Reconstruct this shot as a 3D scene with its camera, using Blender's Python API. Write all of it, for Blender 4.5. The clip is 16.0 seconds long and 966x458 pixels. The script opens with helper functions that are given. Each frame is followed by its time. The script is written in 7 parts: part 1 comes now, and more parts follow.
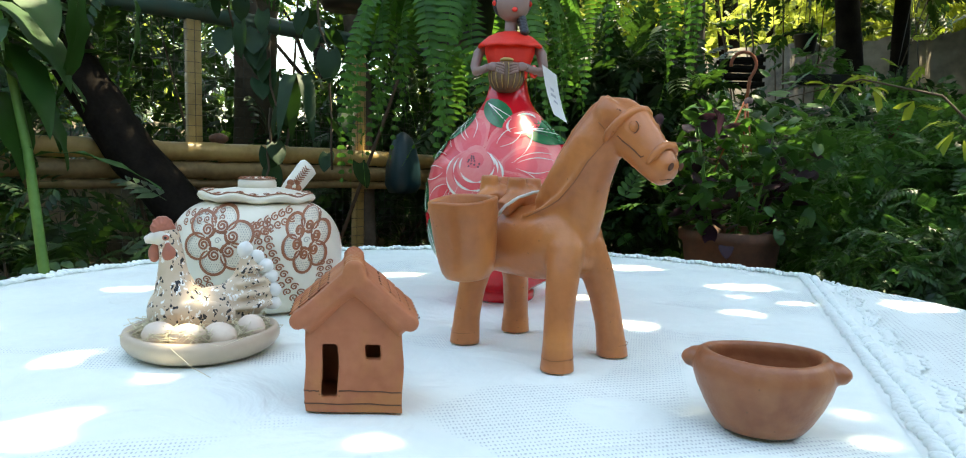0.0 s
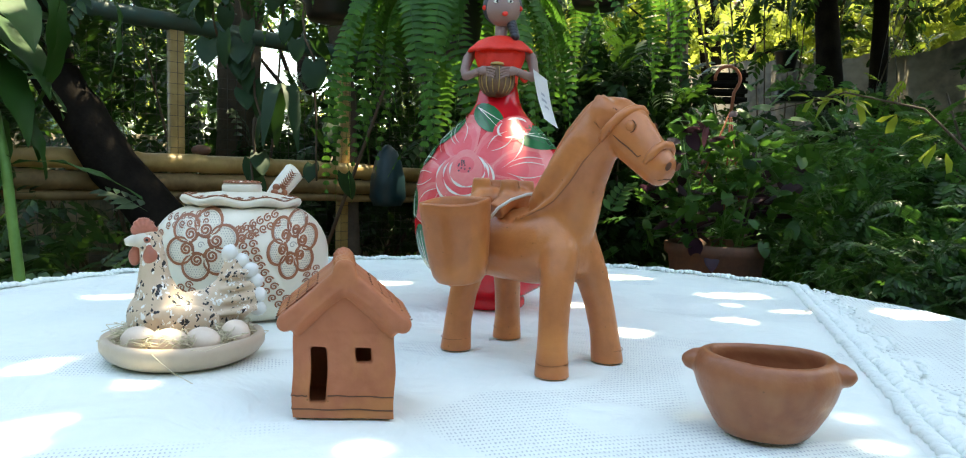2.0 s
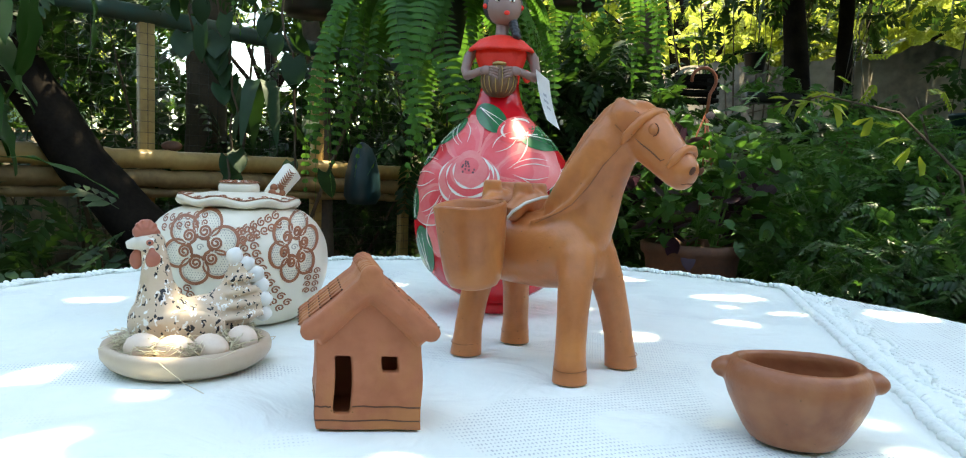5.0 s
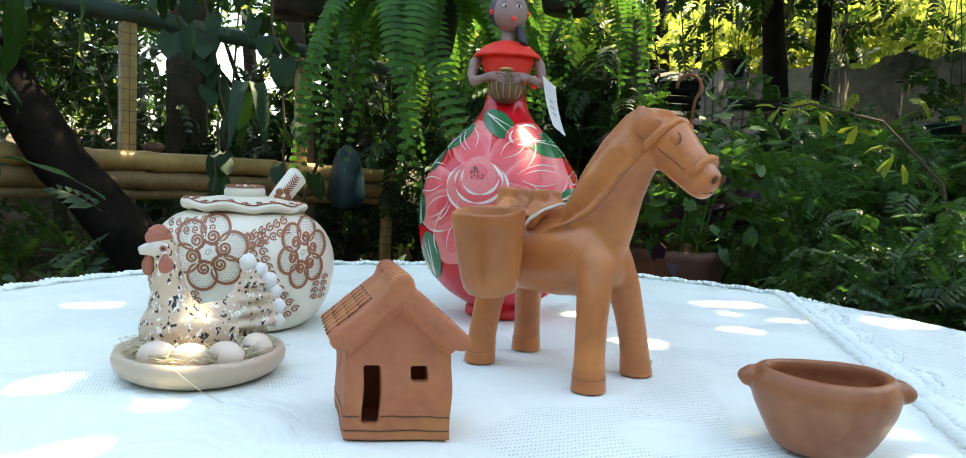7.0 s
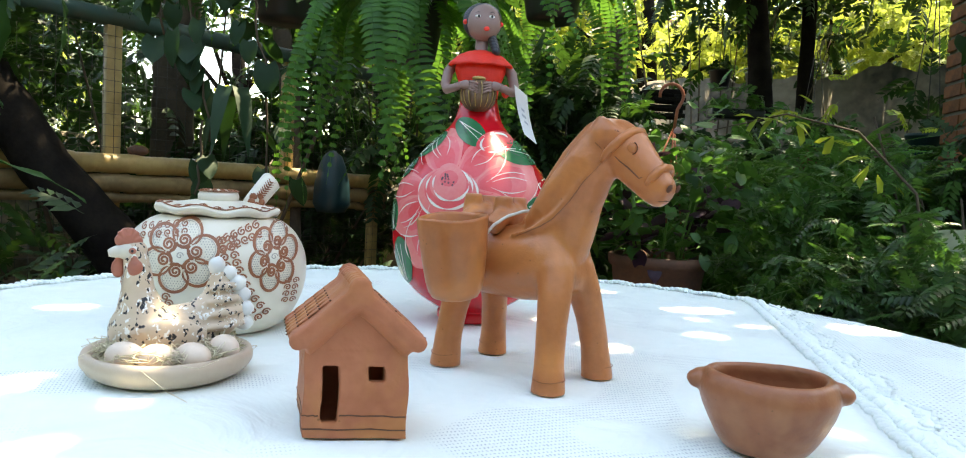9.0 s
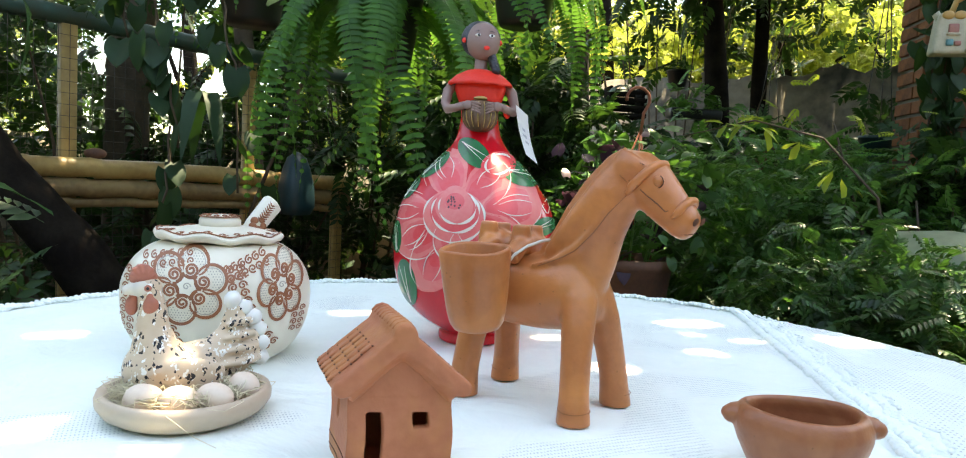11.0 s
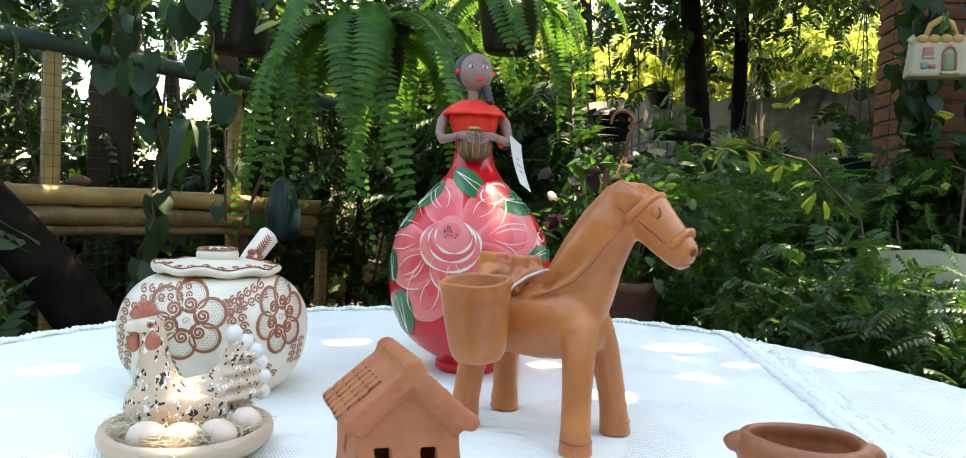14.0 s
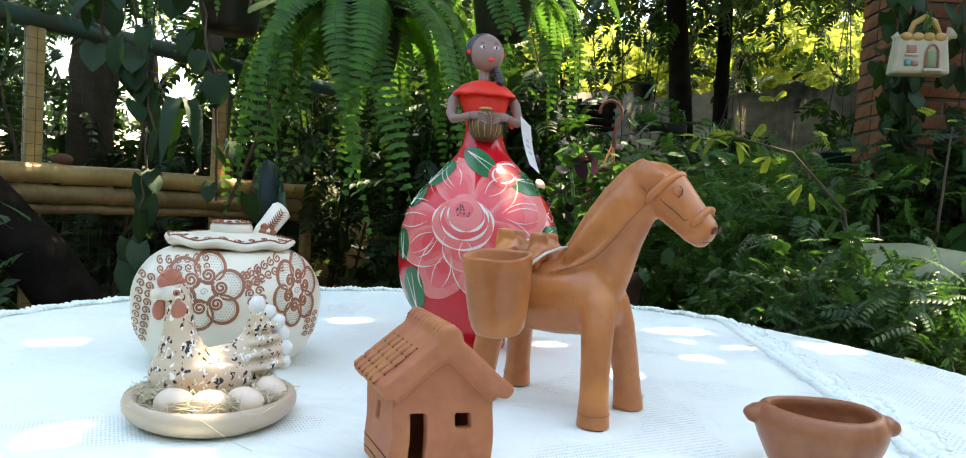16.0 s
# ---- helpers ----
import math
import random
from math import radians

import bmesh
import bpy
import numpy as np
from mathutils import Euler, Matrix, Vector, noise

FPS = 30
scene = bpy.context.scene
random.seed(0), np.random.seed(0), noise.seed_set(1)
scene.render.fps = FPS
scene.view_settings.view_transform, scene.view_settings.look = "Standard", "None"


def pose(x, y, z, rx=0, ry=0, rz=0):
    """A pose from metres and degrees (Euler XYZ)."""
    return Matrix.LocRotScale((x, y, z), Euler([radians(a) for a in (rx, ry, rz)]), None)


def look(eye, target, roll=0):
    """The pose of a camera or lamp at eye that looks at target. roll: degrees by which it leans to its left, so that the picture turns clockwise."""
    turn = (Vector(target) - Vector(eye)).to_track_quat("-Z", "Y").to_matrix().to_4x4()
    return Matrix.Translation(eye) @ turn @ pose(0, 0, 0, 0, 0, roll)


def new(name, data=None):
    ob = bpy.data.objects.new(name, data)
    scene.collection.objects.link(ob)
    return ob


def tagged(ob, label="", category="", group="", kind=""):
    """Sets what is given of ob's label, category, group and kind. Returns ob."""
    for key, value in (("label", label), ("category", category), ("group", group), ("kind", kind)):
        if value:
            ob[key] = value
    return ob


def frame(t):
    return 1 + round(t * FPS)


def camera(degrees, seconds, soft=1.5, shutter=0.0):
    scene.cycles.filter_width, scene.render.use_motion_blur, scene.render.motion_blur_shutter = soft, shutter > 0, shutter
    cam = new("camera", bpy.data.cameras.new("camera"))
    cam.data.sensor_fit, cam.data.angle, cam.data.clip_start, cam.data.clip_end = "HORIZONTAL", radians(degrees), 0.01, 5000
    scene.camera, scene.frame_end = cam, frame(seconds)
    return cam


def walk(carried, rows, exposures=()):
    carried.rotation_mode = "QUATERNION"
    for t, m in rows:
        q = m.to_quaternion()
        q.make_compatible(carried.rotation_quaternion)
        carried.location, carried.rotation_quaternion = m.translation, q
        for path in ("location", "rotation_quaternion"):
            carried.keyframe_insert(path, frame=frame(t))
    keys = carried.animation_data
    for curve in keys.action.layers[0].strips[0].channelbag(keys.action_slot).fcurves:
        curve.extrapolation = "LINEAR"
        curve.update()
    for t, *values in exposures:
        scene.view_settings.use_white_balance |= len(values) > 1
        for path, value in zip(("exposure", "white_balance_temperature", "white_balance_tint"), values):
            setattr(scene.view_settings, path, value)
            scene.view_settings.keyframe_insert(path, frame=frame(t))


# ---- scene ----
cam = camera(66.9, 16.0, 1.1)
PATH = [
    (0, (0.053, 0.006, 0.207), (-0.007, 1.996, 0.008), 1.3),
    (0.5, (0.054, 0.016, 0.202), (-0.015, 2.006, 0.014), 1.0),
    (1, (0.053, 0.014, 0.201), (0.004, 2.009, 0.066), 1.9),
    (1.5, (0.05, 0.01, 0.202), (0.014, 2.006, 0.066), 1.6),
    (2, (0.044, 0.022, 0.192), (0.028, 2.016, 0.037), 1.5),
    (2.5, (0.034, 0.034, 0.189), (0.019, 2.028, 0.031), 1.5),
    (3, (0.028, 0.038, 0.188), (0.02, 2.032, 0.044), 1.6),
    (5.5, (-0.014, 0.037, 0.196), (0.085, 2.027, 0.024), 2.1),
    (6, (-0.024, 0.046, 0.189), (0.097, 2.034, 0.005), 2.2),
    (6.5, (-0.03, 0.046, 0.191), (0.102, 2.034, 0.019), 2.0),
    (7, (-0.042, 0.043, 0.197), (0.093, 2.033, 0.05), 2.4),
    (7.5, (-0.038, 0.041, 0.199), (0.103, 2.032, 0.084), 2.2),
    (8, (-0.023, 0.034, 0.198), (0.128, 2.024, 0.076), 2.3),
    (8.5, (-0.017, 0.029, 0.198), (0.131, 2.02, 0.079), 2.7),
    (9, (-0.019, 0.023, 0.199), (0.145, 2.012, 0.07), 2.9),
    (11.5, (-0.092, 0.043, 0.234), (0.204, 2.016, 0.098), 2.7),
    (12, (-0.075, 0.048, 0.228), (0.198, 2.026, 0.109), 2.8),
    (12.5, (-0.071, 0.043, 0.232), (0.205, 2.021, 0.124), 2.5),
    (13, (-0.084, 0.043, 0.232), (0.209, 2.019, 0.136), 2.7),
    (13.5, (-0.089, 0.048, 0.231), (0.218, 2.021, 0.126), 2.5),
    (14, (-0.103, 0.031, 0.241), (0.225, 2.003, 0.165), 2.2),
    (14.5, (-0.118, 0.015, 0.241), (0.247, 1.98, 0.158), 2.4),
    (15, (-0.119, 0.021, 0.231), (0.289, 1.974, 0.098), 2.9),
    (15.5, (-0.138, 0.028, 0.225), (0.277, 1.981, 0.098), 3.4),
    (16, (-0.148, 0.029, 0.225), (0.241, 1.988, 0.124), 3.3),
]
walk(cam, [(t, look(eye, target, roll)) for t, eye, target, roll in PATH],
     [(0, 2.65, 8300, 2), (6.5, 2.71, 8350, 3), (9, 2.83, 8600, 6), (12, 2.94, 8800, 8), (14.5, 2.95, 8900, 9), (16, 2.86, 8700, 6)])

# ---- light ----
SUN_DIR = Vector((0.34, 0.30, 0.90)).normalized()      # towards the sun
world = bpy.data.worlds.new("sky")
scene.world = world
world.use_nodes = True
wn = world.node_tree
sky = wn.nodes.new("ShaderNodeTexSky")
sky.sky_type = "NISHITA"
sky.sun_disc = False
sky.sun_elevation = math.asin(SUN_DIR.z)
sky.sun_rotation = math.atan2(SUN_DIR.x, SUN_DIR.y)
wn.links.new(sky.outputs[0], wn.nodes["Background"].inputs[0])
wn.nodes["Background"].inputs[1].default_value = 0.15
sun = new("sun", bpy.data.lights.new("sun", "SUN"))
sun.data.energy, sun.data.angle, sun.data.color = 3.2, radians(0.5), (1.0, 0.94, 0.82)
sun.matrix_world = look(SUN_DIR * 20, (0, 0, 0))

# ---- materials ----


def material(name, color, rough=0.6, other=None, scale=20.0, mix=0.5, bump=0.0, bump_scale=60.0, spec=0.5, metal=0.0, sheen=0.0, detail=5.0):
    """A surface of one main colour, broken by noise at two scales towards another, with a fine relief."""
    m = bpy.data.materials.new(name)
    m.use_nodes = True
    t = m.node_tree
    b = t.nodes["Principled BSDF"]
    b.inputs["Roughness"].default_value = rough
    b.inputs["Specular IOR Level"].default_value = spec
    b.inputs["Metallic"].default_value = metal
    b.inputs["Sheen Weight"].default_value = sheen
    other = other or tuple(c * 0.75 for c in color)
    co = t.nodes.new("ShaderNodeTexCoord")
    n1, n2 = t.nodes.new("ShaderNodeTexNoise"), t.nodes.new("ShaderNodeTexNoise")
    n1.inputs["Scale"].default_value, n2.inputs["Scale"].default_value = scale, scale * 7.3
    n1.inputs["Detail"].default_value = detail
    add = t.nodes.new("ShaderNodeMath")
    add.operation = "MULTIPLY_ADD"
    add.inputs[1].default_value = 0.4
    ramp = t.nodes.new("ShaderNodeMapRange")
    ramp.inputs[1].default_value, ramp.inputs[2].default_value = 0.55, 0.9
    ramp.inputs[4].default_value = mix
    mx = t.nodes.new("ShaderNodeMix")
    mx.data_type = "RGBA"
    mx.inputs[6].default_value, mx.inputs[7].default_value = (*color, 1), (*other, 1)
    for n in (n1, n2):
        t.links.new(co.outputs["Object"], n.inputs["Vector"])
    t.links.new(n2.outputs[0], add.inputs[0])
    t.links.new(n1.outputs[0], add.inputs[2])
    t.links.new(add.outputs[0], ramp.inputs[0])
    t.links.new(ramp.outputs[0], mx.inputs[0])
    t.links.new(mx.outputs[2], b.inputs["Base Color"])
    if bump:
        nb, bp = t.nodes.new("ShaderNodeTexNoise"), t.nodes.new("ShaderNodeBump")
        nb.inputs["Scale"].default_value, nb.inputs["Detail"].default_value = bump_scale, 6
        bp.inputs["Strength"].default_value, bp.inputs["Distance"].default_value = bump, 0.002
        t.links.new(co.outputs["Object"], nb.inputs["Vector"])
        t.links.new(nb.outputs[0], bp.inputs["Height"])
        t.links.new(bp.outputs[0], b.inputs["Normal"])
    return m


def leaf_material(name, dark, light, rough=0.4, shine=0.35, glow=(0.30, 0.42, 0.04)):
    """Leaves: a colour of their own for each leaf, some gloss, and light that shines through."""
    m = bpy.data.materials.new(name)
    m.use_nodes = True
    t = m.node_tree
    b = t.nodes["Principled BSDF"]
    b.inputs["Roughness"].default_value = rough
    b.inputs["Specular IOR Level"].default_value = 0.3
    g = t.nodes.new("ShaderNodeNewGeometry")
    mx = t.nodes.new("ShaderNodeMix")
    mx.data_type = "RGBA"
    mx.inputs[6].default_value, mx.inputs[7].default_value = (*dark, 1), (*light, 1)
    t.links.new(g.outputs["Random Per Island"], mx.inputs[0])
    co, nz, hs = t.nodes.new("ShaderNodeTexCoord"), t.nodes.new("ShaderNodeTexNoise"), t.nodes.new("ShaderNodeHueSaturation")
    nz.inputs["Scale"].default_value = 30
    mr = t.nodes.new("ShaderNodeMapRange")
    mr.inputs[3].default_value, mr.inputs[4].default_value = 0.7, 1.3
    t.links.new(co.outputs["Object"], nz.inputs["Vector"])
    t.links.new(nz.outputs[0], mr.inputs[0])
    t.links.new(mr.outputs[0], hs.inputs["Value"])
    t.links.new(mx.outputs[2], hs.inputs["Color"])
    t.links.new(hs.outputs[0], b.inputs["Base Color"])
    tr, ms = t.nodes.new("ShaderNodeBsdfTranslucent"), t.nodes.new("ShaderNodeMixShader")
    tr.inputs[0].default_value = (*glow, 1)
    ms.inputs[0].default_value = shine
    t.links.new(b.outputs[0], ms.inputs[1])
    t.links.new(tr.outputs[0], ms.inputs[2])
    t.links.new(ms.outputs[0], t.nodes["Material Output"].inputs[0])
    return m


CLAY = material("terracotta", (0.47, 0.155, 0.074), 0.58, (0.36, 0.108, 0.045), 16, 0.9, 0.25, 240, 0.35)
CLAY_HORSE = material("ochre_clay", (0.54, 0.180, 0.058), 0.34, (0.39, 0.122, 0.038), 13, 0.9, 0.32, 120, 0.5)


def dappled_and_pitted(m, warm, amount, pits=260):
    """Warm noise patches paint dappled sunlight into the clay; a few small dark pits."""
    t = m.node_tree
    b = t.nodes["Principled BSDF"]
    base = b.inputs["Base Color"].links[0].from_socket
    co, n, r, mx = t.nodes.new("ShaderNodeTexCoord"), t.nodes.new("ShaderNodeTexNoise"), t.nodes.new("ShaderNodeMapRange"), t.nodes.new("ShaderNodeMix")
    n.inputs["Scale"].default_value, n.inputs["Detail"].default_value, n.inputs["Distortion"].default_value = 17, 3, 0.6
    r.inputs[1].default_value, r.inputs[2].default_value, r.inputs[4].default_value = 0.45, 0.68, amount
    mx.data_type = "RGBA"
    mx.inputs[7].default_value = (*warm, 1)
    vo, cut, keep, sep, both, dark = t.nodes.new("ShaderNodeTexVoronoi"), t.nodes.new("ShaderNodeMath"), t.nodes.new("ShaderNodeMath"), t.nodes.new("ShaderNodeSeparateColor"), t.nodes.new("ShaderNodeMath"), t.nodes.new("ShaderNodeMix")
    vo.inputs["Scale"].default_value = pits
    cut.operation, keep.operation, both.operation = "LESS_THAN", "GREATER_THAN", "MULTIPLY"
    cut.inputs[1].default_value, keep.inputs[1].default_value = 0.20, 0.972
    dark.data_type = "RGBA"
    dark.inputs[7].default_value = (*(c * 0.5 for c in warm), 1)
    for node in (n, vo):
        t.links.new(co.outputs["Object"], node.inputs["Vector"])
    t.links.new(n.outputs[0], r.inputs[0])
    t.links.new(r.outputs[0], mx.inputs[0])
    t.links.new(base, mx.inputs[6])
    t.links.new(vo.outputs["Distance"], cut.inputs[0])
    t.links.new(vo.outputs["Color"], sep.inputs[0])
    t.links.new(sep.outputs[0], keep.inputs[0])
    t.links.new(cut.outputs[0], both.inputs[0])
    t.links.new(keep.outputs[0], both.inputs[1])
    t.links.new(both.outputs[0], dark.inputs[0])
    t.links.new(mx.outputs[2], dark.inputs[6])
    t.links.new(dark.outputs[2], b.inputs["Base Color"])


dappled_and_pitted(CLAY, (0.52, 0.205, 0.062), 0.75)
dappled_and_pitted(CLAY_HORSE, (0.64, 0.225, 0.062), 0.8, 200)
CLAY_LINE = material("shallow_scored_clay", (0.30, 0.105, 0.036), 0.7)
CLAY_BOWL = material("brown_clay", (0.34, 0.118, 0.052), 0.32, (0.24, 0.076, 0.034), 16, 0.9, 0.2, 200, 0.4)
dappled_and_pitted(CLAY_BOWL, (0.44, 0.18, 0.08), 0.8)
CLAY_DARK = material("scored_clay", (0.13, 0.05, 0.025), 0.8)
CREAM = material("cream_glaze", (0.80, 0.735, 0.60), 0.35, (0.72, 0.64, 0.50), 12, 0.5, 0.08, 120)
BROWN_PAINT = material("brown_slip", (0.36, 0.125, 0.052), 0.5, (0.25, 0.080, 0.034), 60, 0.8)
GREY_DOT = material("grey_slip", (0.45, 0.40, 0.33), 0.5)
PLATE = material("beige_glaze", (0.56, 0.435, 0.315), 0.38, (0.47, 0.36, 0.26), 16, 0.6, 0.1, 160)
EGG = material("eggshell", (0.74, 0.60, 0.48), 0.5, (0.66, 0.50, 0.38), 40, 0.6, 0.1, 400)
COMB = material("comb_red", (0.46, 0.150, 0.095), 0.5, (0.33, 0.11, 0.07), 50, 0.6)
BEAK = material("beak_cream", (0.72, 0.66, 0.55), 0.5)
WHITE_GLAZE = material("white_glaze", (0.80, 0.79, 0.74), 0.4)
BLACK = material("black_paint", (0.012, 0.011, 0.012), 0.35)
RED = material("red_lacquer", (0.70, 0.008, 0.018), 0.17, (0.50, 0.008, 0.016), 6, 0.6, 0.03, 30, 0.5)
RED_CLOTH = material("red_clay_dress", (0.86, 0.030, 0.012), 0.55, (0.74, 0.02, 0.010), 60, 0.6, 0.4, 260)
SKIN = material("brown_painted_clay", (0.27, 0.165, 0.135), 0.5, (0.23, 0.135, 0.11), 40, 0.5)
HAIR = material("black_clay", (0.02, 0.022, 0.028), 0.4, (0.04, 0.042, 0.05), 60, 0.6, 0.5, 300)
PINK = material("pink_paint", (0.82, 0.105, 0.115), 0.25, (0.78, 0.06, 0.07), 24, 0.9, spec=0.35)
PINK_MID = material("rose_pink_paint", (0.84, 0.16, 0.16), 0.25, (0.80, 0.10, 0.11), 24, 0.9, spec=0.35)
PINK_PALE = material("pale_pink_paint", (0.86, 0.245, 0.225), 0.25, (0.83, 0.16, 0.155), 26, 0.9, spec=0.35)
WHITE_PAINT = material("white_paint", (0.82, 0.76, 0.66), 0.3, (0.78, 0.62, 0.52), 40, 0.7)
GREEN_PAINT = material("green_paint", (0.02, 0.17, 0.06), 0.25, (0.015, 0.11, 0.045), 30, 0.8)
BASKET = material("brown_basket", (0.15, 0.075, 0.032), 0.5, (0.07, 0.035, 0.018), 60, 0.9, 0.6, 150)
GOLD = material("straw_gold", (0.50, 0.33, 0.10), 0.5)
PAPER = material("paper", (0.72, 0.72, 0.70), 0.7)
PRINT = material("grey_print", (0.40, 0.42, 0.44), 0.7)
CORD = material("cotton_cord", (0.72, 0.66, 0.56), 0.85)
STRAW = material("straw", (0.74, 0.66, 0.46), 0.6, (0.62, 0.52, 0.32), 60, 0.7)
BAMBOO = material("bamboo", (0.48, 0.325, 0.12), 0.42, (0.30, 0.18, 0.06), 5, 0.9, 0.25, 40)
BAMBOO_OLD = material("old_bamboo", (0.30, 0.20, 0.085), 0.55, (0.14, 0.085, 0.035), 5, 0.9, 0.25, 40)
GREEN_PIPE = material("green_painted_pipe", (0.03, 0.085, 0.07), 0.45, (0.05, 0.07, 0.05), 9, 0.8, 0.2, 50)
WIRE = material("rusty_wire", (0.05, 0.045, 0.04), 0.6)
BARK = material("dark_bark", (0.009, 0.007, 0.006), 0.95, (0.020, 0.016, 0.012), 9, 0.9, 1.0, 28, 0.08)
BARK_LIGHT = material("grey_brown_bark", (0.10, 0.075, 0.052), 0.85, (0.05, 0.036, 0.026), 8, 0.9, 1.0, 26)
CONCRETE = material("weathered_concrete", (0.36, 0.305, 0.235), 0.9, (0.06, 0.056, 0.048), 1.6, 1.0, 0.9, 14)
SOIL = material("soil_and_litter", (0.06, 0.042, 0.028), 0.95, (0.13, 0.095, 0.06), 6, 1.0, 1.0, 18)
POT_CLAY = material("old_terracotta", (0.20, 0.085, 0.05), 0.75, (0.11, 0.055, 0.038), 9, 0.9, 0.4, 40)
POT_BLACK = material("black_plastic", (0.012, 0.012, 0.013), 0.4)
POT_GREY = material("grey_clear_plastic", (0.22, 0.23, 0.22), 0.3)
TEAL = material("dark_teal_plastic", (0.007, 0.034, 0.042), 0.45)
RUST_RED = material("rusty_red_iron", (0.34, 0.10, 0.05), 0.6)
BRICK = material("orange_brick", (0.28, 0.098, 0.034), 0.85, (0.12, 0.042, 0.018), 8, 0.9, 0.6, 40)
MORTAR = material("grey_mortar", (0.20, 0.17, 0.14), 0.95)
TANK = material("pale_green_tank", (0.21, 0.25, 0.15), 0.6, (0.13, 0.155, 0.09), 5, 0.8)
YELLOW_WALL = material("yellow_render", (0.62, 0.42, 0.13), 0.9, (0.5, 0.33, 0.1), 2, 0.7)
CAN_CREAM = material("cream_ceramic", (0.56, 0.52, 0.40), 0.4, (0.42, 0.40, 0.28), 20, 0.8)
CAN_YELLOW = material("ochre_ceramic", (0.55, 0.33, 0.11), 0.4)
CAN_PINK = material("dusty_pink_ceramic", (0.46, 0.20, 0.17), 0.4)
CAN_BLUE = material("blue_ceramic", (0.12, 0.32, 0.36), 0.4)
CAN_GREEN = material("sage_ceramic", (0.22, 0.30, 0.16), 0.4)
TABLE_WHITE = material("white_table", (0.52, 0.53, 0.54), 0.6)
FERN = leaf_material("fern_green", (0.022, 0.090, 0.018), (0.062, 0.20, 0.030), 0.45, 0.3, (0.16, 0.38, 0.05))
# Darker leaf copy: the garden's deep shade is put into its colour.
SHADE_TONED_LEAF = leaf_material("shade_toned_leaf", (0.007, 0.022, 0.008), (0.025, 0.068, 0.020), 0.5, 0.18, (0.08, 0.19, 0.025))
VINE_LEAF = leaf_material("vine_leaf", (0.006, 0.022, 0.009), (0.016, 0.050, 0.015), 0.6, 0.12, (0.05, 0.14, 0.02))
BUSH_LEAF = leaf_material("shrub_leaf", (0.010, 0.038, 0.013), (0.080, 0.205, 0.052), 0.34, 0.34, (0.14, 0.34, 0.05))
BROAD_LEAF = leaf_material("broad_leaf", (0.012, 0.052, 0.010), (0.030, 0.095, 0.016), 0.55, 0.18, (0.07, 0.20, 0.025))
BORDER_LEAF = leaf_material("border_leaf", (0.007, 0.027, 0.010), (0.046, 0.125, 0.034), 0.36, 0.26, (0.10, 0.26, 0.04))
# Brighter, yellower leaf copy with the sunlight put into its colour.
SUN_TONED_LEAF = leaf_material("sun_toned_leaf", (0.05, 0.10, 0.018), (0.20, 0.25, 0.05), 0.5, 0.5, (0.46, 0.52, 0.09))
LIME_LEAF = leaf_material("lime_leaf", (0.16, 0.26, 0.04), (0.30, 0.38, 0.05), 0.4, 0.4, (0.45, 0.55, 0.06))
PURPLE_LEAF = leaf_material("purple_leaf", (0.03, 0.014, 0.028), (0.07, 0.03, 0.05), 0.4, 0.2, (0.12, 0.05, 0.08))
STEM = material("green_stem", (0.16, 0.34, 0.08), 0.45, (0.10, 0.24, 0.05), 12, 0.7)
TWIG = material("brown_twig", (0.08, 0.055, 0.035), 0.8)


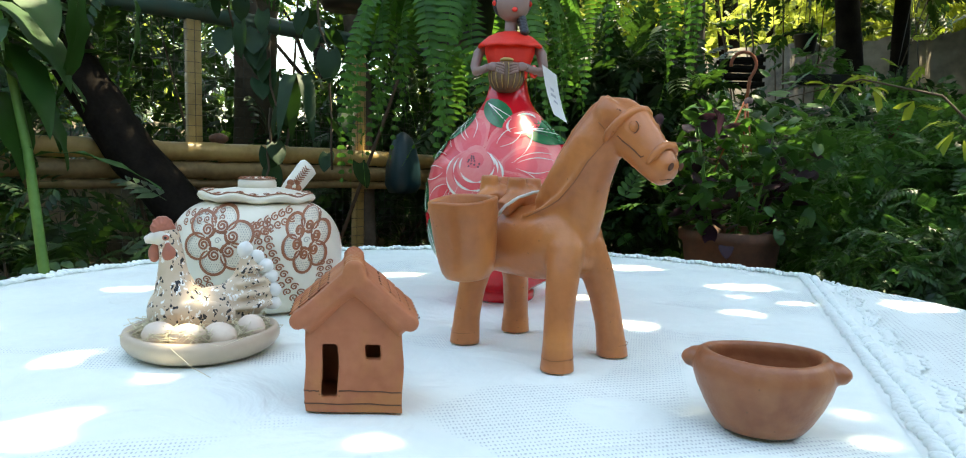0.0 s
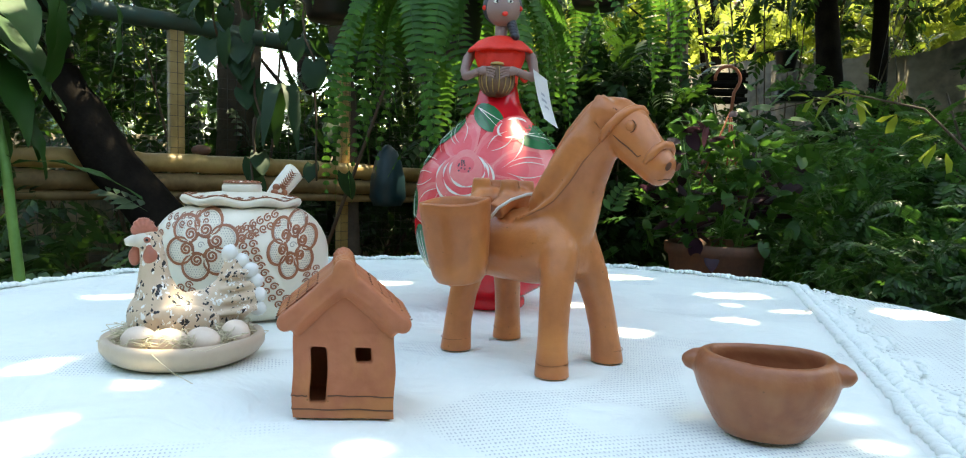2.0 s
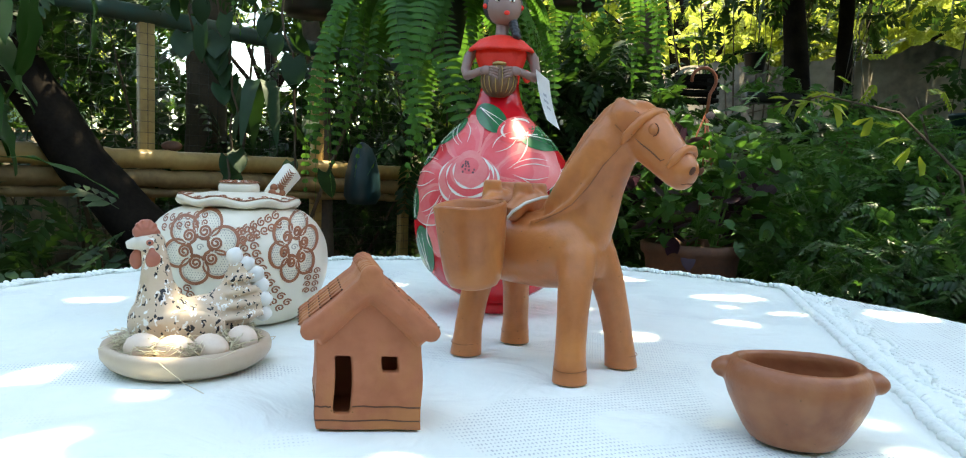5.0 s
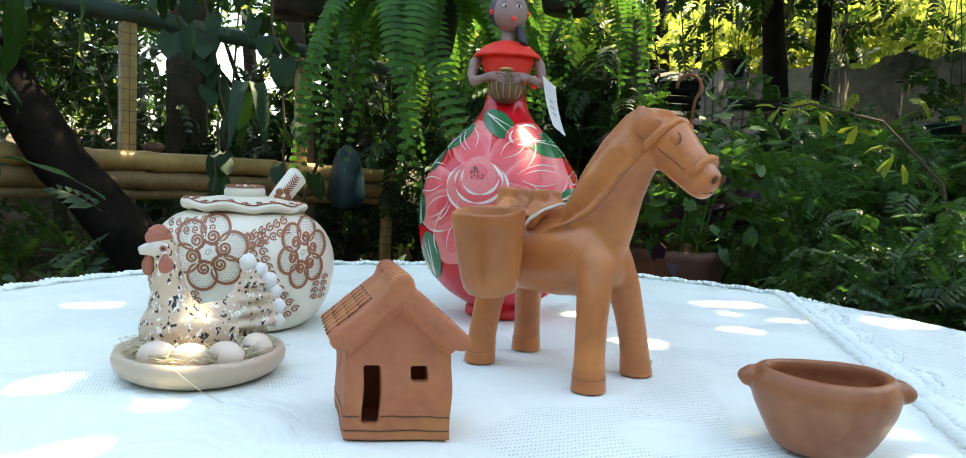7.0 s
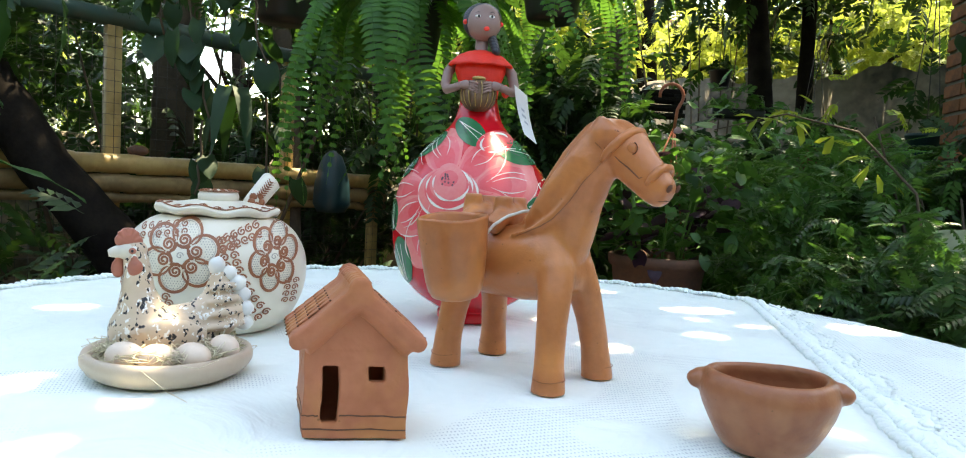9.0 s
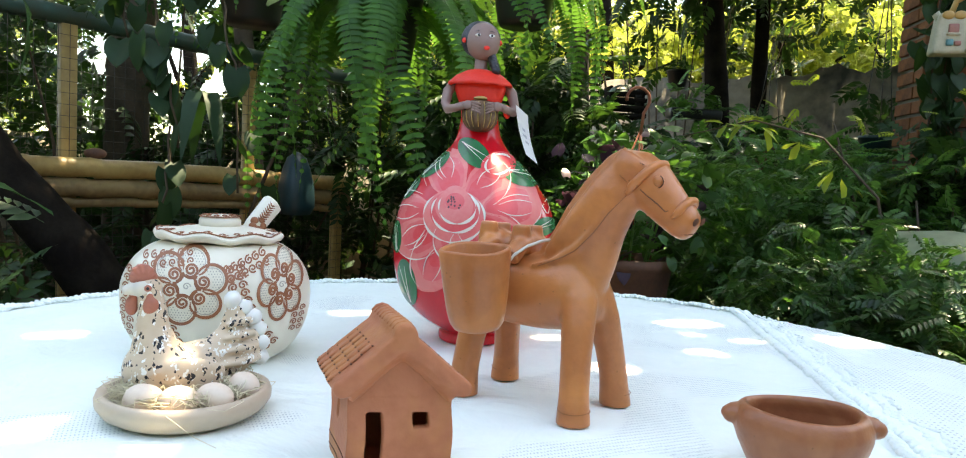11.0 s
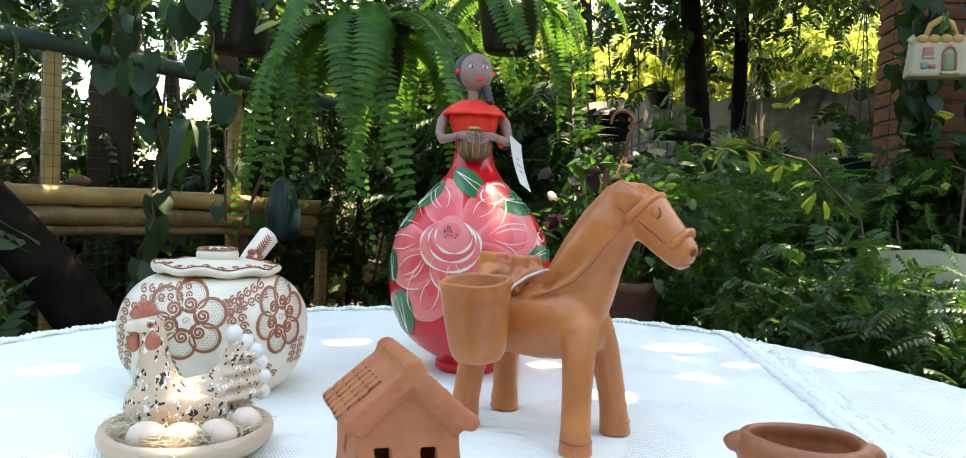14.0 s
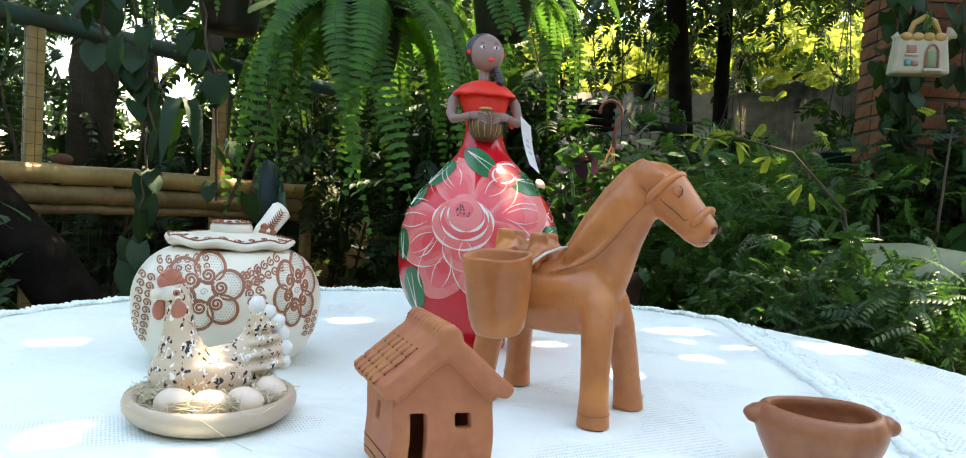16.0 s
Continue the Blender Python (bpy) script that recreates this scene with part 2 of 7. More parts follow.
def hen_material():
    """Cream glaze with black and white flecks."""
    m = material("speckled_glaze", (0.64, 0.50, 0.36), 0.38, (0.55, 0.40, 0.27), 18, 0.7, 0.1, 160)
    t = m.node_tree
    b = t.nodes["Principled BSDF"]
    base = b.inputs["Base Color"].links[0].from_socket
    co = t.nodes.new("ShaderNodeTexCoord")
    for scale, colour, cut, shift in ((215, (0.84, 0.82, 0.76), 0.42, 3.1), (205, (0.016, 0.015, 0.018), 0.42, 0.0)):
        mp, vo, nz = t.nodes.new("ShaderNodeMapping"), t.nodes.new("ShaderNodeTexVoronoi"), t.nodes.new("ShaderNodeTexNoise")
        mp.inputs["Location"].default_value = (shift, shift, shift)
        mp.inputs["Scale"].default_value = (1.0, 1.0, 0.75)
        vo.inputs["Scale"].default_value = scale
        nz.inputs["Scale"].default_value = scale * 0.9
        wob = t.nodes.new("ShaderNodeMix")
        wob.data_type = "RGBA"
        wob.inputs[0].default_value = 0.013
        lt = t.nodes.new("ShaderNodeMath")
        lt.operation = "LESS_THAN"
        lt.inputs[1].default_value = cut
        sep, pick, both = t.nodes.new("ShaderNodeSeparateColor"), t.nodes.new("ShaderNodeMath"), t.nodes.new("ShaderNodeMath")
        pick.operation, both.operation = "GREATER_THAN", "MULTIPLY"
        pick.inputs[1].default_value = 0.62
        mx = t.nodes.new("ShaderNodeMix")
        mx.data_type = "RGBA"
        mx.inputs[7].default_value = (*colour, 1)
        t.links.new(co.outputs["Object"], mp.inputs["Vector"])
        t.links.new(mp.outputs[0], nz.inputs["Vector"])
        t.links.new(mp.outputs[0], wob.inputs[6])
        t.links.new(nz.outputs[1], wob.inputs[7])
        t.links.new(wob.outputs[2], vo.inputs["Vector"])
        t.links.new(vo.outputs["Distance"], lt.inputs[0])
        t.links.new(vo.outputs["Color"], sep.inputs[0])
        t.links.new(sep.outputs[0], pick.inputs[0])
        t.links.new(lt.outputs[0], both.inputs[0])
        t.links.new(pick.outputs[0], both.inputs[1])
        t.links.new(both.outputs[0], mx.inputs[0])
        t.links.new(base, mx.inputs[6])
        base = mx.outputs[2]
    t.links.new(base, b.inputs["Base Color"])
    return m


def cloth_material():
    """White crochet cotton: fine stitch rows, with open-worked leaf shapes between denser ones."""
    m = material("white_crochet_cotton", (0.82, 0.88, 0.82), 0.85, (0.75, 0.82, 0.77), 9, 0.6, 0, 100, 0.2, sheen=0.2)
    t = m.node_tree
    b = t.nodes["Principled BSDF"]
    base = b.inputs["Base Color"].links[0].from_socket
    co = t.nodes.new("ShaderNodeTexCoord")
    rot = t.nodes.new("ShaderNodeMapping")
    rot.inputs["Rotation"].default_value = (0, 0, radians(-16))
    w1, w2 = t.nodes.new("ShaderNodeTexWave"), t.nodes.new("ShaderNodeTexWave")
    w1.bands_direction, w2.bands_direction = "X", "Y"
    w1.inputs["Scale"].default_value, w2.inputs["Scale"].default_value = 95, 48
    for w in (w1, w2):
        w.inputs["Distortion"].default_value = 2.6
        w.inputs["Detail Scale"].default_value = 3
    mul = t.nodes.new("ShaderNodeMath")
    mul.operation = "MULTIPLY"
    big = t.nodes.new("ShaderNodeTexVoronoi")
    big.inputs["Scale"].default_value = 9
    big.feature = "SMOOTH_F1"
    edge = t.nodes.new("ShaderNodeMapRange")
    edge.inputs[1].default_value, edge.inputs[2].default_value = 0.555, 0.60
    open_work = t.nodes.new("ShaderNodeMath")
    open_work.operation = "MULTIPLY"
    mx = t.nodes.new("ShaderNodeMix")
    mx.data_type = "RGBA"
    mx.inputs[7].default_value = (0.34, 0.38, 0.42, 1)
    hole = t.nodes.new("ShaderNodeMapRange")
    hole.inputs[1].default_value, hole.inputs[2].default_value = 0.45, 0.8
    hole.inputs[4].default_value = 0.68
    bp = t.nodes.new("ShaderNodeBump")
    bp.inputs["Strength"].default_value, bp.inputs["Distance"].default_value = 0.4, 0.0015
    bp.invert = True
    t.links.new(co.outputs["Object"], rot.inputs["Vector"])
    for w in (w1, w2, big):
        t.links.new(rot.outputs[0], w.inputs["Vector"])
    t.links.new(w1.outputs["Fac"], mul.inputs[0])
    t.links.new(w2.outputs["Fac"], mul.inputs[1])
    t.links.new(big.outputs["Distance"], edge.inputs[0])
    t.links.new(mul.outputs[0], hole.inputs[0])
    t.links.new(hole.outputs[0], open_work.inputs[0])
    t.links.new(edge.outputs[0], open_work.inputs[1])
    t.links.new(open_work.outputs[0], mx.inputs[0])
    t.links.new(base, mx.inputs[6])
    t.links.new(mx.outputs[2], b.inputs["Base Color"])
    thread = t.nodes.new("ShaderNodeTexNoise")
    thread.inputs["Scale"].default_value, thread.inputs["Detail"].default_value = 420, 3
    pile = t.nodes.new("ShaderNodeMath")
    pile.operation = "MULTIPLY_ADD"
    pile.inputs[1].default_value = 0.35
    t.links.new(co.outputs["Object"], thread.inputs["Vector"])
    t.links.new(thread.outputs[0], pile.inputs[0])
    t.links.new(open_work.outputs[0], pile.inputs[2])
    t.links.new(pile.outputs[0], bp.inputs["Height"])
    fold, bq = t.nodes.new("ShaderNodeTexNoise"), t.nodes.new("ShaderNodeBump")
    fold.inputs["Scale"].default_value, fold.inputs["Detail"].default_value, fold.inputs["Distortion"].default_value = 11, 4, 0.8
    bq.inputs["Strength"].default_value, bq.inputs["Distance"].default_value = 0.7, 0.016
    t.links.new(co.outputs["Object"], fold.inputs["Vector"])
    t.links.new(fold.outputs[0], bq.inputs["Height"])
    t.links.new(bp.outputs[0], bq.inputs["Normal"])
    t.links.new(bq.outputs[0], b.inputs["Normal"])
    return m


HEN = hen_material()
CLOTH = cloth_material()
COTTON = material("white_cotton", (0.84, 0.89, 0.84), 0.9, (0.79, 0.84, 0.80), 30, 0.6, 0.6, 400, 0.2)

# ---- mesh helpers ----


def mesh_of(name, verts, faces, mats=(), slots=None, smooth=True):
    me = bpy.data.meshes.new(name)
    me.from_pydata([tuple(v) for v in verts], [], [tuple(f) for f in faces])
    for m in mats:
        me.materials.append(m)
    if slots is not None:
        me.polygons.foreach_set("material_index", slots)
    if smooth:
        me.polygons.foreach_set("use_smooth", [True] * len(me.polygons))
    me.update()
    return me


class Shape:
    """Collects pieces of one mesh, each with a material slot of its own."""

    def __init__(self):
        self.v, self.f, self.s = [], [], []

    def add(self, verts, faces, slot=0):
        k = len(self.v)
        self.v += [Vector(p) for p in verts]
        self.f += [tuple(i + k for i in f) for f in faces]
        self.s += [slot] * len(faces)
        return self

    def turn(self, m):
        self.v = [m @ p for p in self.v]
        return self

    def mesh(self, name, mats, smooth=True):
        return mesh_of(name, self.v, self.f, mats, self.s, smooth)


def lathe(profile, n=48, centre=(0, 0, 0), wave=None, arc=None):
    """A turned form from (radius, height) rows. wave(angle, r, z) may move each point."""
    vs, fs = [], []
    for r, z in profile:
        for i in range(n):
            a = 2 * math.pi * i / n
            rr, zz = wave(a, r, z) if wave else (r, z)
            vs.append((centre[0] + rr * math.cos(a), centre[1] + rr * math.sin(a), centre[2] + zz))
    for j in range(len(profile) - 1):
        for i in range(n):
            k = (i + 1) % n
            fs.append((j * n + i, j * n + k, (j + 1) * n + k, (j + 1) * n + i))
    fs.append(tuple(range(n - 1, -1, -1)))
    fs.append(tuple((len(profile) - 1) * n + i for i in range(n)))
    return vs, fs


def tube(points, radii, n=10, flat=1.0, side=None):
    """A closed tube along points; flat: its thickness across side, as a share."""
    pts = [Vector(p) for p in points]
    if not hasattr(radii, "__len__"):
        radii = [radii] * len(pts)
    vs, fs = [], []
    ref = Vector(side) if side else None
    last = None
    for i, p in enumerate(pts):
        d = (pts[min(i + 1, len(pts) - 1)] - pts[max(i - 1, 0)]).normalized()
        if ref is not None:
            u = (ref - d * ref.dot(d)).normalized()
        elif last is None:
            u = d.orthogonal().normalized()
        else:
            u = (last - d * last.dot(d)).normalized()
        last = u
        w = d.cross(u)
        for k in range(n):
            a = 2 * math.pi * k / n
            vs.append(p + radii[i] * (math.cos(a) * flat * u + math.sin(a) * w))
    for j in range(len(pts) - 1):
        for k in range(n):
            fs.append((j * n + k, j * n + (k + 1) % n, (j + 1) * n + (k + 1) % n, (j + 1) * n + k))
    fs.append(tuple(range(n - 1, -1, -1)))
    fs.append(tuple((len(pts) - 1) * n + k for k in range(n)))
    return vs, fs


def ball(centre, size, n=20, m=12, turn=None):
    """An ellipsoid; size: its three half axes."""
    vs, fs = [], []
    t = turn or Matrix.Identity(3)
    c = Vector(centre)
    for j in range(m + 1):
        b = math.pi * (j + 0.02) / (m + 0.04) - math.pi / 2
        for i in range(n):
            a = 2 * math.pi * i / n
            vs.append(c + t @ Vector((size[0] * math.cos(b) * math.cos(a), size[1] * math.cos(b) * math.sin(a), size[2] * math.sin(b))))
    for j in range(m):
        for i in range(n):
            fs.append((j * n + i, j * n + (i + 1) % n, (j + 1) * n + (i + 1) % n, (j + 1) * n + i))
    fs.append(tuple(range(n - 1, -1, -1)))
    fs.append(tuple(m * n + i for i in range(n)))
    return vs, fs


def box(lo, hi, bevel=0.0):
    bm = bmesh.new()
    bmesh.ops.create_cube(bm, size=1)
    for v in bm.verts:
        v.co = Vector([lo[i] + (v.co[i] + 0.5) * (hi[i] - lo[i]) for i in range(3)])
    if bevel:
        bmesh.ops.bevel(bm, geom=bm.edges[:], offset=bevel, segments=2, affect="EDGES", profile=0.5)
    bm.verts.index_update()
    out = [v.co.copy() for v in bm.verts], [tuple(v.index for v in f.verts) for f in bm.faces]
    bm.free()
    return out


def part(name, data, mat, parent, label=""):
    """A mesh of its own under a thing or a part. data: (verts, faces), a Shape or a mesh."""
    if isinstance(data, Shape):
        data = data.mesh(name, mat if isinstance(mat, (list, tuple)) else [mat])
    elif isinstance(data, tuple):
        data = mesh_of(name, *data, [mat])
    ob = new(name, data)
    ob.parent = parent
    if label:
        ob["label"] = label
    return ob


def thing(name, label, category, at=(0, 0, 0), group="", kind="", turn=0.0):
    ob = new(name)
    ob.empty_display_size = 0.05
    ob.matrix_world = pose(*at, 0, 0, turn)
    return tagged(ob, label, category, group, kind)


def solid(name, data, mat, label, category, at=(0, 0, 0), group="", kind="", turn=0.0):
    """A thing that is one mesh."""
    if isinstance(data, Shape):
        data = data.mesh(name, mat if isinstance(mat, (list, tuple)) else [mat])
    elif isinstance(data, tuple):
        data = mesh_of(name, *data, [mat])
    ob = new(name, data)
    ob.matrix_world = pose(*at, 0, 0, turn)
    return tagged(ob, label, category, group, kind)


def melted(name, pieces, voxel, rounds, factor=0.5):
    """Overlapping pieces melted into one skin, as a potter smooths clay."""
    s = Shape()
    for p in pieces:
        s.add(*p)
    ob = new(name, s.mesh(name, [], True))
    r = ob.modifiers.new("skin", "REMESH")
    r.mode, r.voxel_size, r.use_smooth_shade = "VOXEL", voxel, True
    k = ob.modifiers.new("soft", "SMOOTH")
    k.factor, k.iterations = factor, rounds
    dg = bpy.context.evaluated_depsgraph_get()
    me = bpy.data.meshes.new_from_object(ob.evaluated_get(dg))
    bpy.data.objects.remove(ob)
    vs = [v.co.copy() for v in me.vertices]
    fs = [tuple(p.vertices) for p in me.polygons]
    bpy.data.meshes.remove(me)
    return vs, fs


def scatter(name, proto, places, turns, sizes, mat):
    """One mesh of many copies of a small form. places (n,3), turns (n,3,3), sizes (n)."""
    v, f = np.array(proto[0], float), proto[1]
    n, k = len(places), len(v)
    allv = np.einsum("nij,vj->nvi", turns, v) * np.asarray(sizes)[:, None, None] + np.asarray(places)[:, None, :]
    tri = []
    for q in f:
        for i in range(1, len(q) - 1):
            tri.append((q[0], q[i], q[i + 1]))
    tri = np.array(tri)
    idx = (tri[None] + (np.arange(n) * k)[:, None, None]).reshape(-1)
    me = bpy.data.meshes.new(name)
    me.vertices.add(n * k)
    me.vertices.foreach_set("co", allv.reshape(-1))
    me.loops.add(len(idx))
    me.loops.foreach_set("vertex_index", idx.astype(np.int32))
    me.polygons.add(len(idx) // 3)
    me.polygons.foreach_set("loop_start", np.arange(0, len(idx), 3, dtype=np.int32))
    me.polygons.foreach_set("loop_total", np.full(len(idx) // 3, 3, dtype=np.int32))
    me.materials.append(mat)
    me.update(calc_edges=True)
    me.validate()
    return me


RNG = np.random.default_rng(7)


def turns_for(n, tilt=0.9, rng=RNG):
    """Random turns: any heading, leaning from level by up to about tilt radians."""
    a, b, c = rng.uniform(0, 2 * np.pi, n), rng.normal(0, tilt, n), rng.normal(0, tilt * 0.6, n)
    ca, sa, cb, sb, cc, sc = np.cos(a), np.sin(a), np.cos(b), np.sin(b), np.cos(c), np.sin(c)
    z, o = np.zeros(n), np.ones(n)
    rz = np.stack([ca, -sa, z, sa, ca, z, z, z, o], -1).reshape(n, 3, 3)
    rx = np.stack([o, z, z, z, cb, -sb, z, sb, cb], -1).reshape(n, 3, 3)
    ry = np.stack([cc, z, sc, z, o, z, -sc, z, cc], -1).reshape(n, 3, 3)
    return rz @ rx @ ry


# leaf forms of length 1 along +y
LEAF = ([(0, 0, 0), (-0.2, 0.35, 0.05), (0, 0.4, 0), (0.2, 0.35, 0.05), (-0.15, 0.7, 0.02), (0, 0.72, -0.03), (0.15, 0.7, 0.02), (0, 1, -0.12)],
        [(0, 2, 1), (0, 3, 2), (1, 2, 5, 4), (2, 3, 6, 5), (4, 5, 7), (5, 6, 7)])


def heart_leaf(n=7):
    """A heart-shaped leaf, gently folded along its rib and drooping to a point."""
    vs, fs = [], []
    for i in range(n + 1):
        t = i / n
        w = 0.44 * math.sin(math.pi * min(1.0, 0.16 + 0.84 * t)) ** 0.75 * (1 - 0.30 * t)
        y, z = t * 1.02, 0.05 * math.sin(2.2 * t) - 0.16 * t * t
        back = -0.16 * (1 - t) ** 3
        vs += [(-w, y + back, z + 0.05 - 0.10 * w), (-w * 0.5, y + back * 0.35, z + 0.045), (0, y, z), (w * 0.5, y + back * 0.35, z + 0.045), (w, y + back, z + 0.05 - 0.10 * w)]
    for i in range(n):
        for j in range(4):
            fs.append((5 * i + j, 5 * i + j + 1, 5 * i + 6 + j, 5 * i + 5 + j))
    return vs, fs


HEART = heart_leaf()


def sprig(pairs=5, leaf=0.42, spread=0.95, droop=0.35):
    """A twig of length 1 with leaves on both sides."""
    vs, fs = [], []
    for i in range(pairs):
        y = 0.15 + 0.8 * i / pairs
        z = -droop * y * y
        for s in (-1, 1):
            a = s * spread
            size = leaf * (1 - 0.35 * i / pairs)
            k = len(vs)
            m = Matrix.Translation((0, y, z)) @ Matrix.Rotation(-a, 4, "Z") @ Matrix.Rotation(-0.25, 4, "X")
            vs += [tuple(m @ (Vector(p) * size)) for p in LEAF[0]]
            fs += [tuple(j + k for j in f) for f in LEAF[1]]
    k = len(vs)
    vs += [(-0.008, 0, 0), (0.008, 0, 0), (0.006, 0.5, -droop * 0.25), (-0.006, 0.5, -droop * 0.25), (0.003, 1, -droop), (-0.003, 1, -droop)]
    fs += [(k, k + 1, k + 2, k + 3), (k + 3, k + 2, k + 4, k + 5)]
    return vs, fs


SPRIG = sprig()
FINE_SPRIG = sprig(5, 0.40, 0.85, 0.25)
PINNATE = sprig(8, 0.26, 1.0, 0.3)


def sky_gap(p):
    """Which points keep clear of the opening in the foliage behind the fence, a slanting shaft that widens with the distance."""
    f = (p[:, 1] - 0.0) / 6.0
    d1 = np.hypot((p[:, 0] + 1.95 * f) / 0.30, (p[:, 2] - 0.22 - 0.76 * f) / 0.26)
    d2 = np.hypot((p[:, 0] + 1.55 * f) / 0.16, (p[:, 2] - 0.22 - 0.95 * f) / 0.20)
    wide = np.maximum(f, 0.3)
    return (p[:, 1] < 4.3) | ((d1 > wide) & (d2 > wide))


def clumps(n, lo, hi, k, spread, rng=RNG):
    """n points gathered in k clumps inside a box."""
    lo, hi = np.array(lo), np.array(hi)
    c = rng.uniform(lo, hi, (k, 3))
    p = c[rng.integers(0, k, n)] + rng.normal(0, 1, (n, 3)) * np.array(spread)
    return p

# ---- the setting ----
GROUND_Z = -0.75
solid("ground", ([(-60, -60, GROUND_Z), (60, -60, GROUND_Z), (60, 60, GROUND_Z), (-60, 60, GROUND_Z)], [(0, 1, 2, 3)]), SOIL,
      "dark garden soil with leaf litter", "ground", kind="structure")


def ragged_wall(a, c, top, rag, seed, n=120):
    """A concrete garden wall from a to c, with a worn, uneven top."""
    s = Shape()
    rng = np.random.default_rng(seed)
    rough = np.convolve(rng.normal(0, rag, n + 10), np.ones(5) / 5, "same")[:n]
    a, c = Vector((*a, 0)), Vector((*c, 0))
    d = (c - a).normalized()
    back = Vector((-d.y, d.x, 0)) * 0.16
    vs, fs = [], []
    for i in range(n):
        p = a.lerp(c, i / (n - 1))
        q = p + back
        h = top + rough[i] + rag * 0.7 * max(0, math.sin(i * 0.62))
        vs += [(p.x, p.y, GROUND_Z), (p.x, p.y, h), (q.x, q.y, h - 0.03), (q.x, q.y, GROUND_Z)]
    for i in range(n - 1):
        for j in range(4):
            fs.append((i * 4 + j, i * 4 + (j + 1) % 4, i * 4 + 4 + (j + 1) % 4, i * 4 + 4 + j))
    s.add(vs, fs)
    return s


solid("wall_back", ragged_wall((0.3, 11.0), (6.6, 3.9), 1.42, 0.09, 3), [CONCRETE], "weathered grey concrete garden wall with a ragged top", "wall", kind="structure")
solid("wall_side", ragged_wall((-7.0, 5.2), (0.6, 7.4), 0.42, 0.02, 4), [CONCRETE], "low dark concrete wall behind the bamboo fence", "wall", kind="structure")

# yellow house far behind the trees
yellow_house = thing("house", "sunlit yellow rendered house behind the garden trees", "house", (6.5, 15, GROUND_Z))
part("wall", box((-2.6, 0, 0), (2.6, 4, 4.2)), YELLOW_WALL, yellow_house)
part("roof", box((-2.9, -0.3, 4.2), (2.9, 4.3, 4.4)), POT_CLAY, yellow_house, "red tiled roof")

# ---- the table and its cloths ----
TC, TR = Vector((0.02, 0.88, 0)), 0.755
table = thing("round_table", "round white garden table under lace cloths", "table", (TC.x, TC.y, GROUND_Z))
part("tabletop", lathe([(0.0, 0.70), (TR - 0.02, 0.70), (TR - 0.012, 0.704), (TR - 0.012, 0.736), (TR - 0.02, 0.742), (0.0, 0.742)], 96), TABLE_WHITE, table)
for k in range(4):
    a = math.pi / 4 + k * math.pi / 2
    part("leg", tube([(0.52 * math.cos(a), 0.52 * math.sin(a), 0), (0.45 * math.cos(a), 0.45 * math.sin(a), 0.70)], [0.022, 0.03], 12), TABLE_WHITE, table)

EDGE_A, EDGE_B = Vector((0.385, 0.55)), Vector((0.60, 1.32))      # the upper cloth's border
EDGE_D = (EDGE_B - EDGE_A).normalized()
EDGE_N = Vector((EDGE_D.y, -EDGE_D.x))


def upper_cloth():
    """The crochet cloth: level on the table, falling over its rim, with a border that crosses the table."""
    s = Shape()
    n, rings = 220, [0.02, 0.12, 0.24, 0.36, 0.48, 0.58, 0.66, 0.71, 0.742, 0.757, 0.764, 0.768, 0.772, 0.778]
    drop = [0, 0, 0, 0, 0, 0, 0, 0, 0.001, 0.006, 0.02, 0.06, 0.14, 0.24]
    vs = [(TC.x, TC.y, 0)]
    for r, d in zip(rings, drop):
        for i in range(n):
            a = 2 * math.pi * i / n
            rr = r + (0.012 * math.sin(a * 22) + 0.006 * math.sin(a * 37 + 1)) * min(1, d / 0.12)
            x, y = TC.x + rr * math.cos(a), TC.y + rr * math.sin(a)
            over = (Vector((x, y)) - EDGE_A).dot(EDGE_N)
            z = -d + 0.0012 * noise.noise(Vector((x * 7, y * 7, 0.3))) * (1 if d == 0 else 0)
            if over > 0:
                x, y = x - EDGE_N.x * over, y - EDGE_N.y * over
                q = Vector((x - TC.x, y - TC.y))
                z = min(0.0, z) if q.length > TR - 0.02 and d > 0 else 0.0
                z = max(z, -0.02)
            vs.append((x, y, z))
    fs = [(0, 1 + i, 1 + (i + 1) % n) for i in range(n)]
    for j in range(len(rings) - 1):
        for i in range(n):
            k = (i + 1) % n
            fs.append((1 + j * n + i, 1 + (j + 1) * n + i, 1 + (j + 1) * n + k, 1 + j * n + k))
    s.add(vs, fs)
    bm = bmesh.new()
    me = s.mesh("tmp", [])
    bm.from_mesh(me)
    bmesh.ops.dissolve_degenerate(bm, dist=1e-5, edges=bm.edges[:])
    out = [v.co.copy() for v in bm.verts]
    bm.verts.index_update()
    faces = [tuple(v.index for v in f.verts) for f in bm.faces if f.calc_area() > 1e-9]
    bm.free()
    bpy.data.meshes.remove(me)
    return out, faces


cloth = thing("tablecloth", "white crochet tablecloth with a thick scalloped border, spread on the table", "tablecloth")
part("cloth", upper_cloth(), CLOTH, cloth)


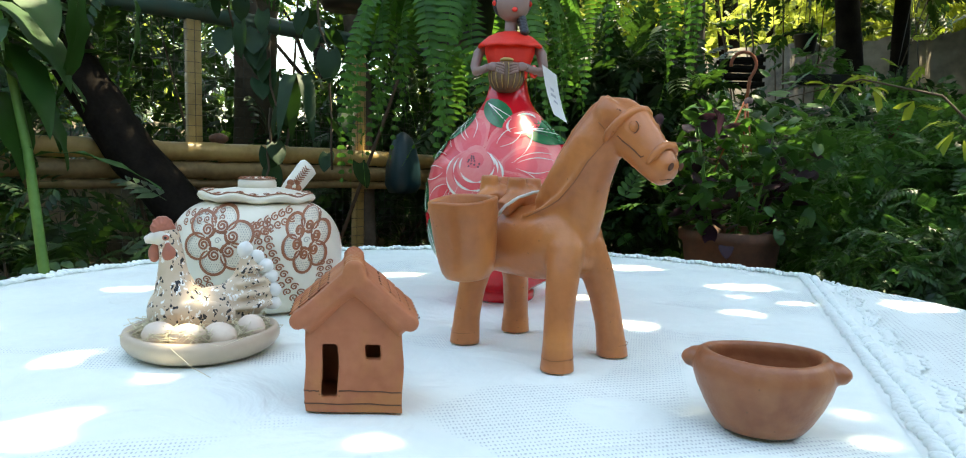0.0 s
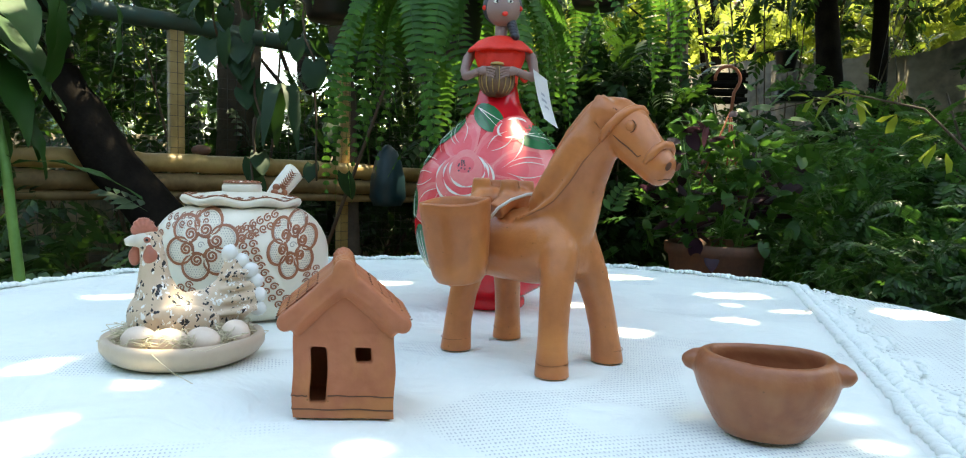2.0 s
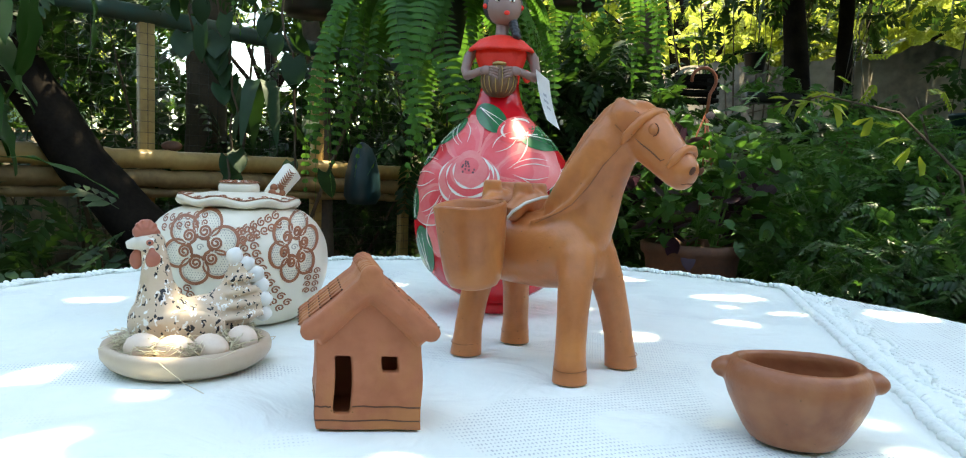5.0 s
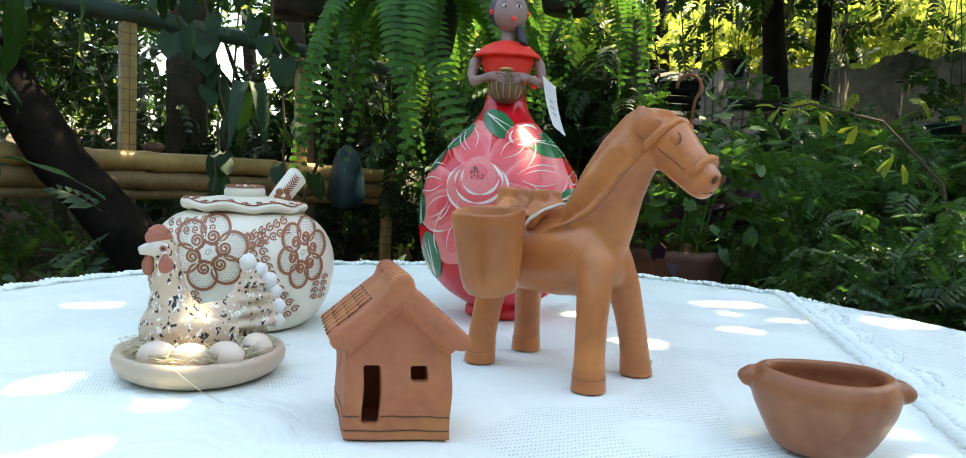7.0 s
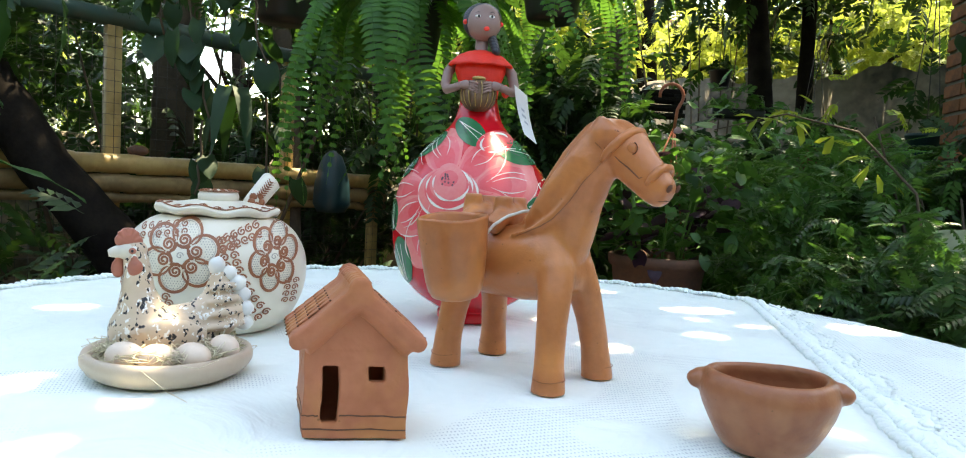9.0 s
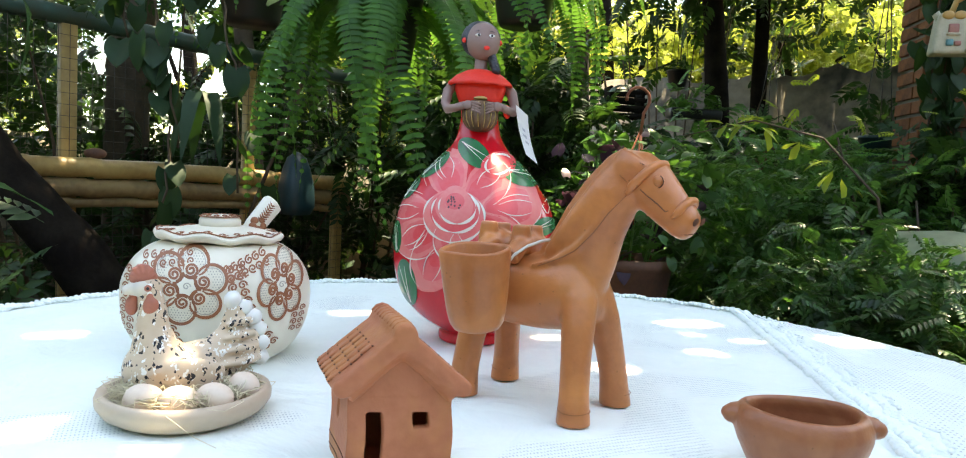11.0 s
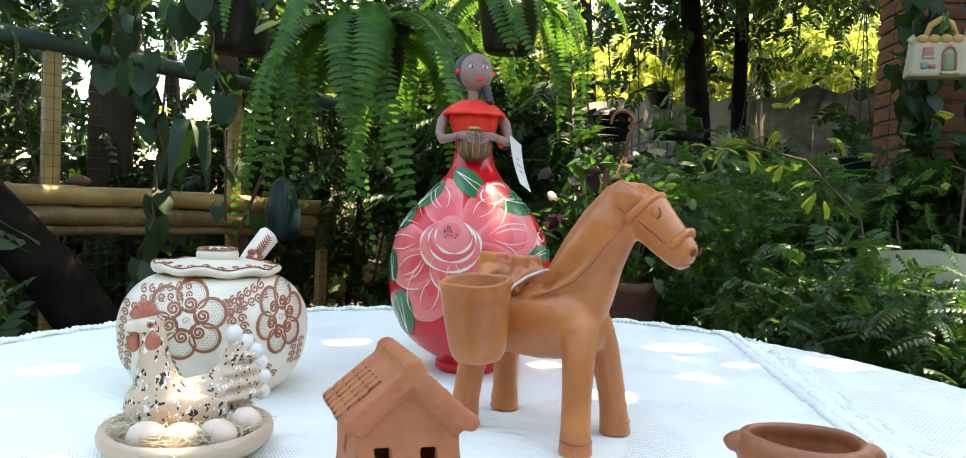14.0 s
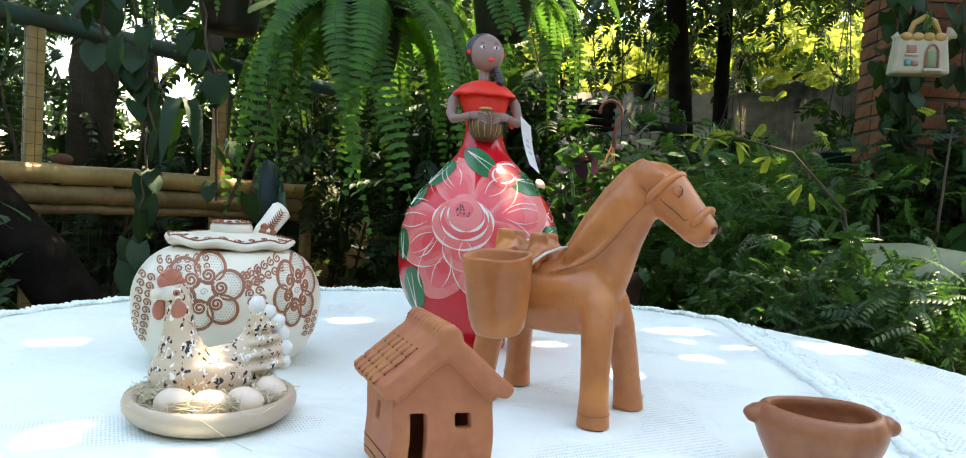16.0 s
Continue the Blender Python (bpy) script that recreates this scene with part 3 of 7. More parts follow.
def puffs():
    """A cord of plump slanted stitches along the edge, then a dense strip with broad pointed scallops."""
    s = Shape()
    rng = np.random.default_rng(5)
    start = EDGE_A - EDGE_D * 0.75
    step = 0.006

    def outer(k):
        f = (k * step / 0.118) % 1.0
        return 0.030 + 0.026 * (1 - abs(2 * f - 1)) ** 0.8 + 0.002 * math.sin(k * 0.9)

    offs = (-0.020, -0.008, 0.008, 0.020, 0.6, 1.0)
    vs, fs = [], []
    for k in range(260):
        p = start + EDGE_D * (k * step)
        for j, off in enumerate(offs):
            o = off if j < 4 else 0.020 + (outer(k) - 0.020) * off
            c = p + EDGE_N * o
            vs.append((c.x, c.y, (0.0005, 0.0012, 0.0012, 0.0010, 0.0018 + 0.0008 * math.sin(k * 0.8), 0.0006)[j]))
    for k in range(259):
        q = (start + EDGE_D * ((k + 0.5) * step) - TC.xy).length
        if q < TR - 0.06:
            fs += [(6 * k + j, 6 * k + j + 1, 6 * k + 7 + j, 6 * k + 6 + j) for j in range(5)]
    s.add(vs, fs)
    heading = math.atan2(EDGE_D.y, EDGE_D.x)
    for k in range(150):
        p = start + EDGE_D * (k * 0.0118)
        for off, lean in ((-0.0085, 0.85), (0.0070, -0.85)):
            c = p + EDGE_N * (off + rng.normal(0, 0.0010)) + EDGE_D * (rng.normal(0, 0.0008) + (0.0044 if off > 0 else 0))
            if (c - TC.xy).length > TR - 0.02:
                continue
            t = Matrix.Rotation(heading + lean + rng.normal(0, 0.12), 3, "Z")
            s.add(*ball((c.x, c.y, 0.0030), (rng.uniform(0.0088, 0.0105), rng.uniform(0.0036, 0.0044), rng.uniform(0.0042, 0.0056)), 10, 6, t))
    for k in range(0, 260, 2):
        p = start + EDGE_D * (k * step)
        for f in (0.45, 0.95):
            c = p + EDGE_N * (0.020 + (outer(k) - 0.020) * f + rng.normal(0, 0.0012))
            if (c - TC.xy).length > TR - 0.02:
                continue
            t = Matrix.Rotation(heading + rng.normal(0.2, 0.5), 3, "Z")
            s.add(*ball((c.x, c.y, 0.0016), (rng.uniform(0.0050, 0.0075), rng.uniform(0.0028, 0.0038), rng.uniform(0.0016, 0.0024)), 8, 5, t))
    return s


part("border", puffs(), COTTON, cloth, "plump white crochet border")


def rim_puffs():
    """The same border where it lies along the table's far rim."""
    s = Shape()
    rng = np.random.default_rng(6)
    for k in range(230):
        a = radians(38) + k * 0.0128
        for r, z in ((TR - 0.022, 0.002), (TR - 0.003, 0.0)):
            if a > radians(192):
                continue
            w = rng.normal(0, 0.002)
            c = (TC.x + (r + w) * math.cos(a), TC.y + (r + w) * math.sin(a), z + 0.0015 * math.sin(k * 0.9) + rng.uniform(0, 0.0015))
            s.add(*ball(c, (0.010, 0.0046, 0.0042), 8, 5, Matrix.Rotation(a + (0.5 if z else -0.5), 3, "Z")))
    return s


part("border", rim_puffs(), COTTON, cloth, "plump white crochet border")


def net_cloth():
    """The lower cloth: open netting, one small hole beside the other."""
    s = Shape()
    ux, uy = EDGE_D, EDGE_N
    w, h = 0.0085, 0.0062
    verts, faces, seen = [], [], {}

    def at(i, j, di, dj):
        p = EDGE_A - EDGE_D * 0.75 + ux * (i * w + di * w) + uy * (j * h + dj * h - 0.03)
        key = (round(p.x * 20000), round(p.y * 20000))
        if key not in seen:
            q = p - TC.xy
            z = -0.0035 + 0.0008 * math.sin(i * 0.7) * math.sin(j * 1.1)
            if q.length > TR - 0.012:
                over = q.length - (TR - 0.012)
                p = TC.xy + q.normalized() * (TR - 0.012 + min(over, 0.014) + 0.1 * max(0, over - 0.014))
                z -= max(0, over - 0.006) * 0.98
            seen[key] = len(verts)
            verts.append((p.x, p.y, z))
        return seen[key]

    for i in range(200):
        for j in range(105):
            c = EDGE_A - EDGE_D * 0.75 + ux * (i * w) + uy * (j * h - 0.03)
            if (c - TC.xy).length > TR + 0.16:
                continue
            b = 0.33 if (j // 9 + i // 14) % 3 else 0.42
            o = [at(i, j, 0, 0), at(i, j, 1, 0), at(i, j, 1, 1), at(i, j, 0, 1)]
            n = [at(i, j, b, b), at(i, j, 1 - b, b), at(i, j, 1 - b, 1 - b), at(i, j, b, 1 - b)]
            for k in range(4):
                faces.append((o[k], o[(k + 1) % 4], n[(k + 1) % 4], n[k]))
    s.add(verts, faces)
    return s


solid("tablecloth", net_cloth(), [COTTON], "white netted lace undercloth on the table's bare side", "tablecloth")

# ---- clay house ----


def clay_house():
    house = thing("clay_house", "small terracotta house, tiled roof, open door, on the cloth", "figurine", (-0.0645, 0.603, 0.002), turn=2.0)
    w, d, h, g = 0.038, 0.037, 0.066, 0.108
    t = 0.007
    xs = [-w, -0.0255, -0.0125, 0.0085, 0.0215, w]
    zs = [0, 0.0115, 0.043, 0.0550, 0.0555, h]
    pieces = []

    def wob(x, y, z):
        return (x * (1 + 0.012 * math.sin(z * 60)) + 0.0006 * math.sin(z * 130 + y * 90) - 0.18 * (y + 0.037), y + 0.0007 * math.sin(x * 95 + z * 70), z)

    def slab(lo, hi):
        pieces.append(box([c - 0.0004 for c in lo], [c + 0.0004 for c in hi]))

    y0, y1 = -d, -d + t
    slab((-w, y0, 0), (xs[1], y1, h))
    slab((xs[1], y0, 0), (xs[2], y1, zs[1]))
    slab((xs[1], y0, zs[3]), (xs[2], y1, h))
    slab((xs[2], y0, 0), (xs[3], y1, h))
    slab((xs[3], y0, 0), (xs[4], y1, zs[2]))
    slab((xs[3], y0, zs[4]), (xs[4], y1, h))
    slab((xs[4], y0, 0), (w, y1, h))
    for y in (-d, d - t):
        pieces.append(([(-w, y, h - 0.001), (w, y, h - 0.001), (0, y, g), (-w, y + t, h - 0.001), (w, y + t, h - 0.001), (0, y + t, g)], [(0, 1, 2), (5, 4, 3), (0, 3, 4, 1), (1, 4, 5, 2), (2, 5, 3, 0)]))
    slab((-w, d - t, 0), (w, d, h))
    # one side with a small slot window, the other closed
    slab((-w, y1, 0), (-w + t, -0.004, h))
    slab((-w, -0.004, 0), (-w + t, 0.008, 0.040))
    slab((-w, -0.004, 0.054), (-w + t, 0.008, h))
    slab((-w, 0.008, 0), (-w + t, d - t, h))
    slab((w - t, y1, 0), (w, d - t, h))
    slab((-w + t, y1, 0), (w - t, d - t, 0.004))
    v, f = melted("wall", pieces, 0.0012, 3)
    part("wall", ([wob(*p) for p in v], f), CLAY, house)
    lines = Shape()
    for z, a, b in ((0.0172, -w, xs[1] - 0.001), (0.0172, xs[2] + 0.001, w), (0.0068, -w, w)):
        lines.add(*tube([wob(a + (b - a) * i / 6, y0 - 0.0004, z + 0.0004 * math.sin(i * 2.1)) for i in range(7)], 0.0006, 6))
        lines.add(*tube([wob(-w - 0.0004, -d + 2 * d * i / 6, z + 0.0004 * math.sin(i * 1.7)) for i in range(7)], 0.00055, 6))
    part("scored_line", lines, CLAY_DARK, house, "dark line scored round the base")
    # roof: thick slabs melted to one shell, with a soft ridge and a rounded moulding under the front edge
    pieces = []
    for sx in (-1, 1):
        a, b = Vector((sx * 0.0445, 0, 0.0732)), Vector((0, 0, 0.1118))
        up = Vector((sx * 0.67, 0, 0.745))
        vs = []
        for y in (-0.0475, 0.040):
            for p in (a, b):
                for k in (-0.0060, 0.0062):
                    q = p + up * k
                    vs.append((q.x, y, q.z))
        fs = [(0, 1, 3, 2), (4, 6, 7, 5), (0, 4, 5, 1), (2, 3, 7, 6), (1, 5, 7, 3), (0, 2, 6, 4)]
        pieces.append((vs, fs))
        pieces.append(tube([(sx * 0.0440, -0.0475, 0.0742), (sx * 0.0440, 0.040, 0.0742)], 0.0066, 14))
    pieces.append(tube([(0, -0.0485, 0.1143), (0, 0.041, 0.1130)], 0.0088, 14))
    arch = [(-0.040, 0.0680), (-0.030, 0.0772), (-0.016, 0.0900), (-0.006, 0.0980), (0, 0.1010), (0.006, 0.0980), (0.016, 0.0900), (0.030, 0.0772), (0.040, 0.0680)]
    pieces.append(tube([(x * 0.99, -0.0425, z + 0.0060) for x, z in arch], 0.0062, 14))
    pieces.append(tube([(x * 0.95, -0.0395, z + 0.0005) for x, z in arch], 0.0050, 12))
    pieces.append(tube([(x * 0.95, -0.0350, z - 0.0030) for x, z in arch], 0.0050, 12))
    skin = melted("roof", pieces, 0.0014, 14)
    roof = part("roof", ([(x + 0.0004 * math.sin(y * 160) - 0.18 * (y + 0.037), y, z + 0.0009 * noise.noise(Vector((x, y, z)) * 70)) for x, y, z in skin[0]], skin[1]), CLAY, house)
    # tiles: four courses of low pads pressed into each slope, with pricked holes and short scored lines between them
    rng = np.random.default_rng(11)
    nicks, scores = Shape(), Shape()
    for sx in (-1, 1):
        n = Vector((sx * 0.67, 0, 0.745))

        def on_slope(f, y, out):
            return Vector((sx * 0.0480, y, 0.0705)).lerp(Vector((0, y, 0.1122)), f) + n * (0.0056 + out) + Vector((-0.18 * (y + 0.037), 0, 0))

        for row in range(5):
            f0, f1 = 0.02 + row * 0.160, 0.02 + row * 0.160 + 0.150
            for k in range(6):
                y = -0.0235 + k * 0.0115 + rng.normal(0, 0.0003)
                if row < 4:
                    a, b = on_slope(f0, y, 0.0002), on_slope(f1, y, -0.0002)
                    part("tile", tube([a, a.lerp(b, 0.08), a.lerp(b, 0.5), a.lerp(b, 0.92), b], [0.0036, 0.0054, 0.0057, 0.0054, 0.0036], 10, 0.20, n), CLAY, roof)
                nicks.add(*ball(on_slope(f0 - 0.005, y - 0.0057 + rng.normal(0, 0.0005), 0.0007), (0.0009, 0.0013, 0.0007), 8, 5))
                if row < 4 and k % 2 == row % 2:
                    y2 = y - 0.0057
                    scores.add(*tube([on_slope(f0 + 0.02, y2, 0.0004), on_slope((f0 + f1) / 2, y2 + 0.0004, 0.0005), on_slope(f1 - 0.03, y2, 0.0004)], [0.0002, 0.0004, 0.0002], 5))
    part("nick", nicks, CLAY_DARK, roof, "dark pricked holes between the tiles")
    part("scored_line", scores, CLAY_LINE, roof)
    for k in range(9):
        y = -0.036 + k * 0.0090
        q = -0.18 * (y + 0.037)
        part("ridge_tile", tube([(q - 0.0075, y, 0.1165), (q - 0.004, y, 0.1202), (q, y - 0.0005, 0.1215), (q + 0.004, y, 0.1202), (q + 0.0075, y, 0.1165)], [0.0018, 0.0022, 0.0023, 0.0022, 0.0018], 6), CLAY, roof)
    return house


clay_house()

# ---- clay bowl ----


def clay_bowl():
    prof = [(0.001, 0.0), (0.029, 0.0), (0.033, 0.0015), (0.0375, 0.008), (0.0432, 0.020), (0.0474, 0.031), (0.0496, 0.040), (0.0500, 0.045), (0.0492, 0.050), (0.0462, 0.0562), (0.0430, 0.0590), (0.0405, 0.0590), (0.0385, 0.0570),
            (0.0378, 0.053), (0.0395, 0.046), (0.038, 0.034), (0.030, 0.018), (0.018, 0.010), (0.001, 0.009)]

    def wave(a, r, z):
        k = min(1, z / 0.05)
        return (r * (1 + k * (0.06 * math.cos(a) ** 2 - 0.10 * math.sin(a) ** 2)) + 0.0004 * math.sin(a * 5 + z * 90), z + 0.0010 * k * math.sin(a * 2 + 0.7))

    lugs = [tube([(sx * 0.044, 0, 0.0500), (sx * 0.052, 0, 0.0490), (sx * 0.0580, 0, 0.0465), (sx * 0.0600, 0, 0.0450)], [0.0085, 0.0085, 0.0066, 0.004], 14, 1.25, (0, 1, 0)) for sx in (-1, 1)]
    v, f = melted("bowl", [lathe(prof, 96, wave=wave)] + lugs, 0.0014, 5)
    return solid("clay_bowl", (v, f), CLAY_BOWL, "small unglazed brown clay bowl with two pinched lugs, on the cloth", "bowl", (0.2555, 0.565, 0.0025), turn=-22)


clay_bowl()

# ---- plate, straw, eggs and hen ----
PC = Vector((-0.256, 0.7355, 0.002))
solid("plate", lathe([(0.001, 0), (0.058, 0), (0.064, 0.0010), (0.0715, 0.0055), (0.0763, 0.0125), (0.0768, 0.0180), (0.0750, 0.0228), (0.0712, 0.0245), (0.067, 0.022), (0.062, 0.015), (0.050, 0.009), (0.001, 0.008)], 80,
                     wave=lambda a, r, z: (r + 0.0006 * math.sin(3 * a), z + 0.0005 * math.sin(2 * a + 1))), PLATE,
      "round beige glazed saucer holding straw, eggs and a hen", "plate", PC)


def straw():
    s = Shape()
    rng = np.random.default_rng(21)
    for k in range(950):
        a, r = rng.uniform(0, 2 * np.pi), 0.034 + 0.026 * rng.random() ** 0.6
        h, le = a + np.pi / 2 + rng.normal(0, 0.7), rng.uniform(0.012, 0.036)
        c = Vector((r * math.cos(a), r * math.sin(a), 0.014 + rng.uniform(0, 0.016)))
        d = Vector((math.cos(h), math.sin(h), rng.normal(0, 0.12)))
        bend = Vector((rng.normal(0, 0.007), rng.normal(0, 0.007), rng.uniform(0, 0.008)))
        s.add(*tube([c - d * le / 2, c + bend, c + d * le / 2], 0.00042, 3))
    for pts in ([(-0.01, -0.06, 0.022), (0.01, -0.085, 0.02), (0.03, -0.092, 0.008), (0.048, -0.097, 0.0012)], [(0.02, -0.06, 0.022), (0.05, -0.074, 0.024), (0.062, -0.055, 0.027), (0.05, -0.045, 0.026)]):
        s.add(*tube(pts, 0.0003, 4))
    return s


solid("straw", straw(), [STRAW], "dry yellow straw lying in the saucer", "straw", PC, kind="stuff")


def egg_mesh():
    prof = []
    for i in range(15):
        t = math.pi * (i + 0.05) / 14.1
        prof.append((0.0135 * math.sin(t) * (1 + 0.10 * math.cos(t)), -0.0175 * math.cos(t)))
    return mesh_of("egg", *lathe(prof, 28), [EGG])


EGG_MESH = egg_mesh()
for x, y, turn, z in ((-0.024, -0.043, 80, 0.0245), (0.0065, -0.048, 95, 0.0245), (0.034, -0.038, 70, 0.0245), (0.0535, -0.006, 40, 0.0255)):
    e = new("egg", EGG_MESH)
    e.matrix_world = pose(PC.x + x, PC.y + y, PC.z + z, 84, 0, turn)
    tagged(e, "smooth pale beige egg lying in the straw", "egg", "eggs in the saucer")


def hen():
    """Sitting hen; local x points along the beak."""
    bird = thing("hen_figurine", "speckled cream ceramic hen with red comb sitting in the straw", "figurine", (-0.268, 0.748, 0.0085), turn=203)
    pieces = [
        ball((0.000, 0, 0.026), (0.044, 0.030, 0.027), 24, 14),
        ball((0.016, 0, 0.032), (0.031, 0.028, 0.030), 24, 14),
        tube([(0.014, 0, 0.036), (0.0195, 0, 0.056), (0.0210, 0, 0.072), (0.0215, 0, 0.088), (0.0235, 0, 0.104)], [0.030, 0.0205, 0.0150, 0.0125, 0.0110], 20),
        ball((0.0255, 0, 0.1085), (0.0128, 0.0104, 0.0108), 18, 12),
        tube([(-0.014, 0, 0.030), (-0.040, 0, 0.040), (-0.052, 0, 0.062), (-0.054, 0, 0.088)], [0.026, 0.023, 0.0155, 0.0085], 18, 0.62, (0, 1, 0)),
        tube([(-0.014, 0, 0.026), (-0.046, 0, 0.034), (-0.066, 0, 0.050), (-0.067, 0, 0.064)], [0.025, 0.022, 0.016, 0.010], 18, 0.62, (0, 1, 0)),
    ]
    for sy in (-1, 1):
        # the folded wing, and four rolls of feathers across the tail
        pieces.append(tube([(0.018, sy * 0.024, 0.034), (0.002, sy * 0.030, 0.032), (-0.018, sy * 0.0315, 0.030), (-0.038, sy * 0.027, 0.028)], [0.009, 0.0165, 0.0165, 0.008], 14, 0.42, (0, 1, 0)))
        for k in range(4):
            z = 0.074 - 0.0125 * k
            pieces.append(tube([(-0.043 + 0.002 * k, sy * (0.0085 + 0.0022 * k), z - 0.004), (-0.054 - 0.002 * k, sy * (0.0115 + 0.0016 * k), z), (-0.068 - 0.003 * k, sy * 0.0075, z + 0.001)], [0.0022, 0.0044, 0.0034], 10))
    part("body", melted("hen", pieces, 0.0016, 4), HEN, bird)
    for k, (x, z, a) in enumerate(((-0.0500, 0.0945, 1.9), (-0.0615, 0.0855, 2.5), (-0.0705, 0.0760, 2.6), (-0.0755, 0.0640, 2.9), (-0.0785, 0.0500, 3.1), (-0.0785, 0.0350, 3.3))):
        d = Vector((math.cos(a), 0, math.sin(a)))
        c = Vector((x, 0.0008 * (-1) ** k, z))
        part("tail_feather", tube([c - d * 0.0095, c - d * 0.006, c, c + d * 0.005, c + d * 0.0085], [0.0030, 0.0066, 0.0085, 0.0066, 0.0018], 14, 0.80, (0, 1, 0)), WHITE_GLAZE, bird, "white glazed feather tip")
    lobes = [ball((0.0295, 0, 0.1175), (0.0125, 0.0072, 0.0068), 18, 10)]
    for k in range(6):
        a = radians(28 + 25 * k)
        c = Vector((0.0300, 0, 0.1148))
        tip = c + Vector((0.0118 * math.cos(a), 0, 0.0155 * math.sin(a)))
        lobes.append(tube([c, c.lerp(tip, 0.55), tip], [0.0034, 0.0042, 0.0032], 10, 1.7, (0, 1, 0)))
    part("comb", melted("comb", lobes, 0.0009, 2), COMB, bird, "brick red ribbed comb")
    part("wattle", melted("wattle", [ball((0.0238, 0.0090, 0.0930), (0.0072, 0.0050, 0.0090), 14, 10), ball((0.0245, 0.0080, 0.1000), (0.0045, 0.0040, 0.0060), 12, 8)], 0.0010, 3), COMB, bird)
    part("wattle", melted("wattle", [ball((0.0385, -0.0045, 0.0915), (0.0060, 0.0046, 0.0094), 14, 10), ball((0.0370, -0.0035, 0.0990), (0.0040, 0.0036, 0.0050), 12, 8)], 0.0010, 3), COMB, bird)
    part("face", melted("face", [ball((0.0290, 0, 0.1085), (0.0118, 0.0110, 0.0092), 18, 12), tube([(0.034, 0, 0.1085), (0.0415, 0, 0.1072), (0.0470, 0, 0.1060)], [0.0074, 0.0055, 0.0034], 16)], 0.0010, 3), BEAK, bird, "cream face and blunt beak")
    for sy in (-1, 1):
        eye = part("eye", ball((0.0268, sy * 0.0102, 0.1092), (0.0034, 0.0016, 0.0030), 14, 8), COMB, bird)
        part("pupil", ball((0.0270, sy * 0.0113, 0.1092), (0.0015, 0.0010, 0.0015), 10, 6), BLACK, eye)


hen()

# ---- painted lidded pot ----


def at_height(profile, z):
    for (r0, z0), (r1, z1) in zip(profile, profile[1:]):
        if z0 <= z <= z1 and z1 > z0:
            return r0 + (r1 - r0) * (z - z0) / (z1 - z0)
    return profile[-1][0]


def smooth_profile(rows, n=60):
    """A rounded line through (r, z) rows, by height."""
    out = []
    m = len(rows)
    for i in range(m - 1):
        p0, p1, p2, p3 = (Vector(rows[min(max(i + k, 0), m - 1)]) for k in (-1, 0, 1, 2))
        for j in range(max(2, n // m)):
            t = j / max(2, n // m)
            out.append(tuple(0.5 * ((2 * p1) + (p2 - p0) * t + (2 * p0 - 5 * p1 + 4 * p2 - p3) * t * t + (3 * p1 - p0 - 3 * p2 + p3) * t ** 3)))
    out.append(tuple(rows[-1]))
    return out


class Painter:
    """Lays flat paint on a turned form. u runs round the form as seen from the front, v is the height."""

    def __init__(self, profile, front, thick=1.0):
        self.p, self.front, self.thick = profile, front, thick

    def place(self, u, v, lift):
        r = at_height(self.p, v)
        a = self.front + math.asin(max(-0.995, min(0.995, u / max(r, 1e-4))))
        rr = r + lift * self.thick
        return (rr * math.cos(a), rr * math.sin(a), v)

    def blob(self, shape, outline, lift, slot, rings=5, centre=None):
        n = len(outline)
        cu = centre[0] if centre else sum(p[0] for p in outline) / n
        cv = centre[1] if centre else sum(p[1] for p in outline) / n
        vs = [self.place(cu, cv, lift)]
        for k in range(1, rings + 1):
            vs += [self.place(cu + (u - cu) * k / rings, cv + (v - cv) * k / rings, lift) for u, v in outline]
        fs = [(0, 1 + i, 1 + (i + 1) % n) for i in range(n)]
        for k in range(rings - 1):
            for i in range(n):
                j = (i + 1) % n
                fs.append((1 + k * n + i, 1 + (k + 1) * n + i, 1 + (k + 1) * n + j, 1 + k * n + j))
        shape.add(vs, fs, slot)

    def stroke(self, shape, pts, width, lift, slot):
        vs, n = [], len(pts)
        widths = width if hasattr(width, "__len__") else [width] * n
        for i, (u, v) in enumerate(pts):
            a, b = pts[max(0, i - 1)], pts[min(n - 1, i + 1)]
            du, dv = b[0] - a[0], b[1] - a[1]
            k = math.hypot(du, dv) or 1
            w = widths[i] / 2
            vs += [self.place(u - dv / k * w, v + du / k * w, lift), self.place(u + dv / k * w, v - du / k * w, lift)]
        shape.add(vs, [(2 * i, 2 * i + 1, 2 * i + 3, 2 * i + 2) for i in range(n - 1)], slot)


def arc_pts(cu, cv, a, b, t0, t1, n=14, turn=0.0):
    out = []
    for i in range(n):
        t = t0 + (t1 - t0) * i / (n - 1)
        x, y = a * math.cos(t), b * math.sin(t)
        out.append((cu + x * math.cos(turn) - y * math.sin(turn), cv + x * math.sin(turn) + y * math.cos(turn)))
    return out


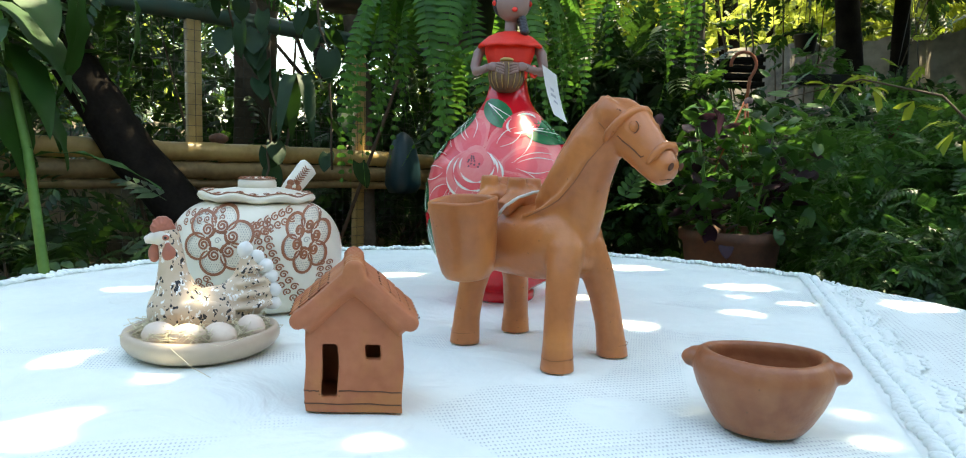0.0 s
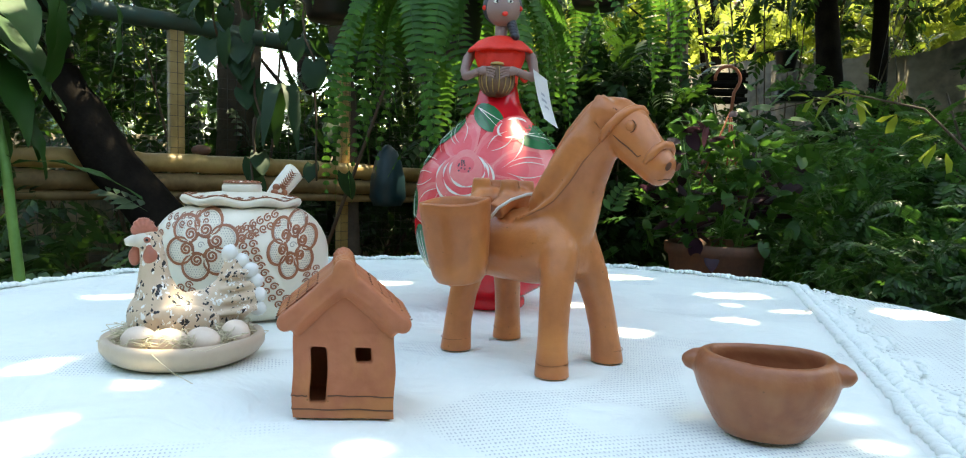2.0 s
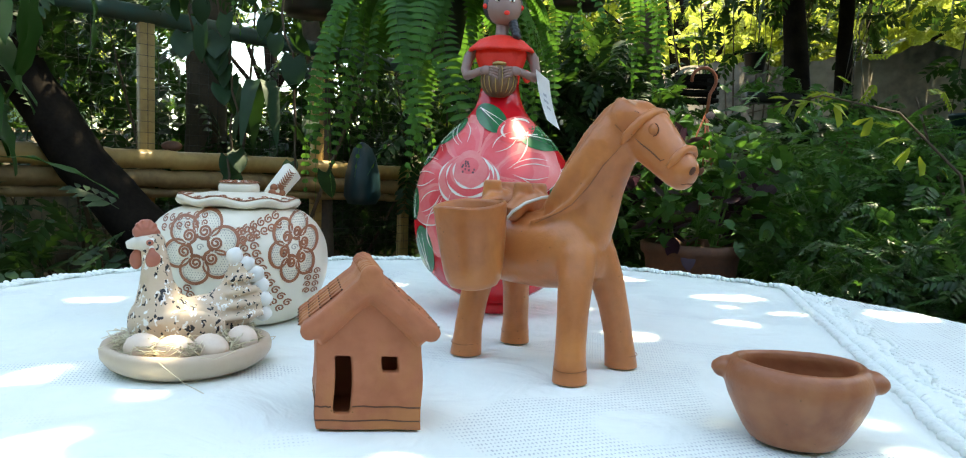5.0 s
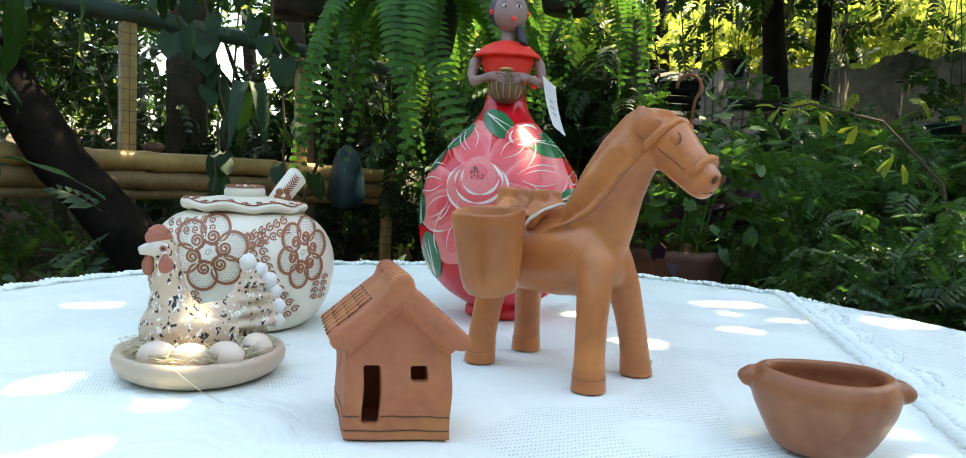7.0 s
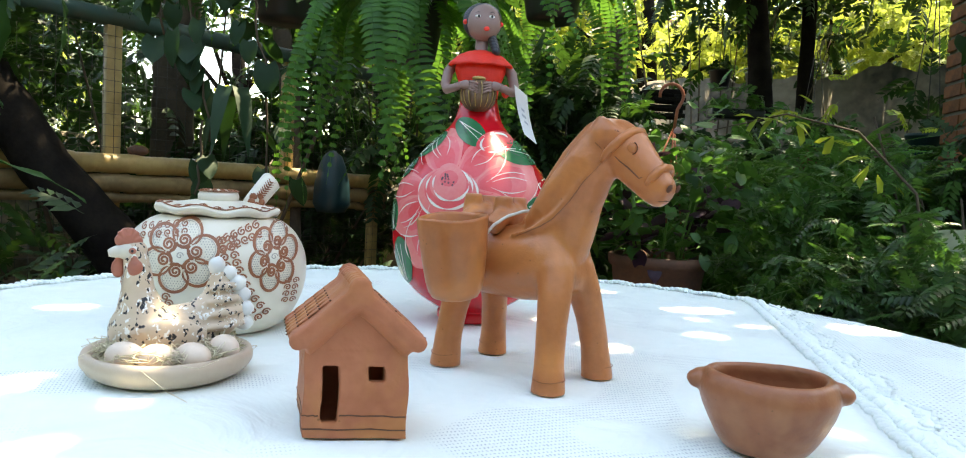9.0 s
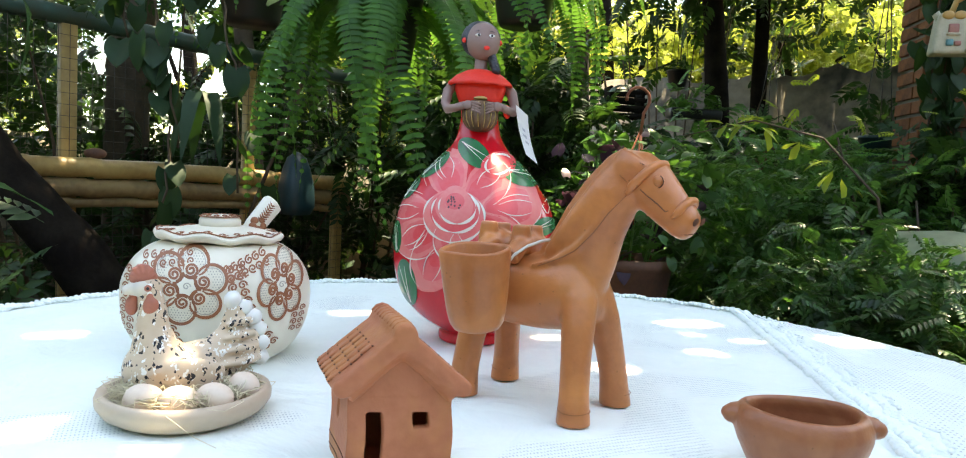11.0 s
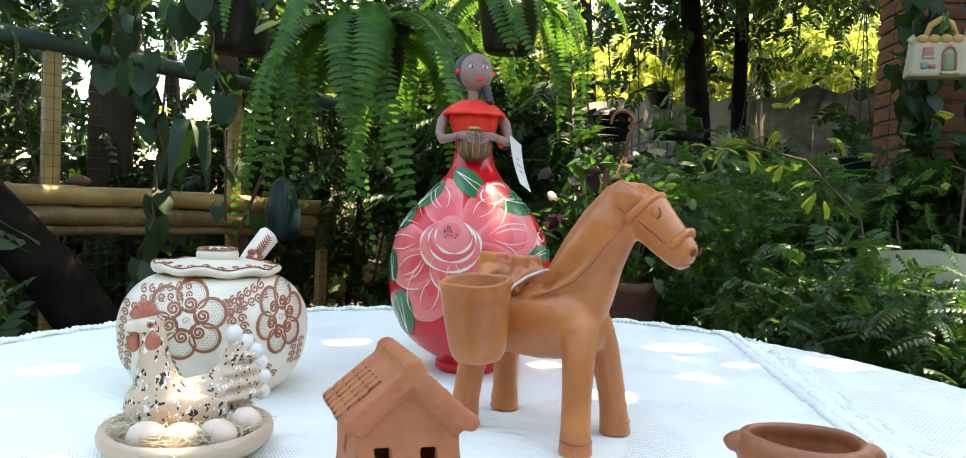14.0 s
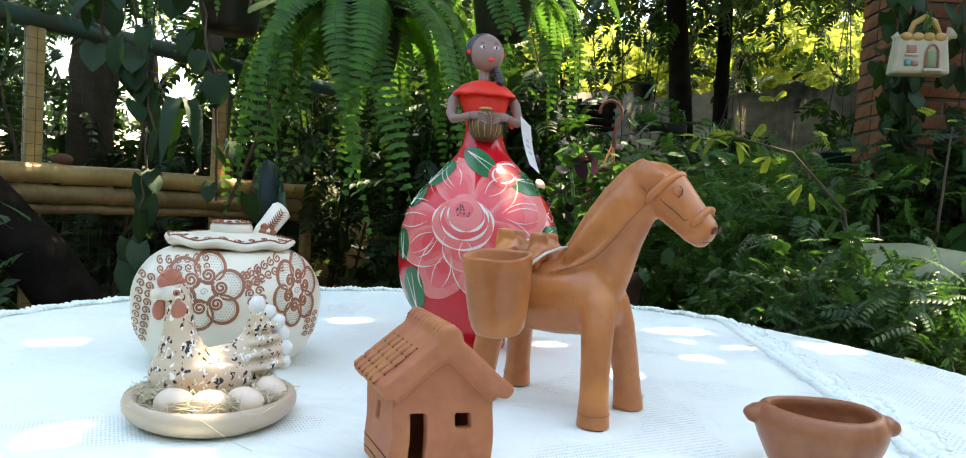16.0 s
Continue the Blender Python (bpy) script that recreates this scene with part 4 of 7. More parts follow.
def spiral(cu, cv, r, turns=1.6, start=0.0, hand=1, n=22):
    return [(cu + r * (1 - 0.85 * i / (n - 1)) * math.cos(start + hand * turns * 2 * math.pi * i / (n - 1)),
             cv + r * (1 - 0.85 * i / (n - 1)) * math.sin(start + hand * turns * 2 * math.pi * i / (n - 1))) for i in range(n)]


def painted_pot():
    pot = thing("lidded_pot", "cream ceramic lidded pot painted with brown curled flowers, spoon inside", "pot", (-0.275, 0.9615, 0.002))
    prof = smooth_profile([(0.060, 0.0), (0.074, 0.002), (0.091, 0.016), (0.1045, 0.042), (0.1095, 0.070), (0.1068, 0.096), (0.0955, 0.118), (0.080, 0.132), (0.064, 0.139)], 54)
    body = part("body", lathe([(0.001, 0.0)] + prof + [(0.058, 0.139), (0.056, 0.130), (0.001, 0.120)], 80), CREAM, pot)
    front = math.atan2(0.03 - 0.9615, -0.05 + 0.272) - 0.045
    pt = Painter(prof, front)
    paint = Shape()

    def flower(u, v, size, petals, squash=1.0, phase=0.3):
        for k in range(petals):
            a = phase + 2 * math.pi * k / petals
            cu, cv = u + squash * size * 0.64 * math.cos(a), v + size * 0.64 * math.sin(a)
            pt.stroke(paint, arc_pts(cu, cv, size * 0.38 * squash, size * 0.37, a - 2.5, a + 2.5, 24, 0), [size * (0.045 + 0.045 * math.sin(math.pi * i / 23)) for i in range(24)], 0.0006, 0)
            pt.stroke(paint, arc_pts(cu, cv, size * 0.30 * squash, size * 0.29, a - 1.7, a + 1.7, 18, 0), size * 0.018, 0.0006, 1)
            ku, kv = u + squash * size * 0.43 * math.cos(a), v + size * 0.43 * math.sin(a)
            pt.blob(paint, arc_pts(ku, kv, size * 0.19 * squash, size * 0.19, 0, 2 * math.pi * 15 / 16, 16), 0.0007, 2, 2)
            pt.stroke(paint, [(ku + squash * (p - ku), q) for p, q in spiral(ku, kv, size * 0.185, 1.9, a + 2.6, 1, 28)], size * 0.062, 0.0011, 0)
            for i in range(-4, 5):
                for j in range(-4, 5):
                    du, dv = (i + 0.5 * (j % 2)) * size * 0.072, j * size * 0.066
                    if math.hypot(du, dv) < size * 0.27 and math.hypot((cu + du * squash - ku) / squash, cv + dv - kv) > size * 0.23:
                        pt.blob(paint, arc_pts(cu + du * squash, cv + dv, size * 0.016, size * 0.019, 0, 2 * math.pi * 5 / 6, 6), 0.0005, 1, 1)
        pt.blob(paint, arc_pts(u, v, size * 0.37 * squash, size * 0.37, 0, 2 * math.pi * 19 / 20, 20), 0.0004, 0, 4)
        star = [(u + squash * size * (0.25 if i % 2 else 0.19) * math.cos(math.pi * i / petals + phase), v + size * (0.25 if i % 2 else 0.19) * math.sin(math.pi * i / petals + phase)) for i in range(2 * petals)]
        pt.blob(paint, star, 0.0010, 2, 3, (u, v))
        pt.stroke(paint, spiral(u, v, size * 0.10, 1.3), size * 0.03, 0.0012, 1)

    flower(-0.031, 0.098, 0.041, 6)
    flower(0.069, 0.097, 0.040, 6, 0.66)

    def chain(path, r, width, doubled=True):
        for i, (u, v) in enumerate(path):
            a, b = path[max(0, i - 1)], path[min(len(path) - 1, i + 1)]
            h = math.atan2(b[1] - a[1], b[0] - a[0])
            nx, ny = -math.sin(h), math.cos(h)
            for sgn in ((-1, 1) if doubled else (1,)):
                pt.stroke(paint, spiral(u + nx * r * 1.0 * sgn, v + ny * r * 1.0 * sgn, r, 1.4, h + 1.2 * sgn, sgn, 16), width, 0.0006, 0)

    chain([(0.018 + 0.0010 * i + 0.0003 * i * i, 0.116 - 0.0088 * i) for i in range(11)], 0.0050, 0.0019)
    chain([(0.012 + 0.0075 * i, 0.111 + 0.0034 * i) for i in range(6)], 0.0048, 0.0018)
    chain([(-0.076 + 0.0095 * i, 0.1215 + 0.0014 * i) for i in range(6)], 0.0042, 0.0016)
    chain([(-0.050 + 0.003 * i, 0.049 - 0.0075 * i) for i in range(3)], 0.0050, 0.0018)
    chain([(0.091 - 0.0012 * i, 0.066 - 0.008 * i) for i in range(4)], 0.0042, 0.0016)
    chain([(-0.090 - 0.0010 * i, 0.108 - 0.0088 * i) for i in range(9)], 0.0046, 0.0017)
    part("painted_pattern", paint, [BROWN_PAINT, GREY_DOT, CREAM], body, "brown painted curled flowers")
    def ruffle(a, r, z):
        k = max(0.0, (r - 0.045) / 0.03)
        return r * (1 + 0.022 * k * math.cos(8 * a + 0.4)), z + k * (0.0026 * math.cos(8 * a + 0.4) + 0.0020 * math.cos(a + 2.6))

    lid = part("lid", lathe([(0.001, 0.139), (0.055, 0.139), (0.066, 0.1400), (0.0725, 0.1425), (0.0750, 0.1460), (0.0735, 0.1492), (0.068, 0.1506), (0.050, 0.1535), (0.030, 0.1570), (0.001, 0.158)], 128, wave=ruffle), CREAM, pot)
    part("knob", lathe([(0.001, 0.155), (0.022, 0.155), (0.0245, 0.158), (0.0245, 0.164), (0.022, 0.1685), (0.012, 0.1705), (0.001, 0.171)], 40), CREAM, lid)
    edge = Shape()
    for k in range(24):
        a = 2 * math.pi * k / 24
        for rr, zz, sz in ((0.0625, 0.1516, 0.0062), (0.0180, 0.1700, 0.0044)):
            if rr < 0.03 and k % 2:
                continue
            _, lift = ruffle(a, rr, zz)
            ring = [Vector((rr * math.cos(a) + u * -math.sin(a) + v * math.cos(a), rr * math.sin(a) + u * math.cos(a) + v * math.sin(a), lift + 0.0006 - (v * 0.16))) for u, v in spiral(0, 0, sz, 1.2, 0.5, 1, 14)]
            edge.add(*tube(ring, 0.0010, 5, 0.5, (0, 0, 1)))
    for rr, zz, w in ((0.0700, 0.1508, 0.0015), (0.0222, 0.1688, 0.0013)):
        ring = []
        for k in range(97):
            a = 2 * math.pi * k / 96
            r2, z2 = ruffle(a, rr + 0.0012 * abs(math.sin(12 * a)), zz)
            ring.append((r2 * math.cos(a), r2 * math.sin(a), z2))
        edge.add(*tube(ring, w, 5, 0.5, (0, 0, 1)))
    part("painted_rim", edge, BROWN_PAINT, lid, "brown painted scrolls")
    spoon = part("spoon", tube([(0.020, 0.030, 0.130), (0.036, 0.040, 0.158), (0.054, 0.050, 0.184), (0.0555, 0.051, 0.1855)], [0.0115, 0.0128, 0.0138, 0.0115], 18), CREAM, pot)
    marks = Shape()
    base, tip = Vector((0.028, 0.035, 0.144)), Vector((0.054, 0.050, 0.184))
    ax = (tip - base).normalized()
    sd = ax.cross(Vector((0.3, -0.95, 0.1))).normalized()
    nf = sd.cross(ax).normalized()
    if nf.y > 0:
        nf = -nf
    for k in range(8):
        p = base.lerp(tip, 0.40 + 0.07 * k)
        for sg in (-1, 1):
            marks.add(*tube([p + nf * 0.0132, p + ax * 0.004 + sd * sg * 0.0050 + nf * 0.0120], [0.0014, 0.0008], 5))
    for k in range(5):
        a = 2 * math.pi * k / 5
        p = base.lerp(tip, 0.30) + ax * 0.0062 * math.cos(a) + sd * 0.0062 * math.sin(a) + nf * 0.0112
        marks.add(*ball(p, (0.0052, 0.0020, 0.0052), 10, 6))
    part("painted_spray", marks, BROWN_PAINT, spoon, "brown painted flower spray")


painted_pot()

# ---- clay horse and its panniers ----
HM = pose(0.09, 0.78, 0.002, 0, 0, -45)


def horse():
    P = []
    for fx, ly in ((0.067, -0.043), (0.067, 0.045), (-0.070, -0.041), (-0.073, 0.042)):
        m = (0.90, 0.72, 0.52, 0.30, 0.10) if fx > 0 and ly > 0 else (0.97, 0.86, 0.70, 0.48, 0.25)
        P.append(tube([(fx, ly, -0.006), (fx, ly, 0.004), (fx * 0.98, ly * m[0], 0.030), (fx * 0.94, ly * m[1], 0.062), (fx * 0.89, ly * m[2], 0.090), (fx * 0.80, ly * m[3], 0.115), (fx * 0.70, ly * m[4], 0.140)], [0.0166, 0.0168, 0.0146, 0.0150, 0.0168, 0.0190, 0.014], 20))
    P.append(tube([(-0.092, 0, 0.118), (-0.085, 0, 0.118), (-0.045, 0, 0.116), (0.0, 0, 0.115), (0.040, 0, 0.120), (0.058, 0, 0.126), (0.066, 0, 0.128)], [0.020, 0.034, 0.040, 0.0395, 0.040, 0.034, 0.022], 28))
    P.append(tube([(0.030, 0, 0.128), (0.047, 0, 0.160), (0.0625, -0.005, 0.192), (0.080, -0.007, 0.222), (0.095, -0.003, 0.247)], [0.040, 0.0345, 0.030, 0.027, 0.022], 26, 0.76, (0, 1, 0)))
    # head
    P.append(tube([(0.083, 0, 0.2515), (0.096, 0, 0.2435), (0.112, 0, 0.231), (0.130, 0, 0.2135), (0.146, 0, 0.1985), (0.1535, 0, 0.1930), (0.1575, 0, 0.1905)], [0.015, 0.0225, 0.0245, 0.0205, 0.0172, 0.0150, 0.009], 24, 0.90, (0, 1, 0)))
    # ears, mane and tail
    for sy in (-1, 1):
        P.append(tube([(0.083, sy * 0.0130, 0.2600), (0.090, sy * 0.0175, 0.2550), (0.0985, sy * 0.0200, 0.2490), (0.107, sy * 0.0200, 0.2480), (0.1135, sy * 0.0180, 0.2478)], [0.0050, 0.0110, 0.0122, 0.0070, 0.0022], 16, 0.42, (0.1, sy * 0.97, 0.2)))
        P.append(tube([(0.0860, sy * 0.0145, 0.2635), (0.095, sy * 0.0170, 0.2605), (0.105, sy * 0.0185, 0.2545), (0.1125, sy * 0.0180, 0.2490)], [0.0026, 0.0032, 0.0030, 0.0020], 10))
        # the mane lies as a thin slab on each side of the neck, with a rolled lower edge that runs down to the saddle
        P.append(tube([(0.090, sy * 0.0105 - 0.004, 0.244), (0.072, sy * 0.0125 - 0.005, 0.222), (0.054, sy * 0.0155 - 0.004, 0.197), (0.034, sy * 0.019 - 0.002, 0.174), (0.012, sy * 0.020, 0.156)], [0.010, 0.015, 0.0165, 0.013, 0.005], 14, 0.66, (0, 1, 0)))
        P.append(tube([(0.100, sy * 0.0200, 0.2255), (0.084, sy * 0.0205 - 0.005, 0.206), (0.070, sy * 0.0225 - 0.005, 0.187), (0.052, sy * 0.0270 - 0.002, 0.167), (0.028, sy * 0.0310, 0.1525), (0.002, sy * 0.0315, 0.1450)], [0.0028, 0.0034, 0.0036, 0.0034, 0.0030, 0.002], 10))
    P.append(tube([(-0.004, 0, 0.1565), (0.012, 0, 0.172), (0.031, -0.004, 0.200), (0.052, -0.006, 0.228), (0.074, -0.004, 0.251), (0.089, -0.001, 0.261)], [0.005, 0.0075, 0.0085, 0.0085, 0.009, 0.008], 12, 0.75, (0, 1, 0)))
    P.append(tube([(-0.092, 0, 0.130), (-0.104, 0, 0.116), (-0.107, 0, 0.085), (-0.103, 0, 0.060)], [0.010, 0.010, 0.009, 0.004], 12))
    body = melted("horse", P, 0.0024, 13)
    body = ([Vector((p.x, p.y, max(p.z * 1.03 - 0.0035, 0.0) if p.z < 0.03 else p.z)) for p in body[0]], body[1])
    s = Shape()
    s.add(*body, 0)
    skin = np.array([tuple(p) for p in body[0]])

    def on_skin(pts):
        """The points moved to the clay's surface."""
        out = []
        for p in pts:
            d = np.linalg.norm(skin - np.array(tuple(p)), axis=1)
            near = np.argsort(d)[:6]
            w = 1 / (d[near] + 2e-4)
            out.append(Vector((skin[near] * w[:, None]).sum(0) / w.sum()))
        return out

    # halter: brow band and nose band, a scored cheek line; eyes, nostrils
    brow = [(0.0985, 0.0225, 0.2215), (0.1035, 0.0238, 0.2285), (0.1100, 0.0232, 0.2355), (0.1160, 0.0200, 0.2425), (0.1205, 0.0135, 0.2480), (0.1225, 0.0060, 0.2505)]
    nose = [(0.1420, 0.0168, 0.2015), (0.1475, 0.0162, 0.2080), (0.1515, 0.0120, 0.2145), (0.1535, 0.0060, 0.2180)]
    for half, r in ((brow, 0.0042), (nose, 0.0037)):
        pts = [(x, -y, z) for x, y, z in half] + [(x, y, z) for x, y, z in reversed(half)]
        s.add(*tube(pts, [r * 0.45] + [r] * (len(pts) - 2) + [r * 0.45], 12), 0)
    for sy in (-1, 1):
        s.add(*tube(on_skin([(0.1112, sy * 0.0212, 0.2259), (0.1173, sy * 0.0206, 0.2212), (0.1235, sy * 0.0200, 0.2165), (0.1295, sy * 0.0192, 0.2115), (0.1354, sy * 0.0184, 0.2068), (0.1385, sy * 0.0176, 0.2082)]), [0.0004, 0.0006, 0.0007, 0.0007, 0.0006, 0.0003], 6), 1)
        s.add(*ball((0.1262, sy * 0.0158, 0.2342), (0.0056, 0.0044, 0.0056), 16, 10), 0)
        s.add(*tube([Vector((0.1262, sy * 0.0178, 0.2342)) + 0.0060 * Vector((math.cos(t * 0.5 + 2.4), 0, math.sin(t * 0.5 + 2.4))) for t in range(11)], 0.0005, 5), 1)
        s.add(*ball((0.1612, sy * 0.0078, 0.1990), (0.0022, 0.0024, 0.0042), 12, 8, Matrix.Rotation(0.5, 3, "Y")), 1)
        # mane strokes, reins
        for k in range(5):
            x, z = 0.036 + 0.012 * k, 0.198 + 0.0125 * k
            s.add(*tube([(x + 0.004, sy * (0.0165 - 0.001 * k) - 0.005, z + 0.008), (x + 0.006, sy * (0.019 - 0.001 * k) - 0.005, z - 0.006), (x + 0.002, sy * (0.0205 - 0.001 * k) - 0.005, z - 0.020)], [0.0004, 0.0008, 0.0003], 5), 2)
        s.add(*tube(on_skin([(0.098, sy * 0.0225, 0.2195), (0.084, sy * 0.0232 - 0.005, 0.2012), (0.077, sy * 0.0241 - 0.005, 0.1917), (0.070, sy * 0.0250 - 0.005, 0.1822), (0.061, sy * 0.0275 - 0.003, 0.1727), (0.052, sy * 0.0300 - 0.002, 0.1632), (0.040, sy * 0.0330, 0.1562), (0.028, sy * 0.0360, 0.1492), (0.010, sy * 0.0375, 0.1440)]), [0.0004, 0.0007, 0.0007, 0.0007, 0.0007, 0.0007, 0.0007, 0.0007, 0.0004], 6), 2)
        s.add(*tube([(0.0880, sy * 0.0150, 0.2640), (0.0965, sy * 0.0178, 0.2580), (0.1060, sy * 0.0195, 0.2525), (0.1125, sy * 0.0188, 0.2490)], [0.0005, 0.0014, 0.0012, 0.0004], 8), 1)
        s.add(*tube([(0.0860, sy * 0.0205, 0.2455), (0.0910, sy * 0.0228, 0.2385), (0.0985, sy * 0.0236, 0.2325)], [0.0003, 0.0007, 0.0003], 5), 2)
    s.add(*tube(on_skin([(0.1500, -0.0140, 0.1850), (0.1560, -0.0110, 0.1835), (0.1620, -0.0050, 0.1835), (0.1630, 0, 0.1835), (0.1620, 0.0050, 0.1835), (0.1560, 0.0110, 0.1835), (0.1500, 0.0140, 0.1850)]), [0.0002, 0.0006, 0.0007, 0.0007, 0.0007, 0.0006, 0.0002], 6), 1)
    # hoof lines
    for fx, ly in ((0.067, -0.043), (0.067, 0.045), (-0.070, -0.041), (-0.073, 0.042)):
        s.add(*tube([(fx + 0.0158 * math.cos(t * 0.45), ly + 0.0158 * math.sin(t * 0.45), 0.0125 + 0.0006 * math.sin(t)) for t in range(15)], 0.0004, 4), 2)
    return s


ob = solid("horse_figurine", horse(), [CLAY_HORSE, CLAY_DARK, CLAY_LINE], "ochre clay pack horse figurine standing on the tablecloth", "figurine")
ob.matrix_world = HM

panniers = thing("panniers", "two clay pannier baskets slung over the clay horse by a cord", "baskets")
panniers.matrix_world = HM
for sy in (-1, 1):
    prof = [(0.001, 0.079), (0.016, 0.079), (0.0225, 0.0815), (0.0262, 0.0875), (0.0288, 0.098), (0.0315, 0.120), (0.0338, 0.145), (0.0350, 0.1600), (0.0342, 0.1620), (0.0316, 0.1620), (0.0302, 0.160), (0.0275, 0.130), (0.022, 0.100), (0.001, 0.096)]
    hang = Vector((-0.030 if sy < 0 else -0.036, -0.0785 if sy < 0 else 0.0745, 0.120))
    lean = Matrix.Rotation(radians(-6.5 * sy), 3, "X")
    vs, fs = lathe(prof, 56, (hang.x, hang.y, 0), wave=lambda a, r, z: (r * (1 + 0.02 * math.sin(2 * a) + 0.008 * math.sin(5 * a)), z + (0.0008 * math.sin(3 * a) if z > 0.15 else 0)))
    part("basket", ([hang + lean @ (Vector(p) - hang) for p in vs], fs), CLAY_HORSE, panniers)
saddle = melted("saddle", [
    tube([(-0.062, -0.036, 0.150), (-0.060, -0.020, 0.161), (-0.060, 0, 0.165), (-0.060, 0.020, 0.161), (-0.062, 0.036, 0.150)], [0.010] * 5, 14),
    tube([(-0.020, -0.036, 0.150), (-0.020, -0.020, 0.161), (-0.020, 0, 0.165), (-0.020, 0.020, 0.161), (-0.020, 0.036, 0.150)], [0.010] * 5, 14),
    tube([(-0.070, 0, 0.158), (-0.012, 0, 0.158)], 0.012, 14),
    tube([(-0.066, -0.012, 0.160), (-0.066, -0.012, 0.184)], [0.012, 0.0095], 14), tube([(-0.066, 0.012, 0.160), (-0.066, 0.012, 0.182)], [0.012, 0.0095], 14),
    tube([(-0.024, -0.012, 0.160), (-0.024, -0.012, 0.183)], [0.012, 0.0095], 14), tube([(-0.024, 0.012, 0.160), (-0.024, 0.012, 0.182)], [0.012, 0.0095], 14)], 0.002, 5)
part("saddle", saddle, CLAY_HORSE, panniers)
part("cord", tube([(-0.020, -0.048, 0.140), (-0.012, -0.041, 0.154), (-0.004, -0.030, 0.163), (0.004, -0.015, 0.1685), (0.008, 0, 0.170), (0.004, 0.015, 0.1685), (-0.004, 0.030, 0.163), (-0.012, 0.041, 0.154), (-0.020, 0.048, 0.140)], 0.0016, 8), CORD, panniers, "white cotton cord")

# ---- gourd doll ----


